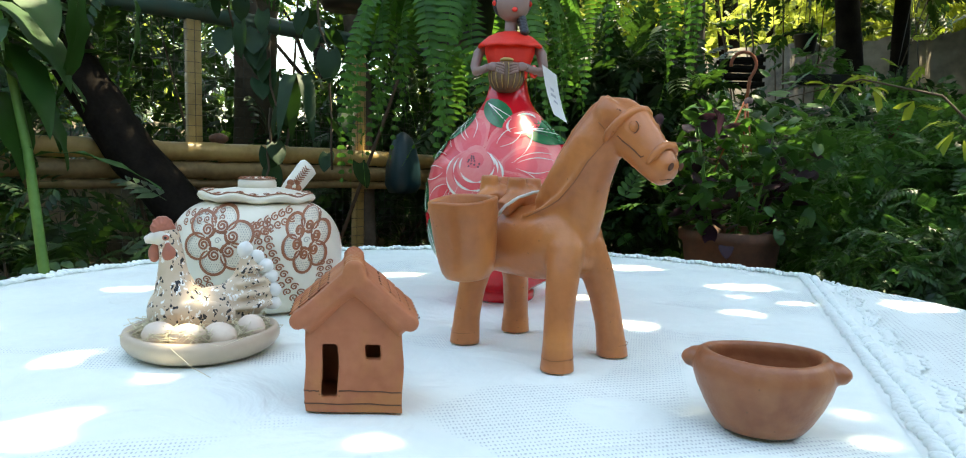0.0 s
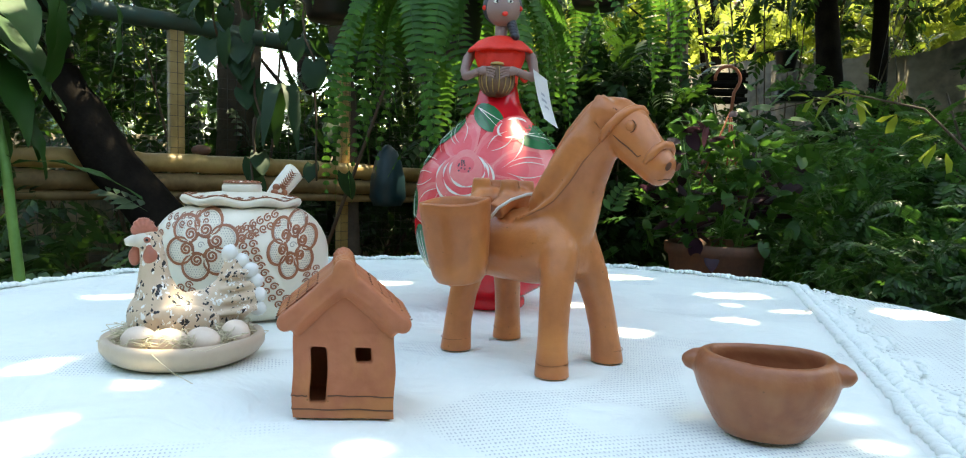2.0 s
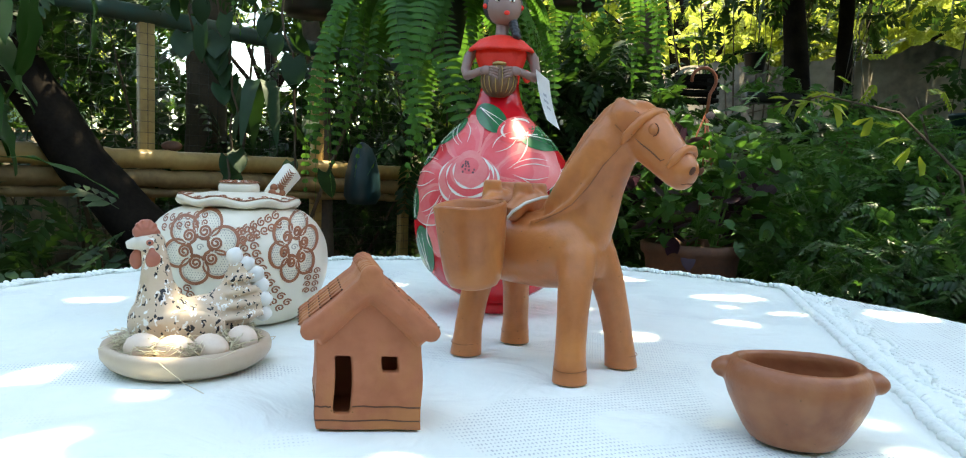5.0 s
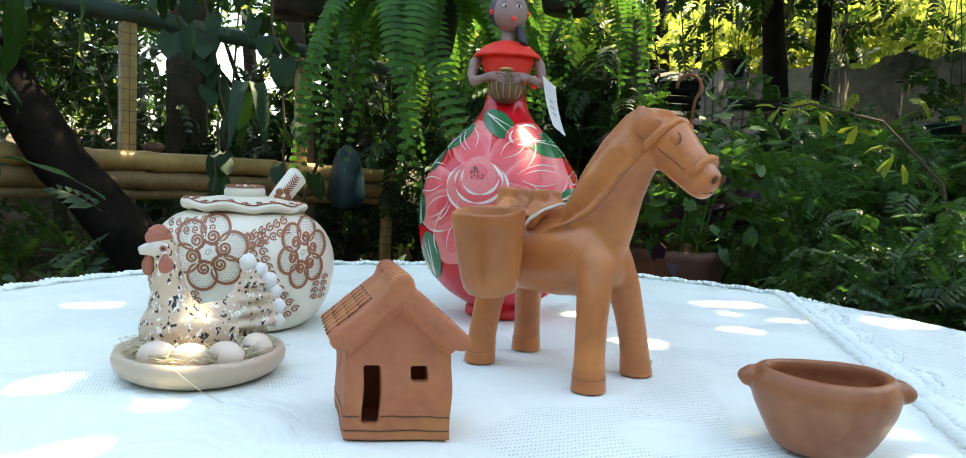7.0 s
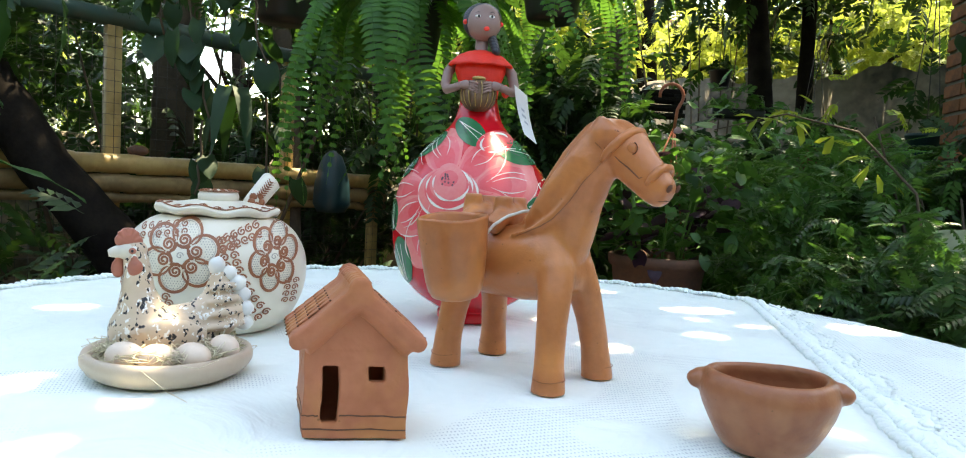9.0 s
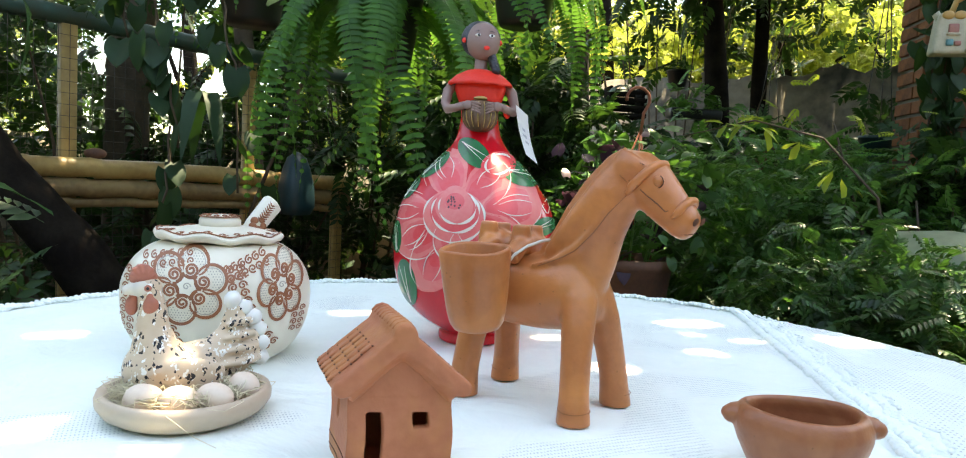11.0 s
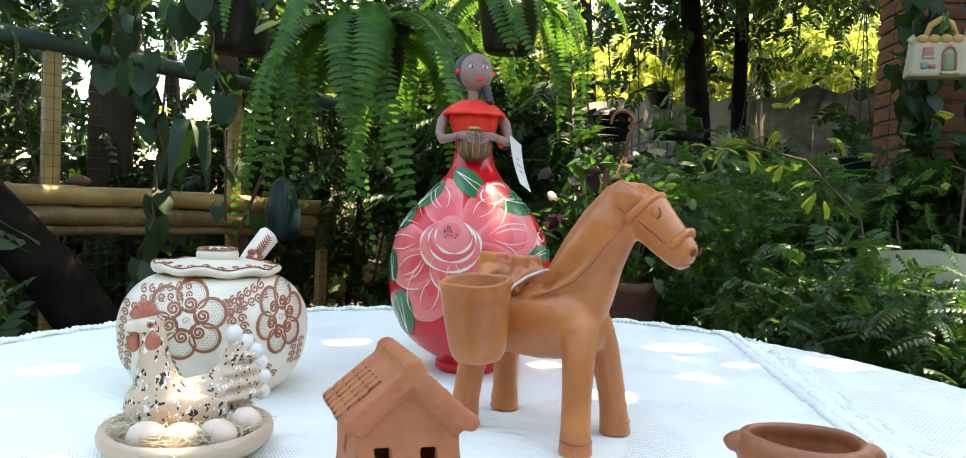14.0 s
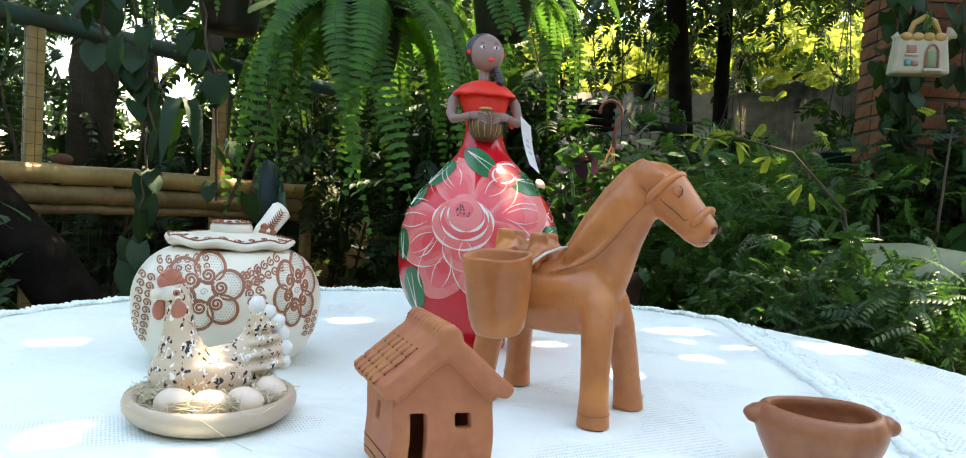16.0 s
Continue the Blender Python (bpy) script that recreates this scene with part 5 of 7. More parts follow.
def gourd_doll():
    """One plain mesh: painted gourd skirt, simple figure on top. Local -y is its front."""
    rows = [(0.0425, 0.0), (0.0455, 0.004), (0.0455, 0.012), (0.0435, 0.016), (0.052, 0.021), (0.076, 0.037), (0.098, 0.062), (0.1105, 0.093), (0.1145, 0.127), (0.1125, 0.160), (0.106, 0.188),
            (0.095, 0.210), (0.078, 0.232), (0.060, 0.251), (0.044, 0.268), (0.0335, 0.284), (0.0285, 0.302), (0.0265, 0.318), (0.0285, 0.332), (0.034, 0.347), (0.037, 0.360), (0.032, 0.372)]
    prof = smooth_profile(rows, 110)
    s = Shape()
    low = [p for p in prof if p[1] < 0.315]
    top = [p for p in prof if p[1] >= 0.312]
    s.add(*lathe([(0.001, 0.0)] + low, 96), 0)
    v, f = lathe(top + [(0.001, 0.376)], 48)
    s.add([(x, y * 0.72, z) for x, y, z in v], f, 1)
    # collar
    v, f = lathe([(0.012, 0.386), (0.020, 0.384), (0.034, 0.377), (0.046, 0.366), (0.0475, 0.3625), (0.044, 0.361), (0.036, 0.364), (0.020, 0.372)], 64, wave=lambda a, r, z: (r * (1 + 0.010 * math.sin(11 * a)), z + 0.0007 * math.sin(9 * a) * (r > 0.03)))
    s.add([(x, y * 0.74, z) for x, y, z in v], f, 1)
    # neck, head, hair
    s.add(*tube([(0, 0.002, 0.372), (0, 0.001, 0.388), (0.001, 0.0, 0.412)], [0.013, 0.0092, 0.0095], 18), 2)
    s.add(*ball((0.002, -0.004, 0.4280), (0.0250, 0.0238, 0.0285), 28, 18), 2)
    s.add(*ball((0.000, 0.0060, 0.4320), (0.0292, 0.0262, 0.0292), 28, 18, Matrix.Rotation(-0.2, 3, "X")), 3)
    for k in range(6):
        s.add(*ball((0.014 + 0.0014 * k, -0.006 - 0.0018 * k, 0.407 - 0.0046 * k), (0.0095 - 0.0005 * k, 0.0085, 0.0056), 12, 8, Matrix.Rotation(0.5, 3, "Y")), 3)
    s.add(*ball((-0.0245, -0.006, 0.428), (0.0042, 0.0042, 0.0042), 10, 8), 1)
    s.add(*ball((0.0262, -0.005, 0.427), (0.0042, 0.0042, 0.0042), 10, 8), 1)
    # plain marks of a painted face
    s.add(*ball((0.0060, -0.0252, 0.4150), (0.0044, 0.0022, 0.0036), 12, 6), 1)
    for x in (-0.0065, 0.0125):
        s.add(*ball((x, -0.0254, 0.4330), (0.0046, 0.0020, 0.0024), 10, 6), 7)
        s.add(*ball((x + 0.0006, -0.0266, 0.4330), (0.0020, 0.0014, 0.0021), 8, 6), 4)
        s.add(*tube([(x - 0.0050, -0.0235, 0.4385), (x, -0.0245, 0.4402), (x + 0.0050, -0.0235, 0.4385)], [0.0002, 0.0005, 0.0002], 5), 3)
    # arms, plain mitten forms and the basket
    for sx in (-1, 1):
        s.add(*tube([(sx * 0.037, 0.002, 0.366), (sx * 0.046, 0.000, 0.352), (sx * 0.0495, -0.004, 0.334), (sx * 0.046, -0.014, 0.3245), (sx * 0.036, -0.032, 0.3255), (sx * 0.025, -0.044, 0.3285)], [0.0075, 0.0078, 0.0068, 0.0066, 0.0056, 0.0056], 14), 2)
        s.add(*ball((sx * 0.0195, -0.0480, 0.3285), (0.0088, 0.0042, 0.0066), 12, 8), 2)
        for k in range(4):
            s.add(*tube([(sx * 0.015, -0.0505, 0.3325 - 0.0034 * k), (sx * 0.0085, -0.0540, 0.3315 - 0.0038 * k), (sx * 0.0035, -0.0555, 0.3295 - 0.0042 * k)], [0.0022, 0.0020, 0.0015], 8), 2)
    s.add(*tube([Vector((0.036, -0.0275, 0.324)) + 0.0072 * Vector((math.cos(t * 0.55) * 0.55, math.cos(t * 0.55) * 0.8, math.sin(t * 0.55))) for t in range(13)], 0.0024, 8), 1)
    s.add(*lathe([(0.001, 0.293), (0.009, 0.2935), (0.017, 0.298), (0.0225, 0.306), (0.0245, 0.316), (0.0238, 0.326), (0.019, 0.3335), (0.012, 0.337), (0.001, 0.337)], 64, (-0.002, -0.031, 0), wave=lambda a, r, z: (r * (1 + 0.05 * math.cos(16 * a)), z)), 5)
    for k in range(16):
        a = 2 * math.pi * (k + 0.5) / 16
        s.add(*tube([(-0.002 + r * math.cos(a), -0.031 + r * math.sin(a), z) for r, z in ((0.0170, 0.299), (0.0226, 0.3075), (0.0243, 0.317), (0.0232, 0.327), (0.0180, 0.3345))], 0.0007, 5), 6)
    s.add(*ball((-0.002, -0.034, 0.340), (0.010, 0.010, 0.0035), 12, 6), 6)
    # painted flowers on the skirt
    pt = Painter([p for p in prof if 0.016 < p[1] < 0.3], math.atan2(-1, -0.09), 0.45)

    def petal(cu, cv, a, b, turn, lift, seed):
        """A broad petal with a frilled outer edge, pale there and deeper pink towards the heart."""
        for k, (slot, size, back) in enumerate(((9, 1.0, 0.0), (12, 0.78, 0.16), (8, 0.52, 0.36))):
            out = []
            for i in range(40):
                t = 2 * math.pi * i / 40
                frill = 1 + 0.045 * math.sin(5 * t + seed) * max(0.0, math.cos(t)) + 0.02 * math.sin(9 * t + 2 * seed)
                x, y = a * size * frill * math.cos(t) - a * back, b * size * frill * math.sin(t) * (0.82 + 0.18 * math.cos(t))
                out.append((cu + x * math.cos(turn) - y * math.sin(turn), cv + x * math.sin(turn) + y * math.cos(turn)))
            pt.blob(s, out, lift + 0.00012 * k, slot, 6)

    fl = (-0.027, 0.192)
    petals = [(-0.088, 0.180, 0.036, 0.032, 3.2), (-0.040, 0.236, 0.036, 0.034, 1.9), (0.012, 0.224, 0.036, 0.030, 0.85), (0.048, 0.196, 0.040, 0.036, 0.1), (0.032, 0.158, 0.042, 0.030, -0.6),
              (-0.006, 0.126, 0.044, 0.034, -1.25), (-0.048, 0.122, 0.044, 0.034, -1.95), (-0.072, 0.150, 0.036, 0.030, -2.6), (-0.020, 0.150, 0.032, 0.034, -1.6)]
    for i, (u, v, a, b, turn) in enumerate(petals):
        petal(u, v, a, b, turn, 0.0004 + 0.0004 * i, i * 1.3)
    for i, (u, v, a, b, turn) in enumerate(petals):
        t0 = (-2.2, -0.2, -2.0)[i % 3]
        pts = arc_pts(u, v, a * 0.96, b * 0.92, t0, t0 + 2.1, 22, turn)
        pt.stroke(s, pts, [0.0003 + 0.0018 * abs(math.sin(math.pi * k / 21)) ** 1.3 * (0.6 + 0.4 * math.sin(k * 0.6 + i)) for k in range(22)], 0.0048, 10)
        for da in ((-0.42, 0.10, 0.46) if i % 2 else (-0.2, 0.3)):
            e = (u + a * 0.62 * math.cos(turn + da), v + a * 0.62 * math.sin(turn + da))
            q = []
            for k in range(9):
                f = 0.56 + 0.44 * k / 8
                bow = 0.005 * math.sin(math.pi * k / 8) * (1 if da > 0 else -1)
                q.append((fl[0] + (e[0] - fl[0]) * f - math.sin(turn) * bow, fl[1] + (e[1] - fl[1]) * f + math.cos(turn) * bow))
            pt.stroke(s, q, [0.0003 + 0.0009 * math.sin(math.pi * k / 8) for k in range(9)], 0.0047, 10)
    # rose heart: a cup of folded petals, swept with white, round a dotted bud
    for k, (a, b, dv, lift, slot) in enumerate(((0.040, 0.034, -0.012, 0.0042, 9), (0.031, 0.027, -0.006, 0.0046, 12), (0.024, 0.022, 0.000, 0.0050, 9))):
        pt.blob(s, arc_pts(fl[0], fl[1] + dv, a, b, 0, 2 * math.pi * 31 / 32, 32), lift, slot, 5)
        for t0, t1, w in ((3.25, 4.55, 0.0030), (4.35, 5.95, 0.0036), (2.35, 3.15, 0.0022), (6.05, 7.0, 0.0026)):
            pts = arc_pts(fl[0] + 0.002 * k, fl[1] + dv, a * 0.97, b * 0.97, t0 + 0.15 * k, t1 + 0.15 * k, 14)
            pt.stroke(s, pts, [0.0004 + w * abs(math.sin(math.pi * j / 13)) ** 1.5 for j in range(14)], lift + 0.0010, 10)
    pt.blob(s, arc_pts(fl[0] + 0.001, fl[1] + 0.011, 0.0165, 0.0160, 0, 2 * math.pi * 23 / 24, 24), 0.0062, 9, 4)
    pt.blob(s, arc_pts(fl[0] + 0.001, fl[1] + 0.007, 0.0120, 0.0105, 0, 2 * math.pi * 23 / 24, 24), 0.0064, 12, 4)
    rng = np.random.default_rng(2)
    for k in range(14):
        a, r = rng.uniform(0, 6.28), 0.0095 * math.sqrt(rng.random())
        pt.blob(s, arc_pts(fl[0] + r * math.cos(a), fl[1] + 0.004 + r * math.sin(a), 0.0012, 0.0014, 0, 5.3, 7), 0.0070, 4, 1)
    # leaves, bud and the scroll
    for u, v, a, b, turn in ((-0.006, 0.264, 0.026, 0.016, -0.75), (0.062, 0.239, 0.030, 0.017, -0.15), (-0.058, 0.246, 0.026, 0.010, 0.75), (-0.088, 0.212, 0.018, 0.007, 0.9), (-0.086, 0.086, 0.033, 0.014, 1.75), (-0.104, 0.146, 0.022, 0.008, 1.6), (0.092, 0.170, 0.018, 0.012, 0.2)):
        pt.blob(s, arc_pts(u, v, a, b, 0, 2 * math.pi * 27 / 28, 28, turn), 0.0032, 11, 5)
        for k in (-1, 0, 1):
            e = [(u + math.cos(turn) * a * (-0.85 + 0.26 * j) - math.sin(turn) * b * 0.09 * k * j, v + math.sin(turn) * a * (-0.85 + 0.26 * j) + math.cos(turn) * b * 0.09 * k * j) for j in range(7)]
            pt.stroke(s, e, [0.0015 - 0.00018 * j for j in range(7)], 0.0036 + 0.0002 * k, 4 if k == -1 else 10)
    pt.blob(s, arc_pts(0.027, 0.249, 0.024, 0.018, 0, 2 * math.pi * 23 / 24, 24, 0.4), 0.0036, 8, 5)
    for t0 in (0.2, 2.2, 4.0):
        pt.stroke(s, arc_pts(0.027, 0.250, 0.018, 0.013, t0, t0 + 1.5, 10, 0.4), [0.0008 + 0.0022 * math.sin(math.pi * j / 9) for j in range(10)], 0.0042, 10)
    pt.stroke(s, [(0.078 + 0.011 * (1 - math.cos(t * 0.42)) , 0.196 + 0.0095 * math.sin(t * 0.84)) for t in range(12)], 0.0014, 0.0010, 10)
    s.v = [Vector((p.x, p.y + 0.28 * max(0.0, p.z - 0.25), p.z)) for p in s.v]
    return s


doll = solid("doll", gourd_doll(), [RED, RED_CLOTH, SKIN, HAIR, BLACK, BASKET, GOLD, WHITE_GLAZE, PINK, PINK_PALE, WHITE_PAINT, GREEN_PAINT, PINK_MID],
             "tall gourd doll in a red lacquered skirt with painted pink flowers", "doll", (0.052, 1.060, 0.002), turn=-3)


def paper_tag():
    s = Shape()
    vs, fs = [], []
    for j in range(9):
        for i in range(5):
            u, v = (i / 4 - 0.5) * 0.030, -j / 8 * 0.068
            vs.append((u * 0.72 + 0.008 * (j / 8) ** 2 + 0.010 * j / 8, 0.005 * math.sin(j / 8 * 3) + u * 0.70, v + 0.012 * (0.5 - i / 4)))
    for j in range(8):
        for i in range(4):
            fs.append((j * 5 + i, j * 5 + i + 1, j * 5 + i + 6, j * 5 + i + 5))
    s.add(vs, fs, 0)
    s.add([(x, y + 0.0006, z) for x, y, z in vs], [tuple(reversed(f)) for f in fs], 0)
    for j, (a, b) in enumerate(((0.35, 0.6), (0.3, 0.65), (0.4, 0.7))):
        k = 3 + j
        p = [Vector(vs[k * 5]).lerp(Vector(vs[k * 5 + 4]), t) + Vector((0, -0.0006, 0)) for t in (a, b)]
        s.add([p[0], p[1], p[1] + Vector((0.001, 0, -0.004)), p[0] + Vector((0.001, 0, -0.004))], [(0, 1, 2, 3)], 1)
    return s


solid("paper_tag", paper_tag(), [PAPER, PRINT], "white paper tag with small grey print hanging from the doll's arm", "tag", (0.110, 1.058, 0.330))

# ---- bamboo fence ----
F0 = Vector((-1.458, 3.515, 0))
FD = Vector((0.669, 0.743, 0))


def on_fence(s, z, out=0.0):
    """A point s metres along the fence from its first post, out: towards the table."""
    return F0 + FD * s + Vector((FD.y, -FD.x, 0)) * out + Vector((0, 0, z))


def bamboo_pole(s0, s1, z, r, out=0.0, seed=1):
    rng = np.random.default_rng(seed)
    pts, rad, s = [], [], s0
    gap = rng.uniform(0.25, 0.35)
    while s < s1:
        e = min(s + gap, s1)
        for f, k in ((0.0, 1.06), (0.04, 1.0), (0.5, 0.98), (0.96, 1.0)):
            pts.append(on_fence(s + (e - s) * f, z - 0.020 * s + 0.004 * math.sin(3 * s + f), out))
            rad.append(r * k)
        s, gap = e, rng.uniform(0.25, 0.38)
    return tube(pts, rad, 14)


fence = thing("fence", "bamboo and wire mesh garden fence with a green top rail", "fence")
part("rail", bamboo_pole(-1.8, 1.74, 0.194, 0.045, 0.05, 1), BAMBOO, fence, "thick yellow bamboo pole")
part("rail", bamboo_pole(-1.8, 1.70, 0.104, 0.043, 0.05, 2), BAMBOO_OLD, fence, "thick brownish bamboo pole")
part("rail", bamboo_pole(-1.8, 1.72, 0.040, 0.022, 0.05, 3), BAMBOO_OLD, fence)
part("top_rail", tube([on_fence(-1.8, 0.862), on_fence(0, 0.856), on_fence(2.0, 0.825)], 0.042, 14), GREEN_PIPE, fence, "dark green top rail")
for s in (-1.0, 0.0, 0.975, 1.66):
    part("post", box((-0.035, -0.02, 0), (0.035, 0.02, 1.57 if s < 1.5 else 0.92), 0.004), BAMBOO, fence).matrix_world = Matrix.Translation(on_fence(s, GROUND_Z, 0.0)) @ Matrix.Rotation(math.atan2(FD.y, FD.x), 4, "Z")


def wire(z0, z1, out):
    s = Shape()
    for k in range(73):
        a = -1.8 + k * 0.05
        s.add(*tube([on_fence(a, z0, out), on_fence(a, z1, out)], 0.0013, 4))
    for k in range(int((z1 - z0) / 0.05) + 1):
        s.add(*tube([on_fence(-1.8, z0 + k * 0.05, out), on_fence(1.75, z0 + k * 0.05, out)], 0.0013, 4))
    return s


part("wire_mesh", wire(0.22, 0.82, 0.022), WIRE, fence, "square wire mesh")
part("wire_mesh", wire(-0.72, 0.12, 0.022), WIRE, fence, "square wire mesh")
# a stone on the rail
solid("stone", ball((0, 0, 0), (0.05, 0.03, 0.026), 14, 8), POT_CLAY, "reddish stone lying on the bamboo rail", "stone", on_fence(0.10, 0.262, 0.05))
# teal bag hanging on the fence
solid("hanging_bag", lathe([(0.001, -0.19), (0.075, -0.185), (0.098, -0.14), (0.092, -0.03), (0.072, 0.06), (0.050, 0.12), (0.016, 0.15), (0.001, 0.155)], 24, wave=lambda a, r, z: (r * (1 + 0.12 * math.sin(3 * a)), z)), TEAL,
      "dark teal plastic bag hanging beside the bamboo fence", "bag", (-0.53, 4.10, 0.175))

# ---- trees: trunks in view, crowns above ----


def trunk_tube(pts, r0, r1, seed=0, n=14):
    p = [Vector(q) for q in pts]
    rows, rad = [], []
    for i in range(len(p) - 1):
        for j in range(6):
            f = j / 6
            g = (i + f) / (len(p) - 1)
            rows.append(p[i].lerp(p[i + 1], f))
            rad.append((r0 + (r1 - r0) * g) * (1 + 0.10 * noise.noise(Vector((i + f, seed, 0.5)) * 2.1)))
    rows.append(p[-1])
    rad.append(r1)
    v, f = tube(rows, rad, n)
    v = [q + 0.16 * r1 * noise.noise_vector(q * 9) for q in v]
    return v, f


def branch_set(base, tips, r):
    s = Shape()
    for t in tips:
        b, t = Vector(base), Vector(t)
        m = b.lerp(t, 0.5) + Vector((0, 0, 0.12 * (t - b).length))
        s.add(*tube([b, b.lerp(m, 0.6), m, m.lerp(t, 0.5), t], [r, r * 0.8, r * 0.6, r * 0.4, r * 0.15], 8))
    return s


# gaps in the crown over the table through which the sun falls: places on the table and widths
SUN_GAPS = [(0.446, 1.215, 0, 0.062, 0.034), (0.411, 1.127, 0, 0.022, 0.016), (0.483, 1.085, 0, 0.026, 0.018), (0.384, 1.008, 0, 0.028, 0.021), (0.672, 1.112, 0, 0.055, 0.042), (0.218, 0.913, 0, 0.027, 0.035),
            (0.171, 1.087, 0, 0.022, 0.03), (-0.38, 0.674, 0, 0.034, 0.014), (-0.362, 0.72, 0, 0.018, 0.012), (-0.251, 0.633, 0, 0.022, 0.012), (-0.277, 0.554, 0, 0.016, 0.009), (-0.301, 0.523, 0, 0.022, 0.010),
            (-0.288, 0.494, 0, 0.030, 0.012), (-0.04, 0.51, 0, 0.035, 0.012), (0.355, 0.608, 0, 0.016, 0.010), (0.334, 0.537, 0, 0.016, 0.010), (0.208, 0.60, 0, 0.010, 0.008), (0.174, 0.56, 0, 0.008, 0.010),
            (-0.262, 0.737, 0.062, 0.017, 0.012), (-0.250, 0.687, 0.04, 0.014, 0.011), (0.085, 0.985, 0.245, 0.020, 0.020), (-0.12, 1.25, 0, 0.035, 0.028), (-0.5, 1.05, 0, 0.035, 0.022), (0.30, 1.40, 0, 0.05, 0.04), (-0.55, 0.8, 0, 0.035, 0.018)]


def crown_over_table():
    rng = np.random.default_rng(31)
    n = 42000
    z = rng.uniform(2.5, 3.0, n)
    p = np.stack([rng.uniform(-1.3, 1.4, n), rng.uniform(-0.2, 2.1, n), np.zeros(n)], -1)
    p = p + np.array(SUN_DIR)[None] / SUN_DIR.z * z[:, None]
    size = rng.uniform(0.055, 0.095, n)
    keep = np.ones(n, bool)
    for gx, gy, gz, rx, ry in SUN_GAPS:
        c = np.array((gx, gy, gz))
        on = p - np.array(SUN_DIR)[None] / SUN_DIR.z * (p[:, 2:3] - c[2])
        d = on - c
        keep &= np.hypot(d[:, 0] / (rx + size * 0.22), d[:, 1] / (ry + size * 0.22)) > 1
    p, size = p[keep], size[keep]
    t = turns_for(len(p), 0.25, rng)
    p = p - np.einsum("nij,j->ni", t, np.array([0, 0.5, 0])) * size[:, None]
    broad = ([(x * 1.7, y, z * 0.3) for x, y, z in LEAF[0]], LEAF[1])
    return scatter("crown", broad, p, t, size, SHADE_TONED_LEAF)


def tree(label, pts, r0, r1, bark, crown=None, limbs=(), seed=0):
    t = thing("tree", label, "tree", pts[0])
    o = Vector(pts[0])
    part("trunk", trunk_tube([Vector(p) - o for p in pts], r0, r1, seed), bark, t)
    for k, (base, tips, r) in enumerate(limbs):
        part("limb", branch_set(Vector(base) - o, [Vector(q) - o for q in tips], r), bark, t)
    if crown:
        c = new("crown", crown)
        c.parent = t
        c.matrix_parent_inverse = Matrix.Translation(-o)
    return t


def crown_cloud(n, lo, hi, k, spread, size, mat, seed, tilt=0.7, proto=SPRIG):
    rng = np.random.default_rng(seed)
    p = clumps(n, lo, hi, k, spread, rng)
    p = p[sky_gap(p)]
    n = len(p)
    return scatter("crown", proto, p, turns_for(n, tilt, rng), rng.uniform(*size, n), mat)


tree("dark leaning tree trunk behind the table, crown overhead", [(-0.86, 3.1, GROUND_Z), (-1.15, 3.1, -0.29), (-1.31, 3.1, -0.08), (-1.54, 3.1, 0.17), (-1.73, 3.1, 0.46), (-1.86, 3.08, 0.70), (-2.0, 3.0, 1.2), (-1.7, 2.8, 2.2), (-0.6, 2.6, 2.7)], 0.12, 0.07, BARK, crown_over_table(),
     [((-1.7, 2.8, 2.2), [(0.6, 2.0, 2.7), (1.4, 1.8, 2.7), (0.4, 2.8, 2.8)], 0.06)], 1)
# next three crowns: unseen, added to keep sun and sky off the garden
tree("dark garden tree trunk with hanging pots beside it, unseen crown added for shade", [(3.12, 6.6, GROUND_Z), (3.07, 6.6, 0.6), (2.97, 6.6, 1.6), (2.80, 6.6, 2.8), (2.6, 6.5, 4.2)], 0.115, 0.085, BARK,
     crown_cloud(1300, (0.0, 3.0, 2.5), (4.6, 6.6, 3.2), 80, (0.25, 0.25, 0.2), (0.2, 0.34), SHADE_TONED_LEAF, 41), [((2.8, 6.45, 2.8), [(1.2, 6, 3.4), (4.2, 6.2, 3.6)], 0.06)], 2)
tree("slender garden tree trunk with climbing plants, unseen crown added for shade", [(3.66, 7.0, GROUND_Z), (3.65, 7.0, 0.9), (3.64, 7.0, 2.0), (3.6, 7.0, 4.0)], 0.08, 0.06, BARK,
     crown_cloud(2600, (2.4, 3.2, 2.75), (6.8, 8.4, 3.5), 130, (0.35, 0.35, 0.2), (0.24, 0.42), SHADE_TONED_LEAF, 42), (), 3)
tree("thin grey tree trunk behind the fence, unseen crown added for shade", [(-0.75, 4.3, GROUND_Z), (-0.80, 4.3, 0.6), (-0.92, 4.25, 1.4), (-1.0, 4.2, 2.6)], 0.06, 0.045, BARK_LIGHT,
     crown_cloud(2300, (-3.2, 2.9, 2.4), (0.4, 6.4, 3.2), 110, (0.3, 0.3, 0.2), (0.16, 0.28), SHADE_TONED_LEAF, 43), [((-0.92, 4.25, 1.4), [(-2.0, 4.4, 1.9), (0.3, 4.5, 1.9)], 0.03)], 4)
tree("thick grey trunk behind the wire fence", [(-1.75, 5.2, GROUND_Z), (-1.75, 5.2, 0.5), (-1.72, 5.2, 1.2), (-1.7, 5.2, 2.8)], 0.15, 0.12, BARK_LIGHT, None, (), 6)
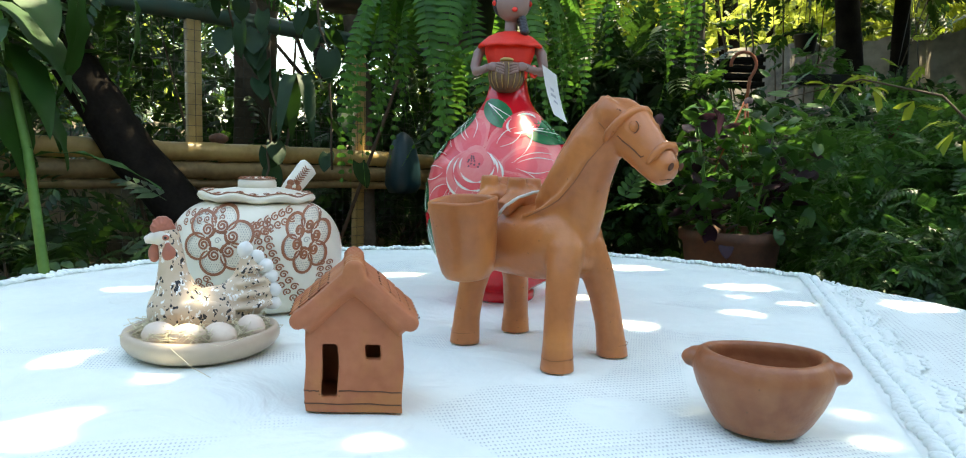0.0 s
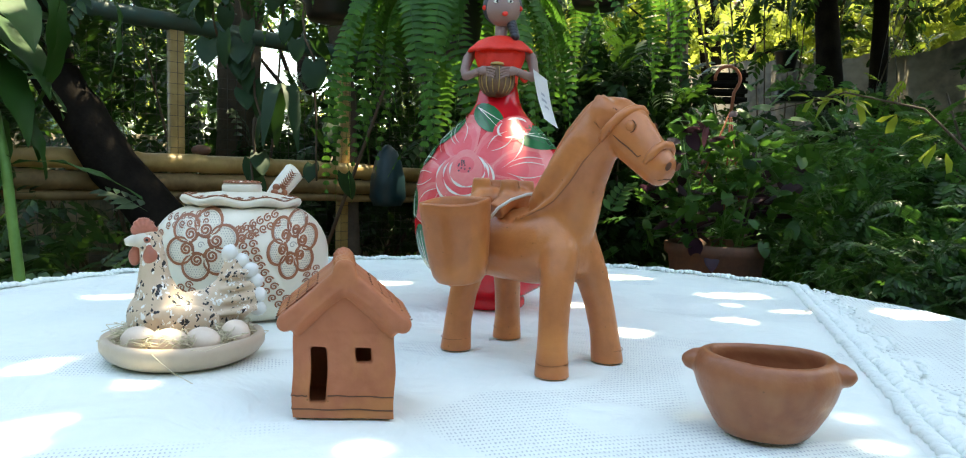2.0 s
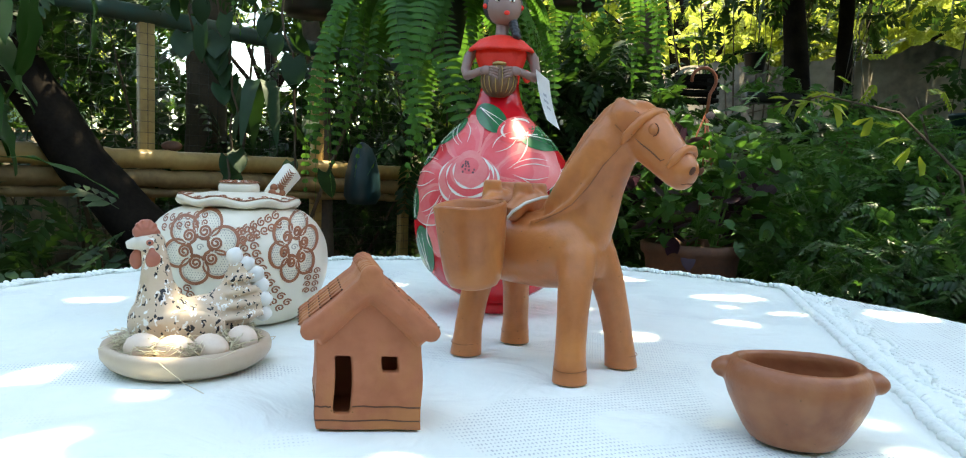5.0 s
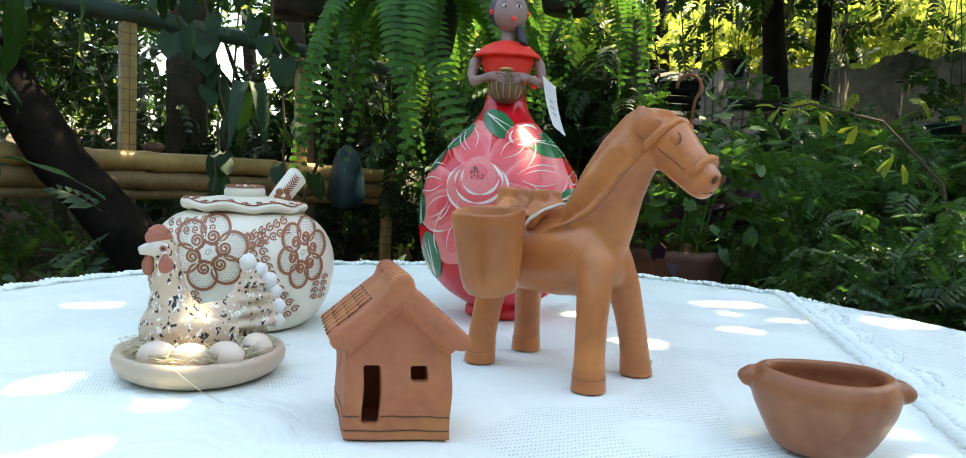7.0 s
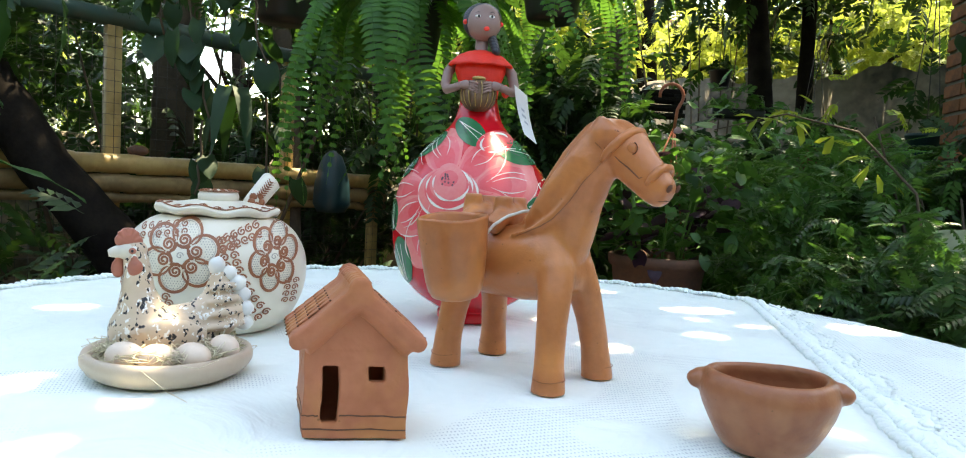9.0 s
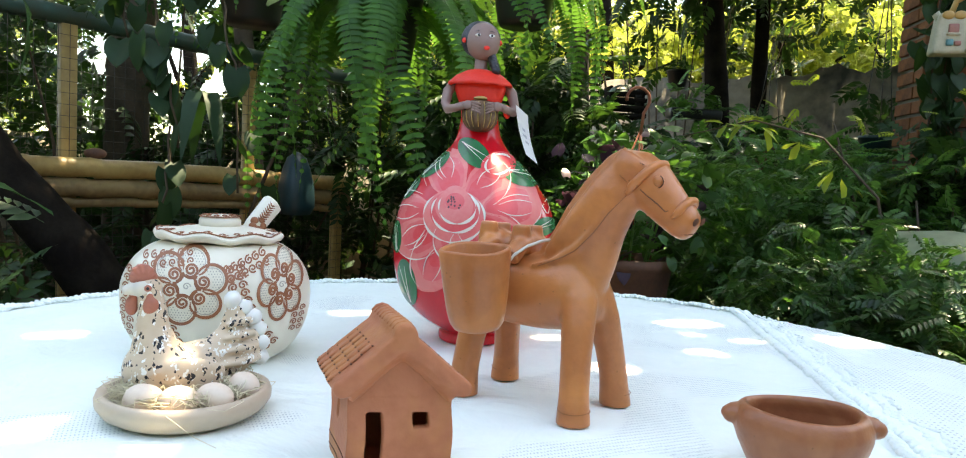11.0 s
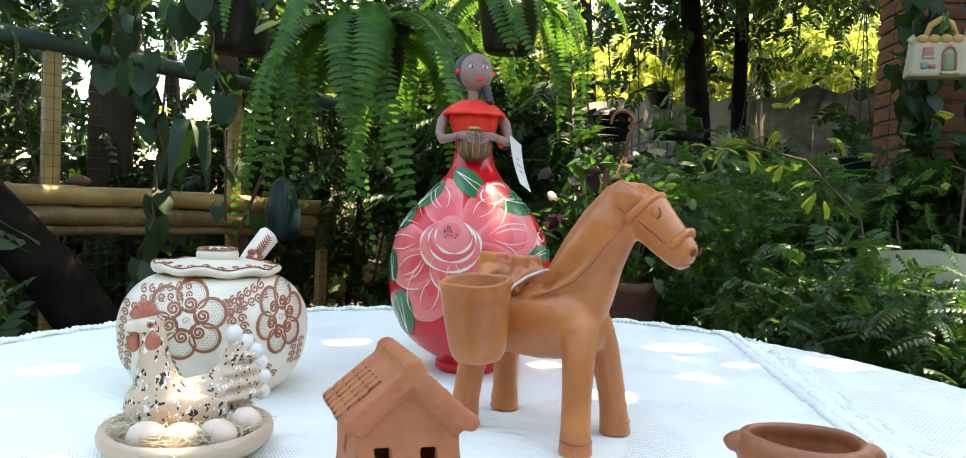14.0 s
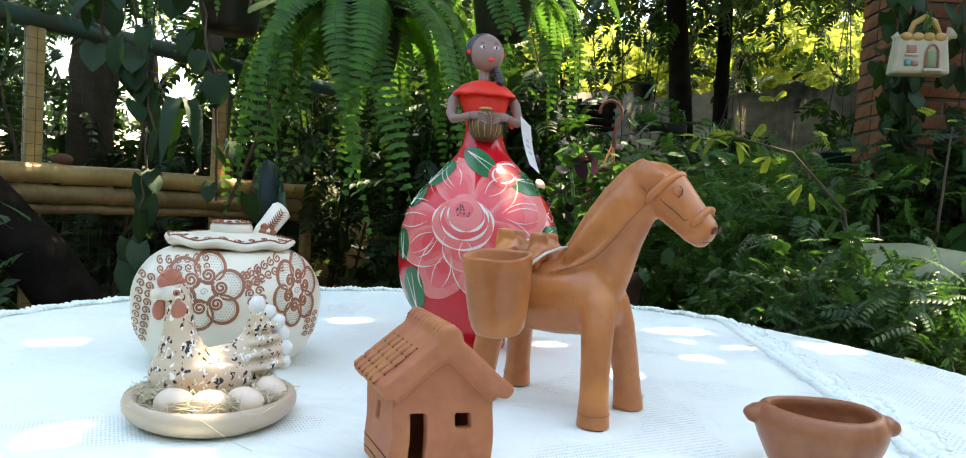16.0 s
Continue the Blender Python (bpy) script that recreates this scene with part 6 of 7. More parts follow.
solid("tree_stump", trunk_tube([(1.60, 6.1, GROUND_Z), (1.58, 6.1, 0.6), (1.53, 6.1, 1.53)], 0.10, 0.08, 7), BARK_LIGHT, "broken pale grey tree stump in the garden", "tree stump")

# far trees along the back; sun and shade on them set by leaf colour
for k, (x, y, mat, dens) in enumerate(((-6.0, 10.5, SHADE_TONED_LEAF, 1200), (-3.2, 12.5, SUN_TONED_LEAF, 300), (0.4, 11.0, SUN_TONED_LEAF, 2200), (3.0, 10.2, SUN_TONED_LEAF, 3200), (5.6, 10.0, SUN_TONED_LEAF, 3000), (7.4, 9.6, SUN_TONED_LEAF, 2000), (9.2, 10.5, SUN_TONED_LEAF, 2200), (12, 11, SHADE_TONED_LEAF, 1800))):
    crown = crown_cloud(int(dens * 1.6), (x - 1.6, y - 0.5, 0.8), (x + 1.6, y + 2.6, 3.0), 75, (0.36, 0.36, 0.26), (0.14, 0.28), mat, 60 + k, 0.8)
    tree("leafy tree behind the garden wall, sun and shade set by leaf colour", [(x, y, GROUND_Z), (x + 0.1, y, 1.2), (x - 0.1, y, 3.6)], 0.14, 0.08, BARK, crown, [((x, y, 1.2), [(x - 1.3, y - 0.6, 2.4), (x + 1.3, y - 0.6, 2.6), (x - 0.6, y - 0.9, 2.9), (x + 0.7, y - 0.9, 1.9), (x - 1.5, y - 0.7, 1.5)], 0.045)], 10 + k)
# darker shade copy of the leaf alternates with the sunlit copy, tree by tree
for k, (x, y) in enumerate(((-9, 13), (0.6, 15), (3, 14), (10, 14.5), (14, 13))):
    crown = crown_cloud(1500, (x - 2.2, y - 1, -0.2), (x + 2.2, y + 2.5, 3.6), 40, (0.6, 0.6, 0.45), (0.4, 0.7), SHADE_TONED_LEAF if k % 2 else SUN_TONED_LEAF, 80 + k, 0.8)
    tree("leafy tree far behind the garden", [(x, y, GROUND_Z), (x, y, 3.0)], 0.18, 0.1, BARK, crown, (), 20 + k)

tree("tall tree far behind the brick pillar, sunlight in its leaf colour", [(10.5, 13, GROUND_Z), (10.4, 13, 2.5), (10.2, 13, 5.5)], 0.2, 0.1, BARK,
     crown_cloud(1900, (7.2, 11.5, 2.0), (13, 14.5, 6.2), 70, (0.6, 0.6, 0.45), (0.35, 0.6), SUN_TONED_LEAF, 95), [((10.4, 13, 2.5), [(8.4, 12.4, 4.6), (12.2, 12.6, 4.8)], 0.07)], 31)

# ---- shrubs ----


def shrub(label, n, lo, hi, k, spread, size, mat, seed, proto=SPRIG, tilt=0.7, stems=6, category="shrub"):
    rng = np.random.default_rng(seed)
    lo, hi = np.array(lo, float), np.array(hi, float)
    base = Vector(((lo[0] + hi[0]) / 2, (lo[1] + hi[1]) / 2, GROUND_Z))
    s = thing("shrub", label, category, base)
    p = clumps(n, lo, hi, k, spread, rng)
    p = p[sky_gap(p)] - np.array(base)
    n = len(p)
    p[:, 2] = np.maximum(p[:, 2], 0.02)
    part("foliage", scatter("foliage", proto, p, turns_for(n, tilt, rng), rng.uniform(*size, n), mat), mat, s)
    for j in range(stems):
        e = Vector(rng.uniform(lo, hi)) - base
        b = Vector((e.x * 0.35, e.y * 0.35, 0))
        part("stem", tube([b, b.lerp(e, 0.5) + Vector((0.05, 0.02, 0.1)), e], [0.012, 0.009, 0.004], 6), TWIG, s)
    return s


shrub("dense green shrub with small pinnate leaves beside the table", 7000, (1.26, 1.9, -0.6), (1.72, 2.5, -0.06), 130, (0.10, 0.10, 0.06), (0.05, 0.11), BORDER_LEAF, 101, FINE_SPRIG)
shrub("low green plants before the tank", 3000, (1.72, 1.9, -0.6), (2.25, 2.4, -0.04), 80, (0.10, 0.08, 0.05), (0.05, 0.11), BORDER_LEAF, 115, FINE_SPRIG)
shrub("green pinnate-leaved plants beside the table", 260, (1.28, 1.8, -0.4), (1.60, 2.5, 0.12), 70, (0.08, 0.08, 0.05), (0.10, 0.18), BORDER_LEAF, 111, PINNATE, 0.5)
shrub("dense green shrub in the garden border", 5600, (1.5, 2.85, -0.6), (3.2, 3.4, 0.34), 150, (0.12, 0.12, 0.08), (0.07, 0.145), BUSH_LEAF, 102, SPRIG)
shrub("leafy green undergrowth below the wall", 4200, (0.9, 3.7, -0.6), (4.4, 5.4, 0.42), 150, (0.18, 0.18, 0.12), (0.11, 0.22), BUSH_LEAF, 103, SPRIG)
# shade on the dark shrubs below comes with their leaf colour
shrub("shaded climbing plants before the wall", 750, (1.9, 5.4, -0.4), (4.0, 6.3, 0.62), 50, (0.2, 0.2, 0.16), (0.2, 0.34), SHADE_TONED_LEAF, 104, SPRIG)
shrub("dark undergrowth behind the bamboo fence", 1400, (-2.6, 4.6, -0.6), (0.5, 6.4, 0.5), 70, (0.2, 0.2, 0.15), (0.16, 0.3), SHADE_TONED_LEAF, 105, SPRIG)
shrub("dark leafy shrub behind the doll", 1500, (0.25, 4.0, -0.6), (1.0, 4.8, 0.8), 80, (0.14, 0.14, 0.14), (0.14, 0.26), SHADE_TONED_LEAF, 106, SPRIG)
shrub("dark low plants at the foot of the fence", 500, (-2.4, 2.2, -0.7), (-1.3, 2.8, -0.1), 50, (0.12, 0.12, 0.1), (0.12, 0.22), SHADE_TONED_LEAF, 107, SPRIG)
shrub("tall dark hedge behind the bamboo fence", 1300, (-5.0, 5.0, -0.4), (-0.5, 6.8, 1.75), 90, (0.2, 0.2, 0.16), (0.2, 0.36), SHADE_TONED_LEAF, 108, SPRIG)
shrub("dark leafy bushes behind the hanging fern", 620, (-1.1, 5.2, 0.2), (0.6, 6.2, 1.8), 80, (0.18, 0.18, 0.14), (0.18, 0.32), SHADE_TONED_LEAF, 116, SPRIG)
shrub("thin dark creeper along the top of the fence", 420, (-2.6, 3.4, 0.85), (-0.2, 4.4, 1.5), 30, (0.12, 0.12, 0.12), (0.12, 0.24), SHADE_TONED_LEAF, 109, SPRIG)
shrub("leafy green plants before the brick pillar", 760, (2.25, 2.75, -0.5), (3.3, 3.05, 0.55), 60, (0.09, 0.06, 0.09), (0.12, 0.22), SHADE_TONED_LEAF, 110, SPRIG)
shrub("dark overhanging twigs before the garden wall", 420, (0.9, 6.4, 1.5), (4.6, 8.2, 2.6), 40, (0.25, 0.25, 0.18), (0.2, 0.36), SHADE_TONED_LEAF, 112, SPRIG, 0.9, 14)
shrub("dark leafy plants growing beside the leaning trunk", 900, (-2.9, 2.7, -0.6), (-1.80, 3.3, 1.3), 70, (0.12, 0.12, 0.14), (0.12, 0.24), SHADE_TONED_LEAF, 113, SPRIG)
shrub("fresh yellow-green sprigs among the shrubs", 22, (1.5, 2.5, 0.15), (3.0, 3.1, 0.62), 28, (0.10, 0.08, 0.08), (0.06, 0.11), LIME_LEAF, 114, FINE_SPRIG, 0.6, 8)
# unseen tall hedges, added to block low sky behind and beside the table
for label, n, lo, hi, seed in (("unseen tall dense hedge, added behind the camera to cut skylight", 2600, (-6.5, -5.6, -0.5), (6.5, -4.2, 3.6), 121), ("unseen tall dense hedge, added at the side to cut skylight", 1800, (-6.8, -4.5, -0.5), (-5.4, 4.5, 3.4), 122), ("unseen tall dense hedge, added at the far side to cut skylight", 1600, (5.6, -4.5, -0.5), (7.0, 3.4, 3.4), 123)):
    shrub(label, n, lo, hi, 160, (0.3, 0.3, 0.3), (0.45, 0.8), SHADE_TONED_LEAF, seed, SPRIG, 0.9, 4, "hedge")

# ---- hanging fern ----


def frond(length, droop, pairs, rng, lift=0.25):
    """A fern frond from the origin along +y, arching down; two rows of toothed leaflets."""
    s = Shape()
    pts = []
    for i in range(pairs + 1):
        t = i / pairs
        pts.append(Vector((0.02 * math.sin(t * 3), length * (t * (1 - 0.55 * min(droop, 1.15) * t)), length * (lift * t - droop * t * t))))
    s.add(*tube(pts[::2] + [pts[-1]], [0.0022 * (1 - 0.8 * i / (len(pts) // 2 + 1)) for i in range(len(pts[::2]) + 1)], 4))
    for i in range(2, pairs):
        t = i / pairs
        w = length * 0.072 * (math.sin(math.pi * min(1, t * 0.92 + 0.10)) ** 0.55) * (1 - 0.35 * t)
        d = (pts[i + 1] - pts[i - 1]).normalized()
        side = d.cross(Vector((0, 0, 1))).normalized()
        up = side.cross(d)
        b = length / pairs * 0.47
        for sg in (-1, 1):
            o = side * sg
            j = rng.normal(0, 0.1)
            q = pts[i]
            tip = q + o * w + d * w * 0.18 + up * (-0.25 + j) * w
            m1, m2 = q + o * w * 0.5 + d * (b + w * 0.06) + up * 0.04 * w, q + o * w * 0.5 - d * (b - w * 0.06) + up * 0.04 * w
            s.add([q + d * b * 0.8, m1, tip, m2, q - d * b * 0.8, q + o * w * 0.5 + up * -0.03 * w], [(0, 1, 5), (1, 2, 5), (2, 3, 5), (3, 4, 5), (4, 0, 5)])
    return s


def fern(at, count, lengths, seed, pot=True, label="lush green fern with long fronds hanging from a dark pot", droops=(0.5, 1.0), arc=(0, 360), mat=FERN):
    rng = np.random.default_rng(seed)
    f = thing("fern", label, "fern", at)
    if pot:
        part("pot", lathe([(0.001, -0.22), (0.085, -0.22), (0.095, -0.20), (0.125, -0.02), (0.13, 0.0), (0.122, 0.0), (0.11, -0.03), (0.001, -0.03)], 28), POT_BLACK, f, "dark hanging pot")
        for k in range(3):
            a = k * 2.1
            part("hanger", tube([(0.125 * math.cos(a), 0.125 * math.sin(a), -0.01), (0, 0, 0.7)], 0.002, 5), WIRE, f)
    for k in range(count):
        le = rng.uniform(*lengths)
        s = frond(le, rng.uniform(*droops), int(le * 62), rng, rng.uniform(0.15, 0.55))
        a = arc[0] + (arc[1] - arc[0]) * (k + rng.uniform(-0.35, 0.35)) / count
        s.turn(pose(0.05 * math.sin(radians(-a)), 0.05 * math.cos(a), -0.02, 0, rng.normal(0, 14), a))
        part("frond", s, mat, f)
    return f


fern((-0.10, 2.28, 0.76), 46, (0.45, 0.85), 51, droops=(0.85, 1.4))
fern((-0.55, 2.75, 0.95), 18, (0.4, 0.6), 52, label="green fern with arching fronds hanging by the fence")
fern((0.42, 2.75, 1.02), 26, (0.5, 0.75), 53, label="shaded fern with drooping fronds hanging behind the doll", droops=(0.7, 1.2))
fern((1.90, 3.15, 0.42), 16, (0.25, 0.42), 54, pot=False, label="bright upright fern growing before the wall", droops=(0.1, 0.4), mat=FERN)

# ---- climbing vine with heart leaves ----


def vine(name, label, strands, size, seed, proto, mat):
    rng = np.random.default_rng(seed)
    v = thing(name, label, "vine", strands[0][0][0])
    o = Vector(strands[0][0][0])
    for pts, n in strands:
        p = [Vector(q) - o for q in pts]
        path = []
        for i in range(len(p) - 1):
            for j in range(5):
                path.append(p[i].lerp(p[i + 1], j / 5) + 0.02 * noise.noise_vector(p[i] * 3 + Vector((j, 0, 0))))
        path.append(p[-1])
        part("stem", tube(path, 0.004, 5), TWIG, v)
        for k in range(n):
            q = path[int(rng.integers(0, len(path)))]
            le = rng.uniform(*size)
            s = Shape()
            s.add(*proto)
            s.v = [w * le for w in s.v]
            s.turn(pose(*(q + Vector(rng.normal(0, 0.03, 3))), rng.normal(-75, 22), 0, rng.normal(170, 45)))
            part("leaf", s, mat, v)
    return v


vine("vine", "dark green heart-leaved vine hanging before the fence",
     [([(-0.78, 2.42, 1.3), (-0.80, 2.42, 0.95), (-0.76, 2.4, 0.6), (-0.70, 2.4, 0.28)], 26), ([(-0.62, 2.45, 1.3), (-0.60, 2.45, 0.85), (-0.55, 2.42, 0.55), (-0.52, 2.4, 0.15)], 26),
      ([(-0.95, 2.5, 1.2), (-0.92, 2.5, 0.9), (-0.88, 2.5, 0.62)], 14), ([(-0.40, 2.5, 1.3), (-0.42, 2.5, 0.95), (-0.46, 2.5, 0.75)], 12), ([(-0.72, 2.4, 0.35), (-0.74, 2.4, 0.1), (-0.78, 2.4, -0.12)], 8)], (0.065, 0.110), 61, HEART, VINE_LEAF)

# strap leaves hanging among the vine
strap = thing("strap_plant", "dark plant with long hanging strap leaves", "plant", (-0.62, 2.36, 0.42))
rng = np.random.default_rng(62)
for k in range(3):
    s = Shape()
    le, a = rng.uniform(0.16, 0.24), rng.uniform(-60, 240)
    pts = [Vector((0.0, le * t * 0.55, 0.06 * math.sin(t * 3) - le * 0.9 * t * t)) for t in (0, 0.2, 0.4, 0.6, 0.8, 1)]
    w = [0.012, 0.022, 0.026, 0.026, 0.02, 0.002]
    vs = []
    for p, q in zip(pts, w):
        vs += [p + Vector((-q, 0, 0.006)), p, p + Vector((q, 0, 0.006))]
    s.add(vs, [f for i in range(5) for f in ((3 * i, 3 * i + 1, 3 * i + 4, 3 * i + 3), (3 * i + 1, 3 * i + 2, 3 * i + 5, 3 * i + 4))])
    s.turn(pose(0, 0, 0, 0, 0, a))
    part("leaf", s, VINE_LEAF, strap)

# ---- tall plant at the side, with broad leaves on a green stem ----
tall = thing("tall_plant", "tall green-stemmed plant with broad drooping leaves", "plant", (-1.16, 1.9, GROUND_Z))
part("stem", tube([(0.04, 0, 0), (0.0, 0, 0.55), (-0.016, 0, 0.64), (-0.046, 0, 0.94), (-0.086, 0, 1.16), (-0.11, 0, 1.3)], [0.015, 0.014, 0.014, 0.0125, 0.011, 0.009], 10), STEM, tall)


def broad_leaf(le, w, bend, fold=0.15):
    vs, fs = [], []
    n = 10
    for i in range(n + 1):
        t = i / n
        x = w * math.sin(math.pi * min(1, t * 0.97 + 0.03)) ** 0.8 * (1 - 0.25 * t)
        y, z = le * t, -bend * le * t * t
        vs += [(-x, y, z + fold * x + 0.006 * math.sin(i * 2.1)), (-x * 0.5, y, z + fold * x * 0.35), (0, y, z), (x * 0.5, y, z + fold * x * 0.35), (x, y, z + fold * x + 0.006 * math.sin(i * 1.7))]
    for i in range(n):
        for j in range(4):
            fs.append((5 * i + j, 5 * i + j + 1, 5 * i + 6 + j, 5 * i + 5 + j))
    return vs, fs


for x, z, le, w, rx, rz in ((-0.11, 1.28, 0.26, 0.055, -10, 200), (-0.10, 1.26, 0.24, 0.06, -20, -60), (-0.09, 1.22, 0.25, 0.055, -30, -110), (-0.12, 1.3, 0.24, 0.055, 10, 60), (-0.06, 1.12, 0.22, 0.05, -35, -80),
                           (-0.10, 1.2, 0.26, 0.06, -25, 150), (0.10, 1.36, 0.26, 0.035, -75, -90), (-0.14, 1.34, 0.26, 0.06, 0, 120), (0.22, 1.40, 0.22, 0.04, -60, -70), (-0.03, 0.93, 0.31, 0.024, 16, -92), (-0.03, 0.95, 0.16, 0.02, 5, 95), (-0.13, 1.33, 0.28, 0.085, -18, -95), (-0.16, 1.26, 0.27, 0.085, -8, -75), (-0.12, 1.18, 0.25, 0.075, -28, -85), (-0.10, 1.40, 0.28, 0.08, -10, -120), (-0.14, 1.10, 0.22, 0.07, -40, -100), (0.06, 1.42, 0.24, 0.055, -62, -85)):
    s = Shape()
    s.add(*broad_leaf(le, w, 0.55))
    s.turn(pose(x, 0, z, rx, 0, rz))
    part("leaf", s, BROAD_LEAF, tall)

# ---- pots and hanging things in the garden ----
planter = thing("planter", "large old terracotta planter with green and purple plants", "planter", (1.05, 3.25, GROUND_Z))
part("block", box((-0.2, -0.2, 0), (0.2, 0.2, 0.28), 0.01), CONCRETE, planter, "grey concrete block")
part("pot", lathe([(0.001, 0.28), (0.15, 0.28), (0.165, 0.30), (0.205, 0.60), (0.222, 0.615), (0.225, 0.655), (0.215, 0.66), (0.195, 0.655), (0.185, 0.61), (0.001, 0.60)], 48), POT_CLAY, planter)
rng = np.random.default_rng(71)
for mat, n, hi in ((BUSH_LEAF, 420, 0.50), (PURPLE_LEAF, 130, 0.45)):
    p = clumps(n, (-0.25, -0.22, 0.68), (0.3, 0.2, 0.68 + hi), 30, (0.06, 0.06, 0.05), rng)
    part("foliage", scatter("foliage", HEART, p, turns_for(n, 0.6, rng), rng.uniform(0.045, 0.085, n), mat), mat, planter)
for k in range(9):
    a = rng.uniform(0, 6.28)
    part("stem", tube([(0.1 * math.cos(a), 0.1 * math.sin(a), 0.6), (0.16 * math.cos(a), 0.14 * math.sin(a), 0.85), (0.22 * math.cos(a), 0.18 * math.sin(a), 1.1)], [0.006, 0.005, 0.003], 6), STEM, planter)


def hung_pot(at, r, h, mat, label, name="hanging_pot"):
    t = thing(name, label, "plant pot", at)
    part("pot", lathe([(0.001, 0), (r * 0.72, 0), (r * 0.76, 0.01), (r * 0.97, h - 0.02), (r * 1.03, h - 0.02), (r * 1.03, h), (r * 0.95, h), (r * 0.7, 0.03), (0.001, 0.03)], 28), mat, t)
    for k in range(3):
        a = 2.1 * k
        part("hanger", tube([(r * math.cos(a), r * math.sin(a), h), (0, 0, h + 0.9)], 0.003, 5), WIRE, t)
    rg = np.random.default_rng(int(at[0] * 100))
    p = clumps(10, (-r * 0.6, -r * 0.6, h + 0.05), (r * 0.6, r * 0.6, h + 0.30), 5, (0.04, 0.04, 0.06), rg)
    part("foliage", scatter("foliage", SPRIG, p, turns_for(10, 0.9, rg), rg.uniform(0.12, 0.24, 10), SHADE_TONED_LEAF), SHADE_TONED_LEAF, t)
    return t


hung_pot((2.74, 6.88, 1.19), 0.105, 0.18, POT_BLACK, "black plastic plant pot hanging before the garden wall")
hung_pot((3.05, 6.80, 1.19), 0.095, 0.17, POT_GREY, "translucent grey plastic plant pot hanging before the garden wall")
hung_pot((3.05, 5.7, 0.40), 0.13, 0.20, POT_CLAY, "terracotta pot hung on the dark tree trunk")
hung_pot((2.62, 3.75, 0.42), 0.09, 0.15, TEAL, "dark blue-green round pot among the shrubs")
tray = thing("tray", "dark hanging tray with seedlings before the wall", "tray", (2.55, 6.0, 0.82))
part("tray_body", box((-0.24, -0.08, 0), (0.22, 0.08, 0.09), 0.02), POT_BLACK, tray)
part("foliage", scatter("foliage", SPRIG, clumps(30, (-0.2, -0.06, 0.1), (0.2, 0.06, 0.25), 10, (0.05, 0.03, 0.04), rng), turns_for(30), rng.uniform(0.1, 0.2, 30), BUSH_LEAF), BUSH_LEAF, tray)
crate = thing("orchid_crate", "dark hanging orchid crate before the wall", "crate", (1.65, 5.2, 0.72))
for k in range(4):
    part("slat", box((-0.14, -0.1, 0.055 * k), (0.14, -0.08, 0.055 * k + 0.03), 0.004), BARK, crate)
    part("slat", box((-0.14, 0.08, 0.055 * k), (0.14, 0.1, 0.055 * k + 0.03), 0.004), BARK, crate)
for x in (-0.13, 0.11):
    part("end", box((x, -0.08, 0), (x + 0.02, 0.08, 0.22), 0.004), BARK, crate)

# rusty hook of a hanging basket
hook = thing("hook", "rusty red iron hook with wires hanging in the garden", "hook", (1.08, 3.3, 0.63))
pts = [Vector((0.055 * math.cos(t), 0, 0.055 * math.sin(t))) for t in np.linspace(math.pi * 1.05, -0.5, 14)] + [Vector((0.03, 0, -0.06)), Vector((0.02, 0, -0.16))]
part("hook_bar", tube(pts, 0.0072, 8), RUST_RED, hook)
for x in (-0.16, 0.0, 0.07):
    part("wire", tube([(0.02, 0, -0.14), (0.02 + x, 0.02, -0.58)], 0.004, 5), RUST_RED, hook)

# brick pillar and the ceramic planter on it
pillar = thing("wall_pillar", "orange brick pillar with grey mortar joints and ivy", "pillar", (2.97, 3.34, GROUND_Z), kind="structure", turn=-14)
part("core", box((-0.40, -0.19, 0), (0.6, 0.19, 3.0)), MORTAR, pillar)
BRICK_MESH = mesh_of("brick", *box((-0.118, -0.01, -0.030), (0.118, 0.01, 0.030), 0.004), [BRICK], smooth=False)
END_MESH = mesh_of("brick", *box((-0.01, -0.09, -0.030), (0.01, 0.09, 0.030), 0.004), [BRICK], smooth=False)
rng = np.random.default_rng(81)
for row in range(34):
    z = 0.04 + row * 0.078
    for k in range(4):
        x = -0.28 + 0.25 * k + (0.0 if row % 2 else -0.125)
        if x - 0.118 < -0.405:
            x += 0.06
        b = new("brick", BRICK_MESH)
        b.parent = pillar
        b.matrix_basis = pose(x, -0.194 + rng.normal(0, 0.0015), z, 0, 0, rng.normal(0, 0.5))
    for y in (-0.095, 0.095):
        b = new("brick", END_MESH)
        b.parent = pillar
        b.matrix_basis = pose(-0.404, y, z, 0, 0, 0)

can = thing("wall_planter", "cream ceramic watering-can planter shaped like a cottage, hung on the pillar", "planter", (2.38, 2.93, 0.862), turn=-22)
can.scale = (0.93, 1.0, 1.17)
W = 0.125
body = Shape()
vs = [(-W * 1.02, -0.05, 0), (W * 1.02, -0.05, 0), (W * 1.02, 0.05, 0), (-W * 1.02, 0.05, 0), (-W * 0.86, -0.045, 0.15), (W * 0.86, -0.045, 0.15), (W * 0.86, 0.045, 0.15), (-W * 0.86, 0.045, 0.15)]
bm = bmesh.new()
bv = [bm.verts.new(p) for p in vs]
for f in ((3, 2, 1, 0), (0, 1, 5, 4), (1, 2, 6, 5), (2, 3, 7, 6), (3, 0, 4, 7), (4, 5, 6, 7)):
    bm.faces.new([bv[i] for i in f])
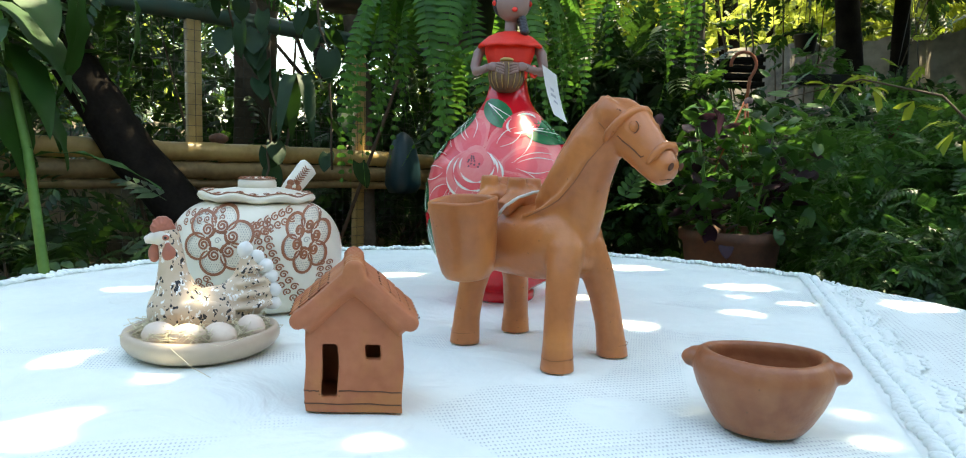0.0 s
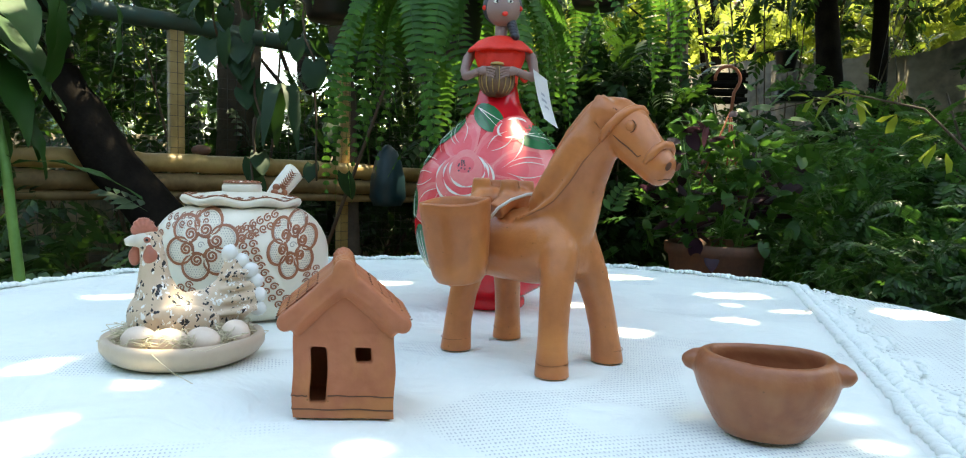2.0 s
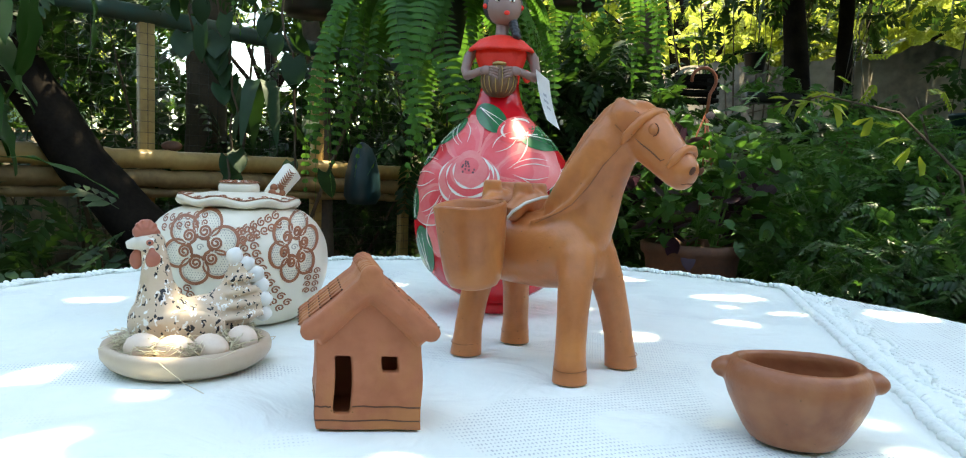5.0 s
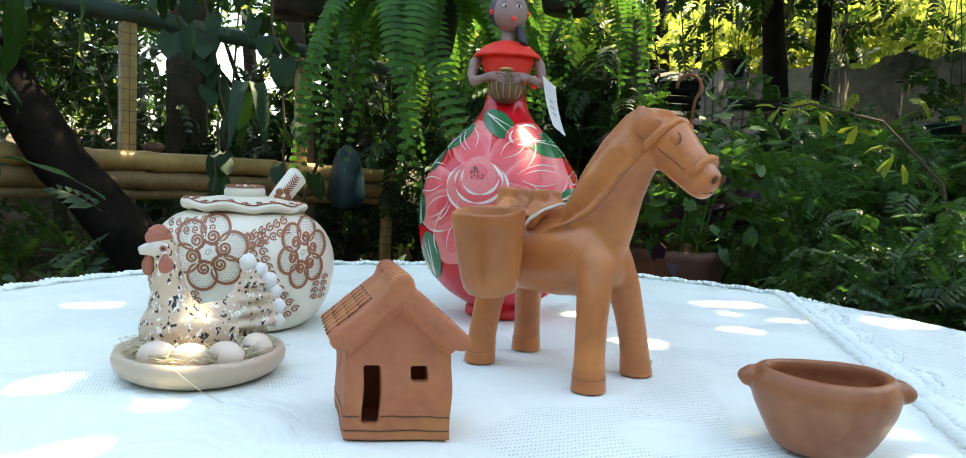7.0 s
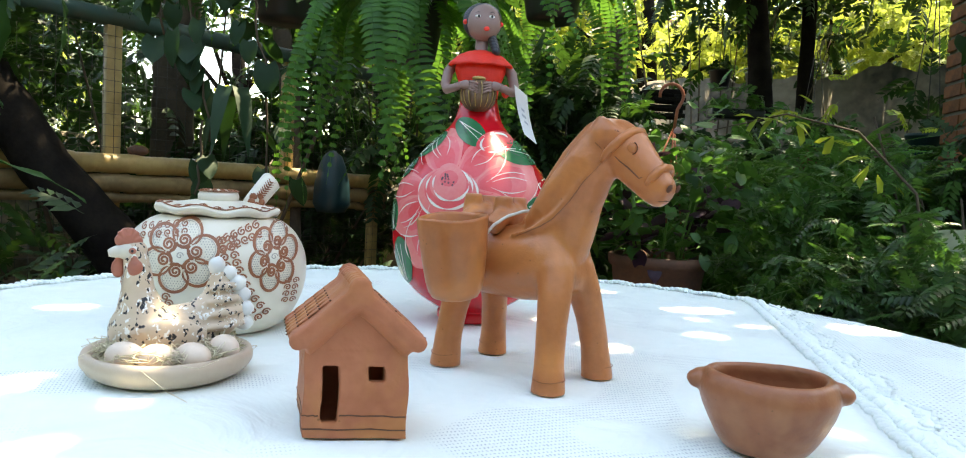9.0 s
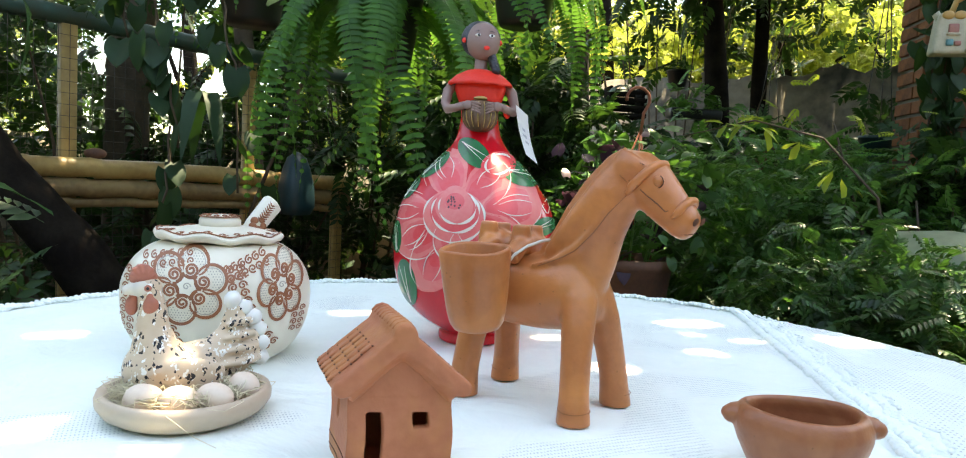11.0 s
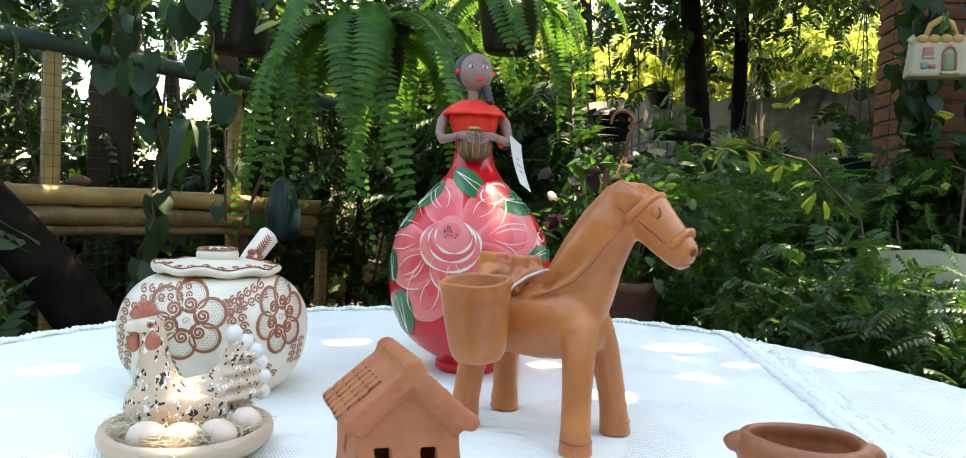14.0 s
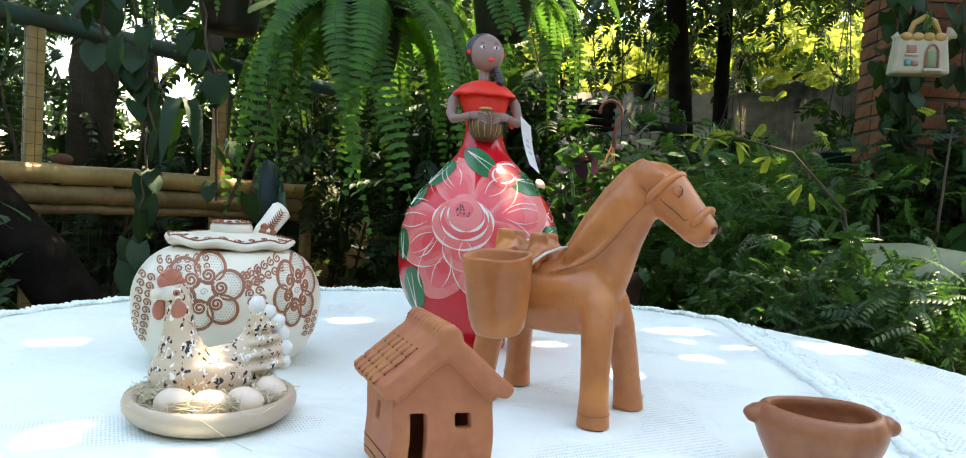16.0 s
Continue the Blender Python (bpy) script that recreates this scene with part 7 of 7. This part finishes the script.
bmesh.ops.bevel(bm, geom=bm.edges[:], offset=0.012, segments=3, affect="EDGES", profile=0.5)
me = bpy.data.meshes.new("body")
bm.to_mesh(me)
bm.free()
me.materials.append(CAN_CREAM)
part("body", me, CAN_CREAM, can)
part("handle", tube([(-0.05, 0, 0.15), (-0.03, 0, 0.20), (0.015, 0, 0.222), (0.06, 0, 0.205), (0.088, 0, 0.15)], 0.013, 12), CAN_YELLOW, can, "ochre arched handle")
for k in range(4):
    part("scallop", ball((-0.075 + 0.05 * k, -0.046, 0.140), (0.027, 0.009, 0.016), 14, 8), CAN_YELLOW, can, "ochre scalloped eave")
part("spout", tube([(0.09, 0, 0.11), (0.125, 0, 0.15), (0.14, 0, 0.165)], [0.012, 0.014, 0.03], 14), CAN_CREAM, can)
part("lug", tube([(-0.09, 0, 0.12), (-0.115, 0, 0.155)], [0.014, 0.017], 12), CAN_CREAM, can)
part("window", box((-0.072, -0.056, 0.075), (-0.028, -0.046, 0.108), 0.004), CAN_PINK, can, "dusty pink relief window")
part("window_sill", box((-0.078, -0.060, 0.066), (-0.022, -0.046, 0.075), 0.003), CAN_CREAM, can)
part("flower_box", box((-0.080, -0.060, 0.028), (-0.048, -0.046, 0.052), 0.006), CAN_BLUE, can, "blue relief flowers")
part("flower_box", box((-0.046, -0.060, 0.028), (-0.016, -0.046, 0.046), 0.006), CAN_PINK, can, "pink relief flowers")
part("door", box((0.020, -0.057, 0.022), (0.062, -0.046, 0.085), 0.006), CAN_GREEN, can, "sage relief door")
part("door_arch", tube([(0.014, -0.054, 0.022), (0.014, -0.054, 0.085), (0.026, -0.054, 0.104), (0.041, -0.054, 0.110), (0.056, -0.054, 0.104), (0.068, -0.054, 0.085), (0.068, -0.054, 0.022)], 0.0055, 8), CAN_PINK, can, "pink relief arch")
part("step", box((0.004, -0.066, 0.006), (0.084, -0.046, 0.018), 0.004), CAN_CREAM, can)
part("hanger", tube([(0.015, 0, 0.235), (0.02, 0.02, 0.75)], 0.0025, 5), WIRE, can)
part("sprig", scatter("sprig", SPRIG, clumps(10, (-0.06, -0.02, 0.15), (0.06, 0.02, 0.19), 4, (0.02, 0.01, 0.01), rng), turns_for(10, 1.0, rng), rng.uniform(0.06, 0.1, 10), BUSH_LEAF), BUSH_LEAF, can)

# ivy by the pillar and broad leaves below the planter
vine("vine", "green ivy climbing the brick pillar", [([(2.55, 3.12, -0.4), (2.52, 3.1, 0.3), (2.50, 3.1, 0.9), (2.52, 3.1, 1.6)], 60), ([(2.43, 3.14, -0.4), (2.44, 3.14, 0.3), (2.42, 3.14, 0.9), (2.45, 3.14, 1.6)], 80), ([(2.49, 3.12, 0.2), (2.47, 3.12, 0.8), (2.50, 3.12, 1.6)], 50), ([(2.66, 3.02, 0.2), (2.70, 3.02, 0.8), (2.66, 3.02, 1.5)], 60), ([(2.85, 2.98, 0.3), (2.88, 2.98, 0.9), (2.84, 2.98, 1.6)], 50), ([(2.8, 2.9, -0.4), (2.78, 2.88, 0.2), (2.75, 2.88, 0.6)], 26)], (0.07, 0.12), 63, HEART, SHADE_TONED_LEAF)
vine("vine", "broad-leaved shrub before the brick pillar", [([(2.5, 2.6, -0.75), (2.45, 2.6, 0.1), (2.42, 2.6, 0.65)], 22), ([(2.62, 2.6, -0.75), (2.6, 2.58, 0.2), (2.62, 2.55, 0.72)], 20)], (0.12, 0.19), 64, LEAF, BROAD_LEAF)

# pale green rounded tank behind the shrubs
solid("tank", lathe([(0.001, -0.36), (0.30, -0.36), (0.31, -0.32), (0.31, 0.28), (0.29, 0.42), (0.20, 0.50), (0.001, 0.52)], 40), TANK, "pale green rounded tank behind the shrubs", "tank", (2.08, 2.55, -0.40))

# arching twig with yellow leaves
twig = thing("twig", "thin arching twig with yellow-green leaves", "plant", (1.55, 2.2, GROUND_Z))
part("stem", tube([(0, 0, 0), (0.05, 0, 0.6), (0.0, 0.05, 0.98), (-0.18, 0.1, 1.17), (-0.40, 0.15, 1.22), (-0.62, 0.2, 1.16)], [0.008, 0.007, 0.005, 0.004, 0.003, 0.0015], 6), TWIG, twig)
rng = np.random.default_rng(91)
for k in range(16):
    t = rng.uniform(0, 1)
    p = Vector((0.0, 0.05, 0.9)).lerp(Vector((-0.5, 0.17, 1.2)), t) + Vector((0, 0, 0.10 * math.sin(t * 3.1)))
    s = Shape()
    s.add(*LEAF)
    s.v = [v * rng.uniform(0.05, 0.10) for v in s.v]
    s.turn(pose(*p, rng.normal(-30, 25), 0, rng.uniform(0, 360)))
    part("leaf", s, LIME_LEAF, twig)
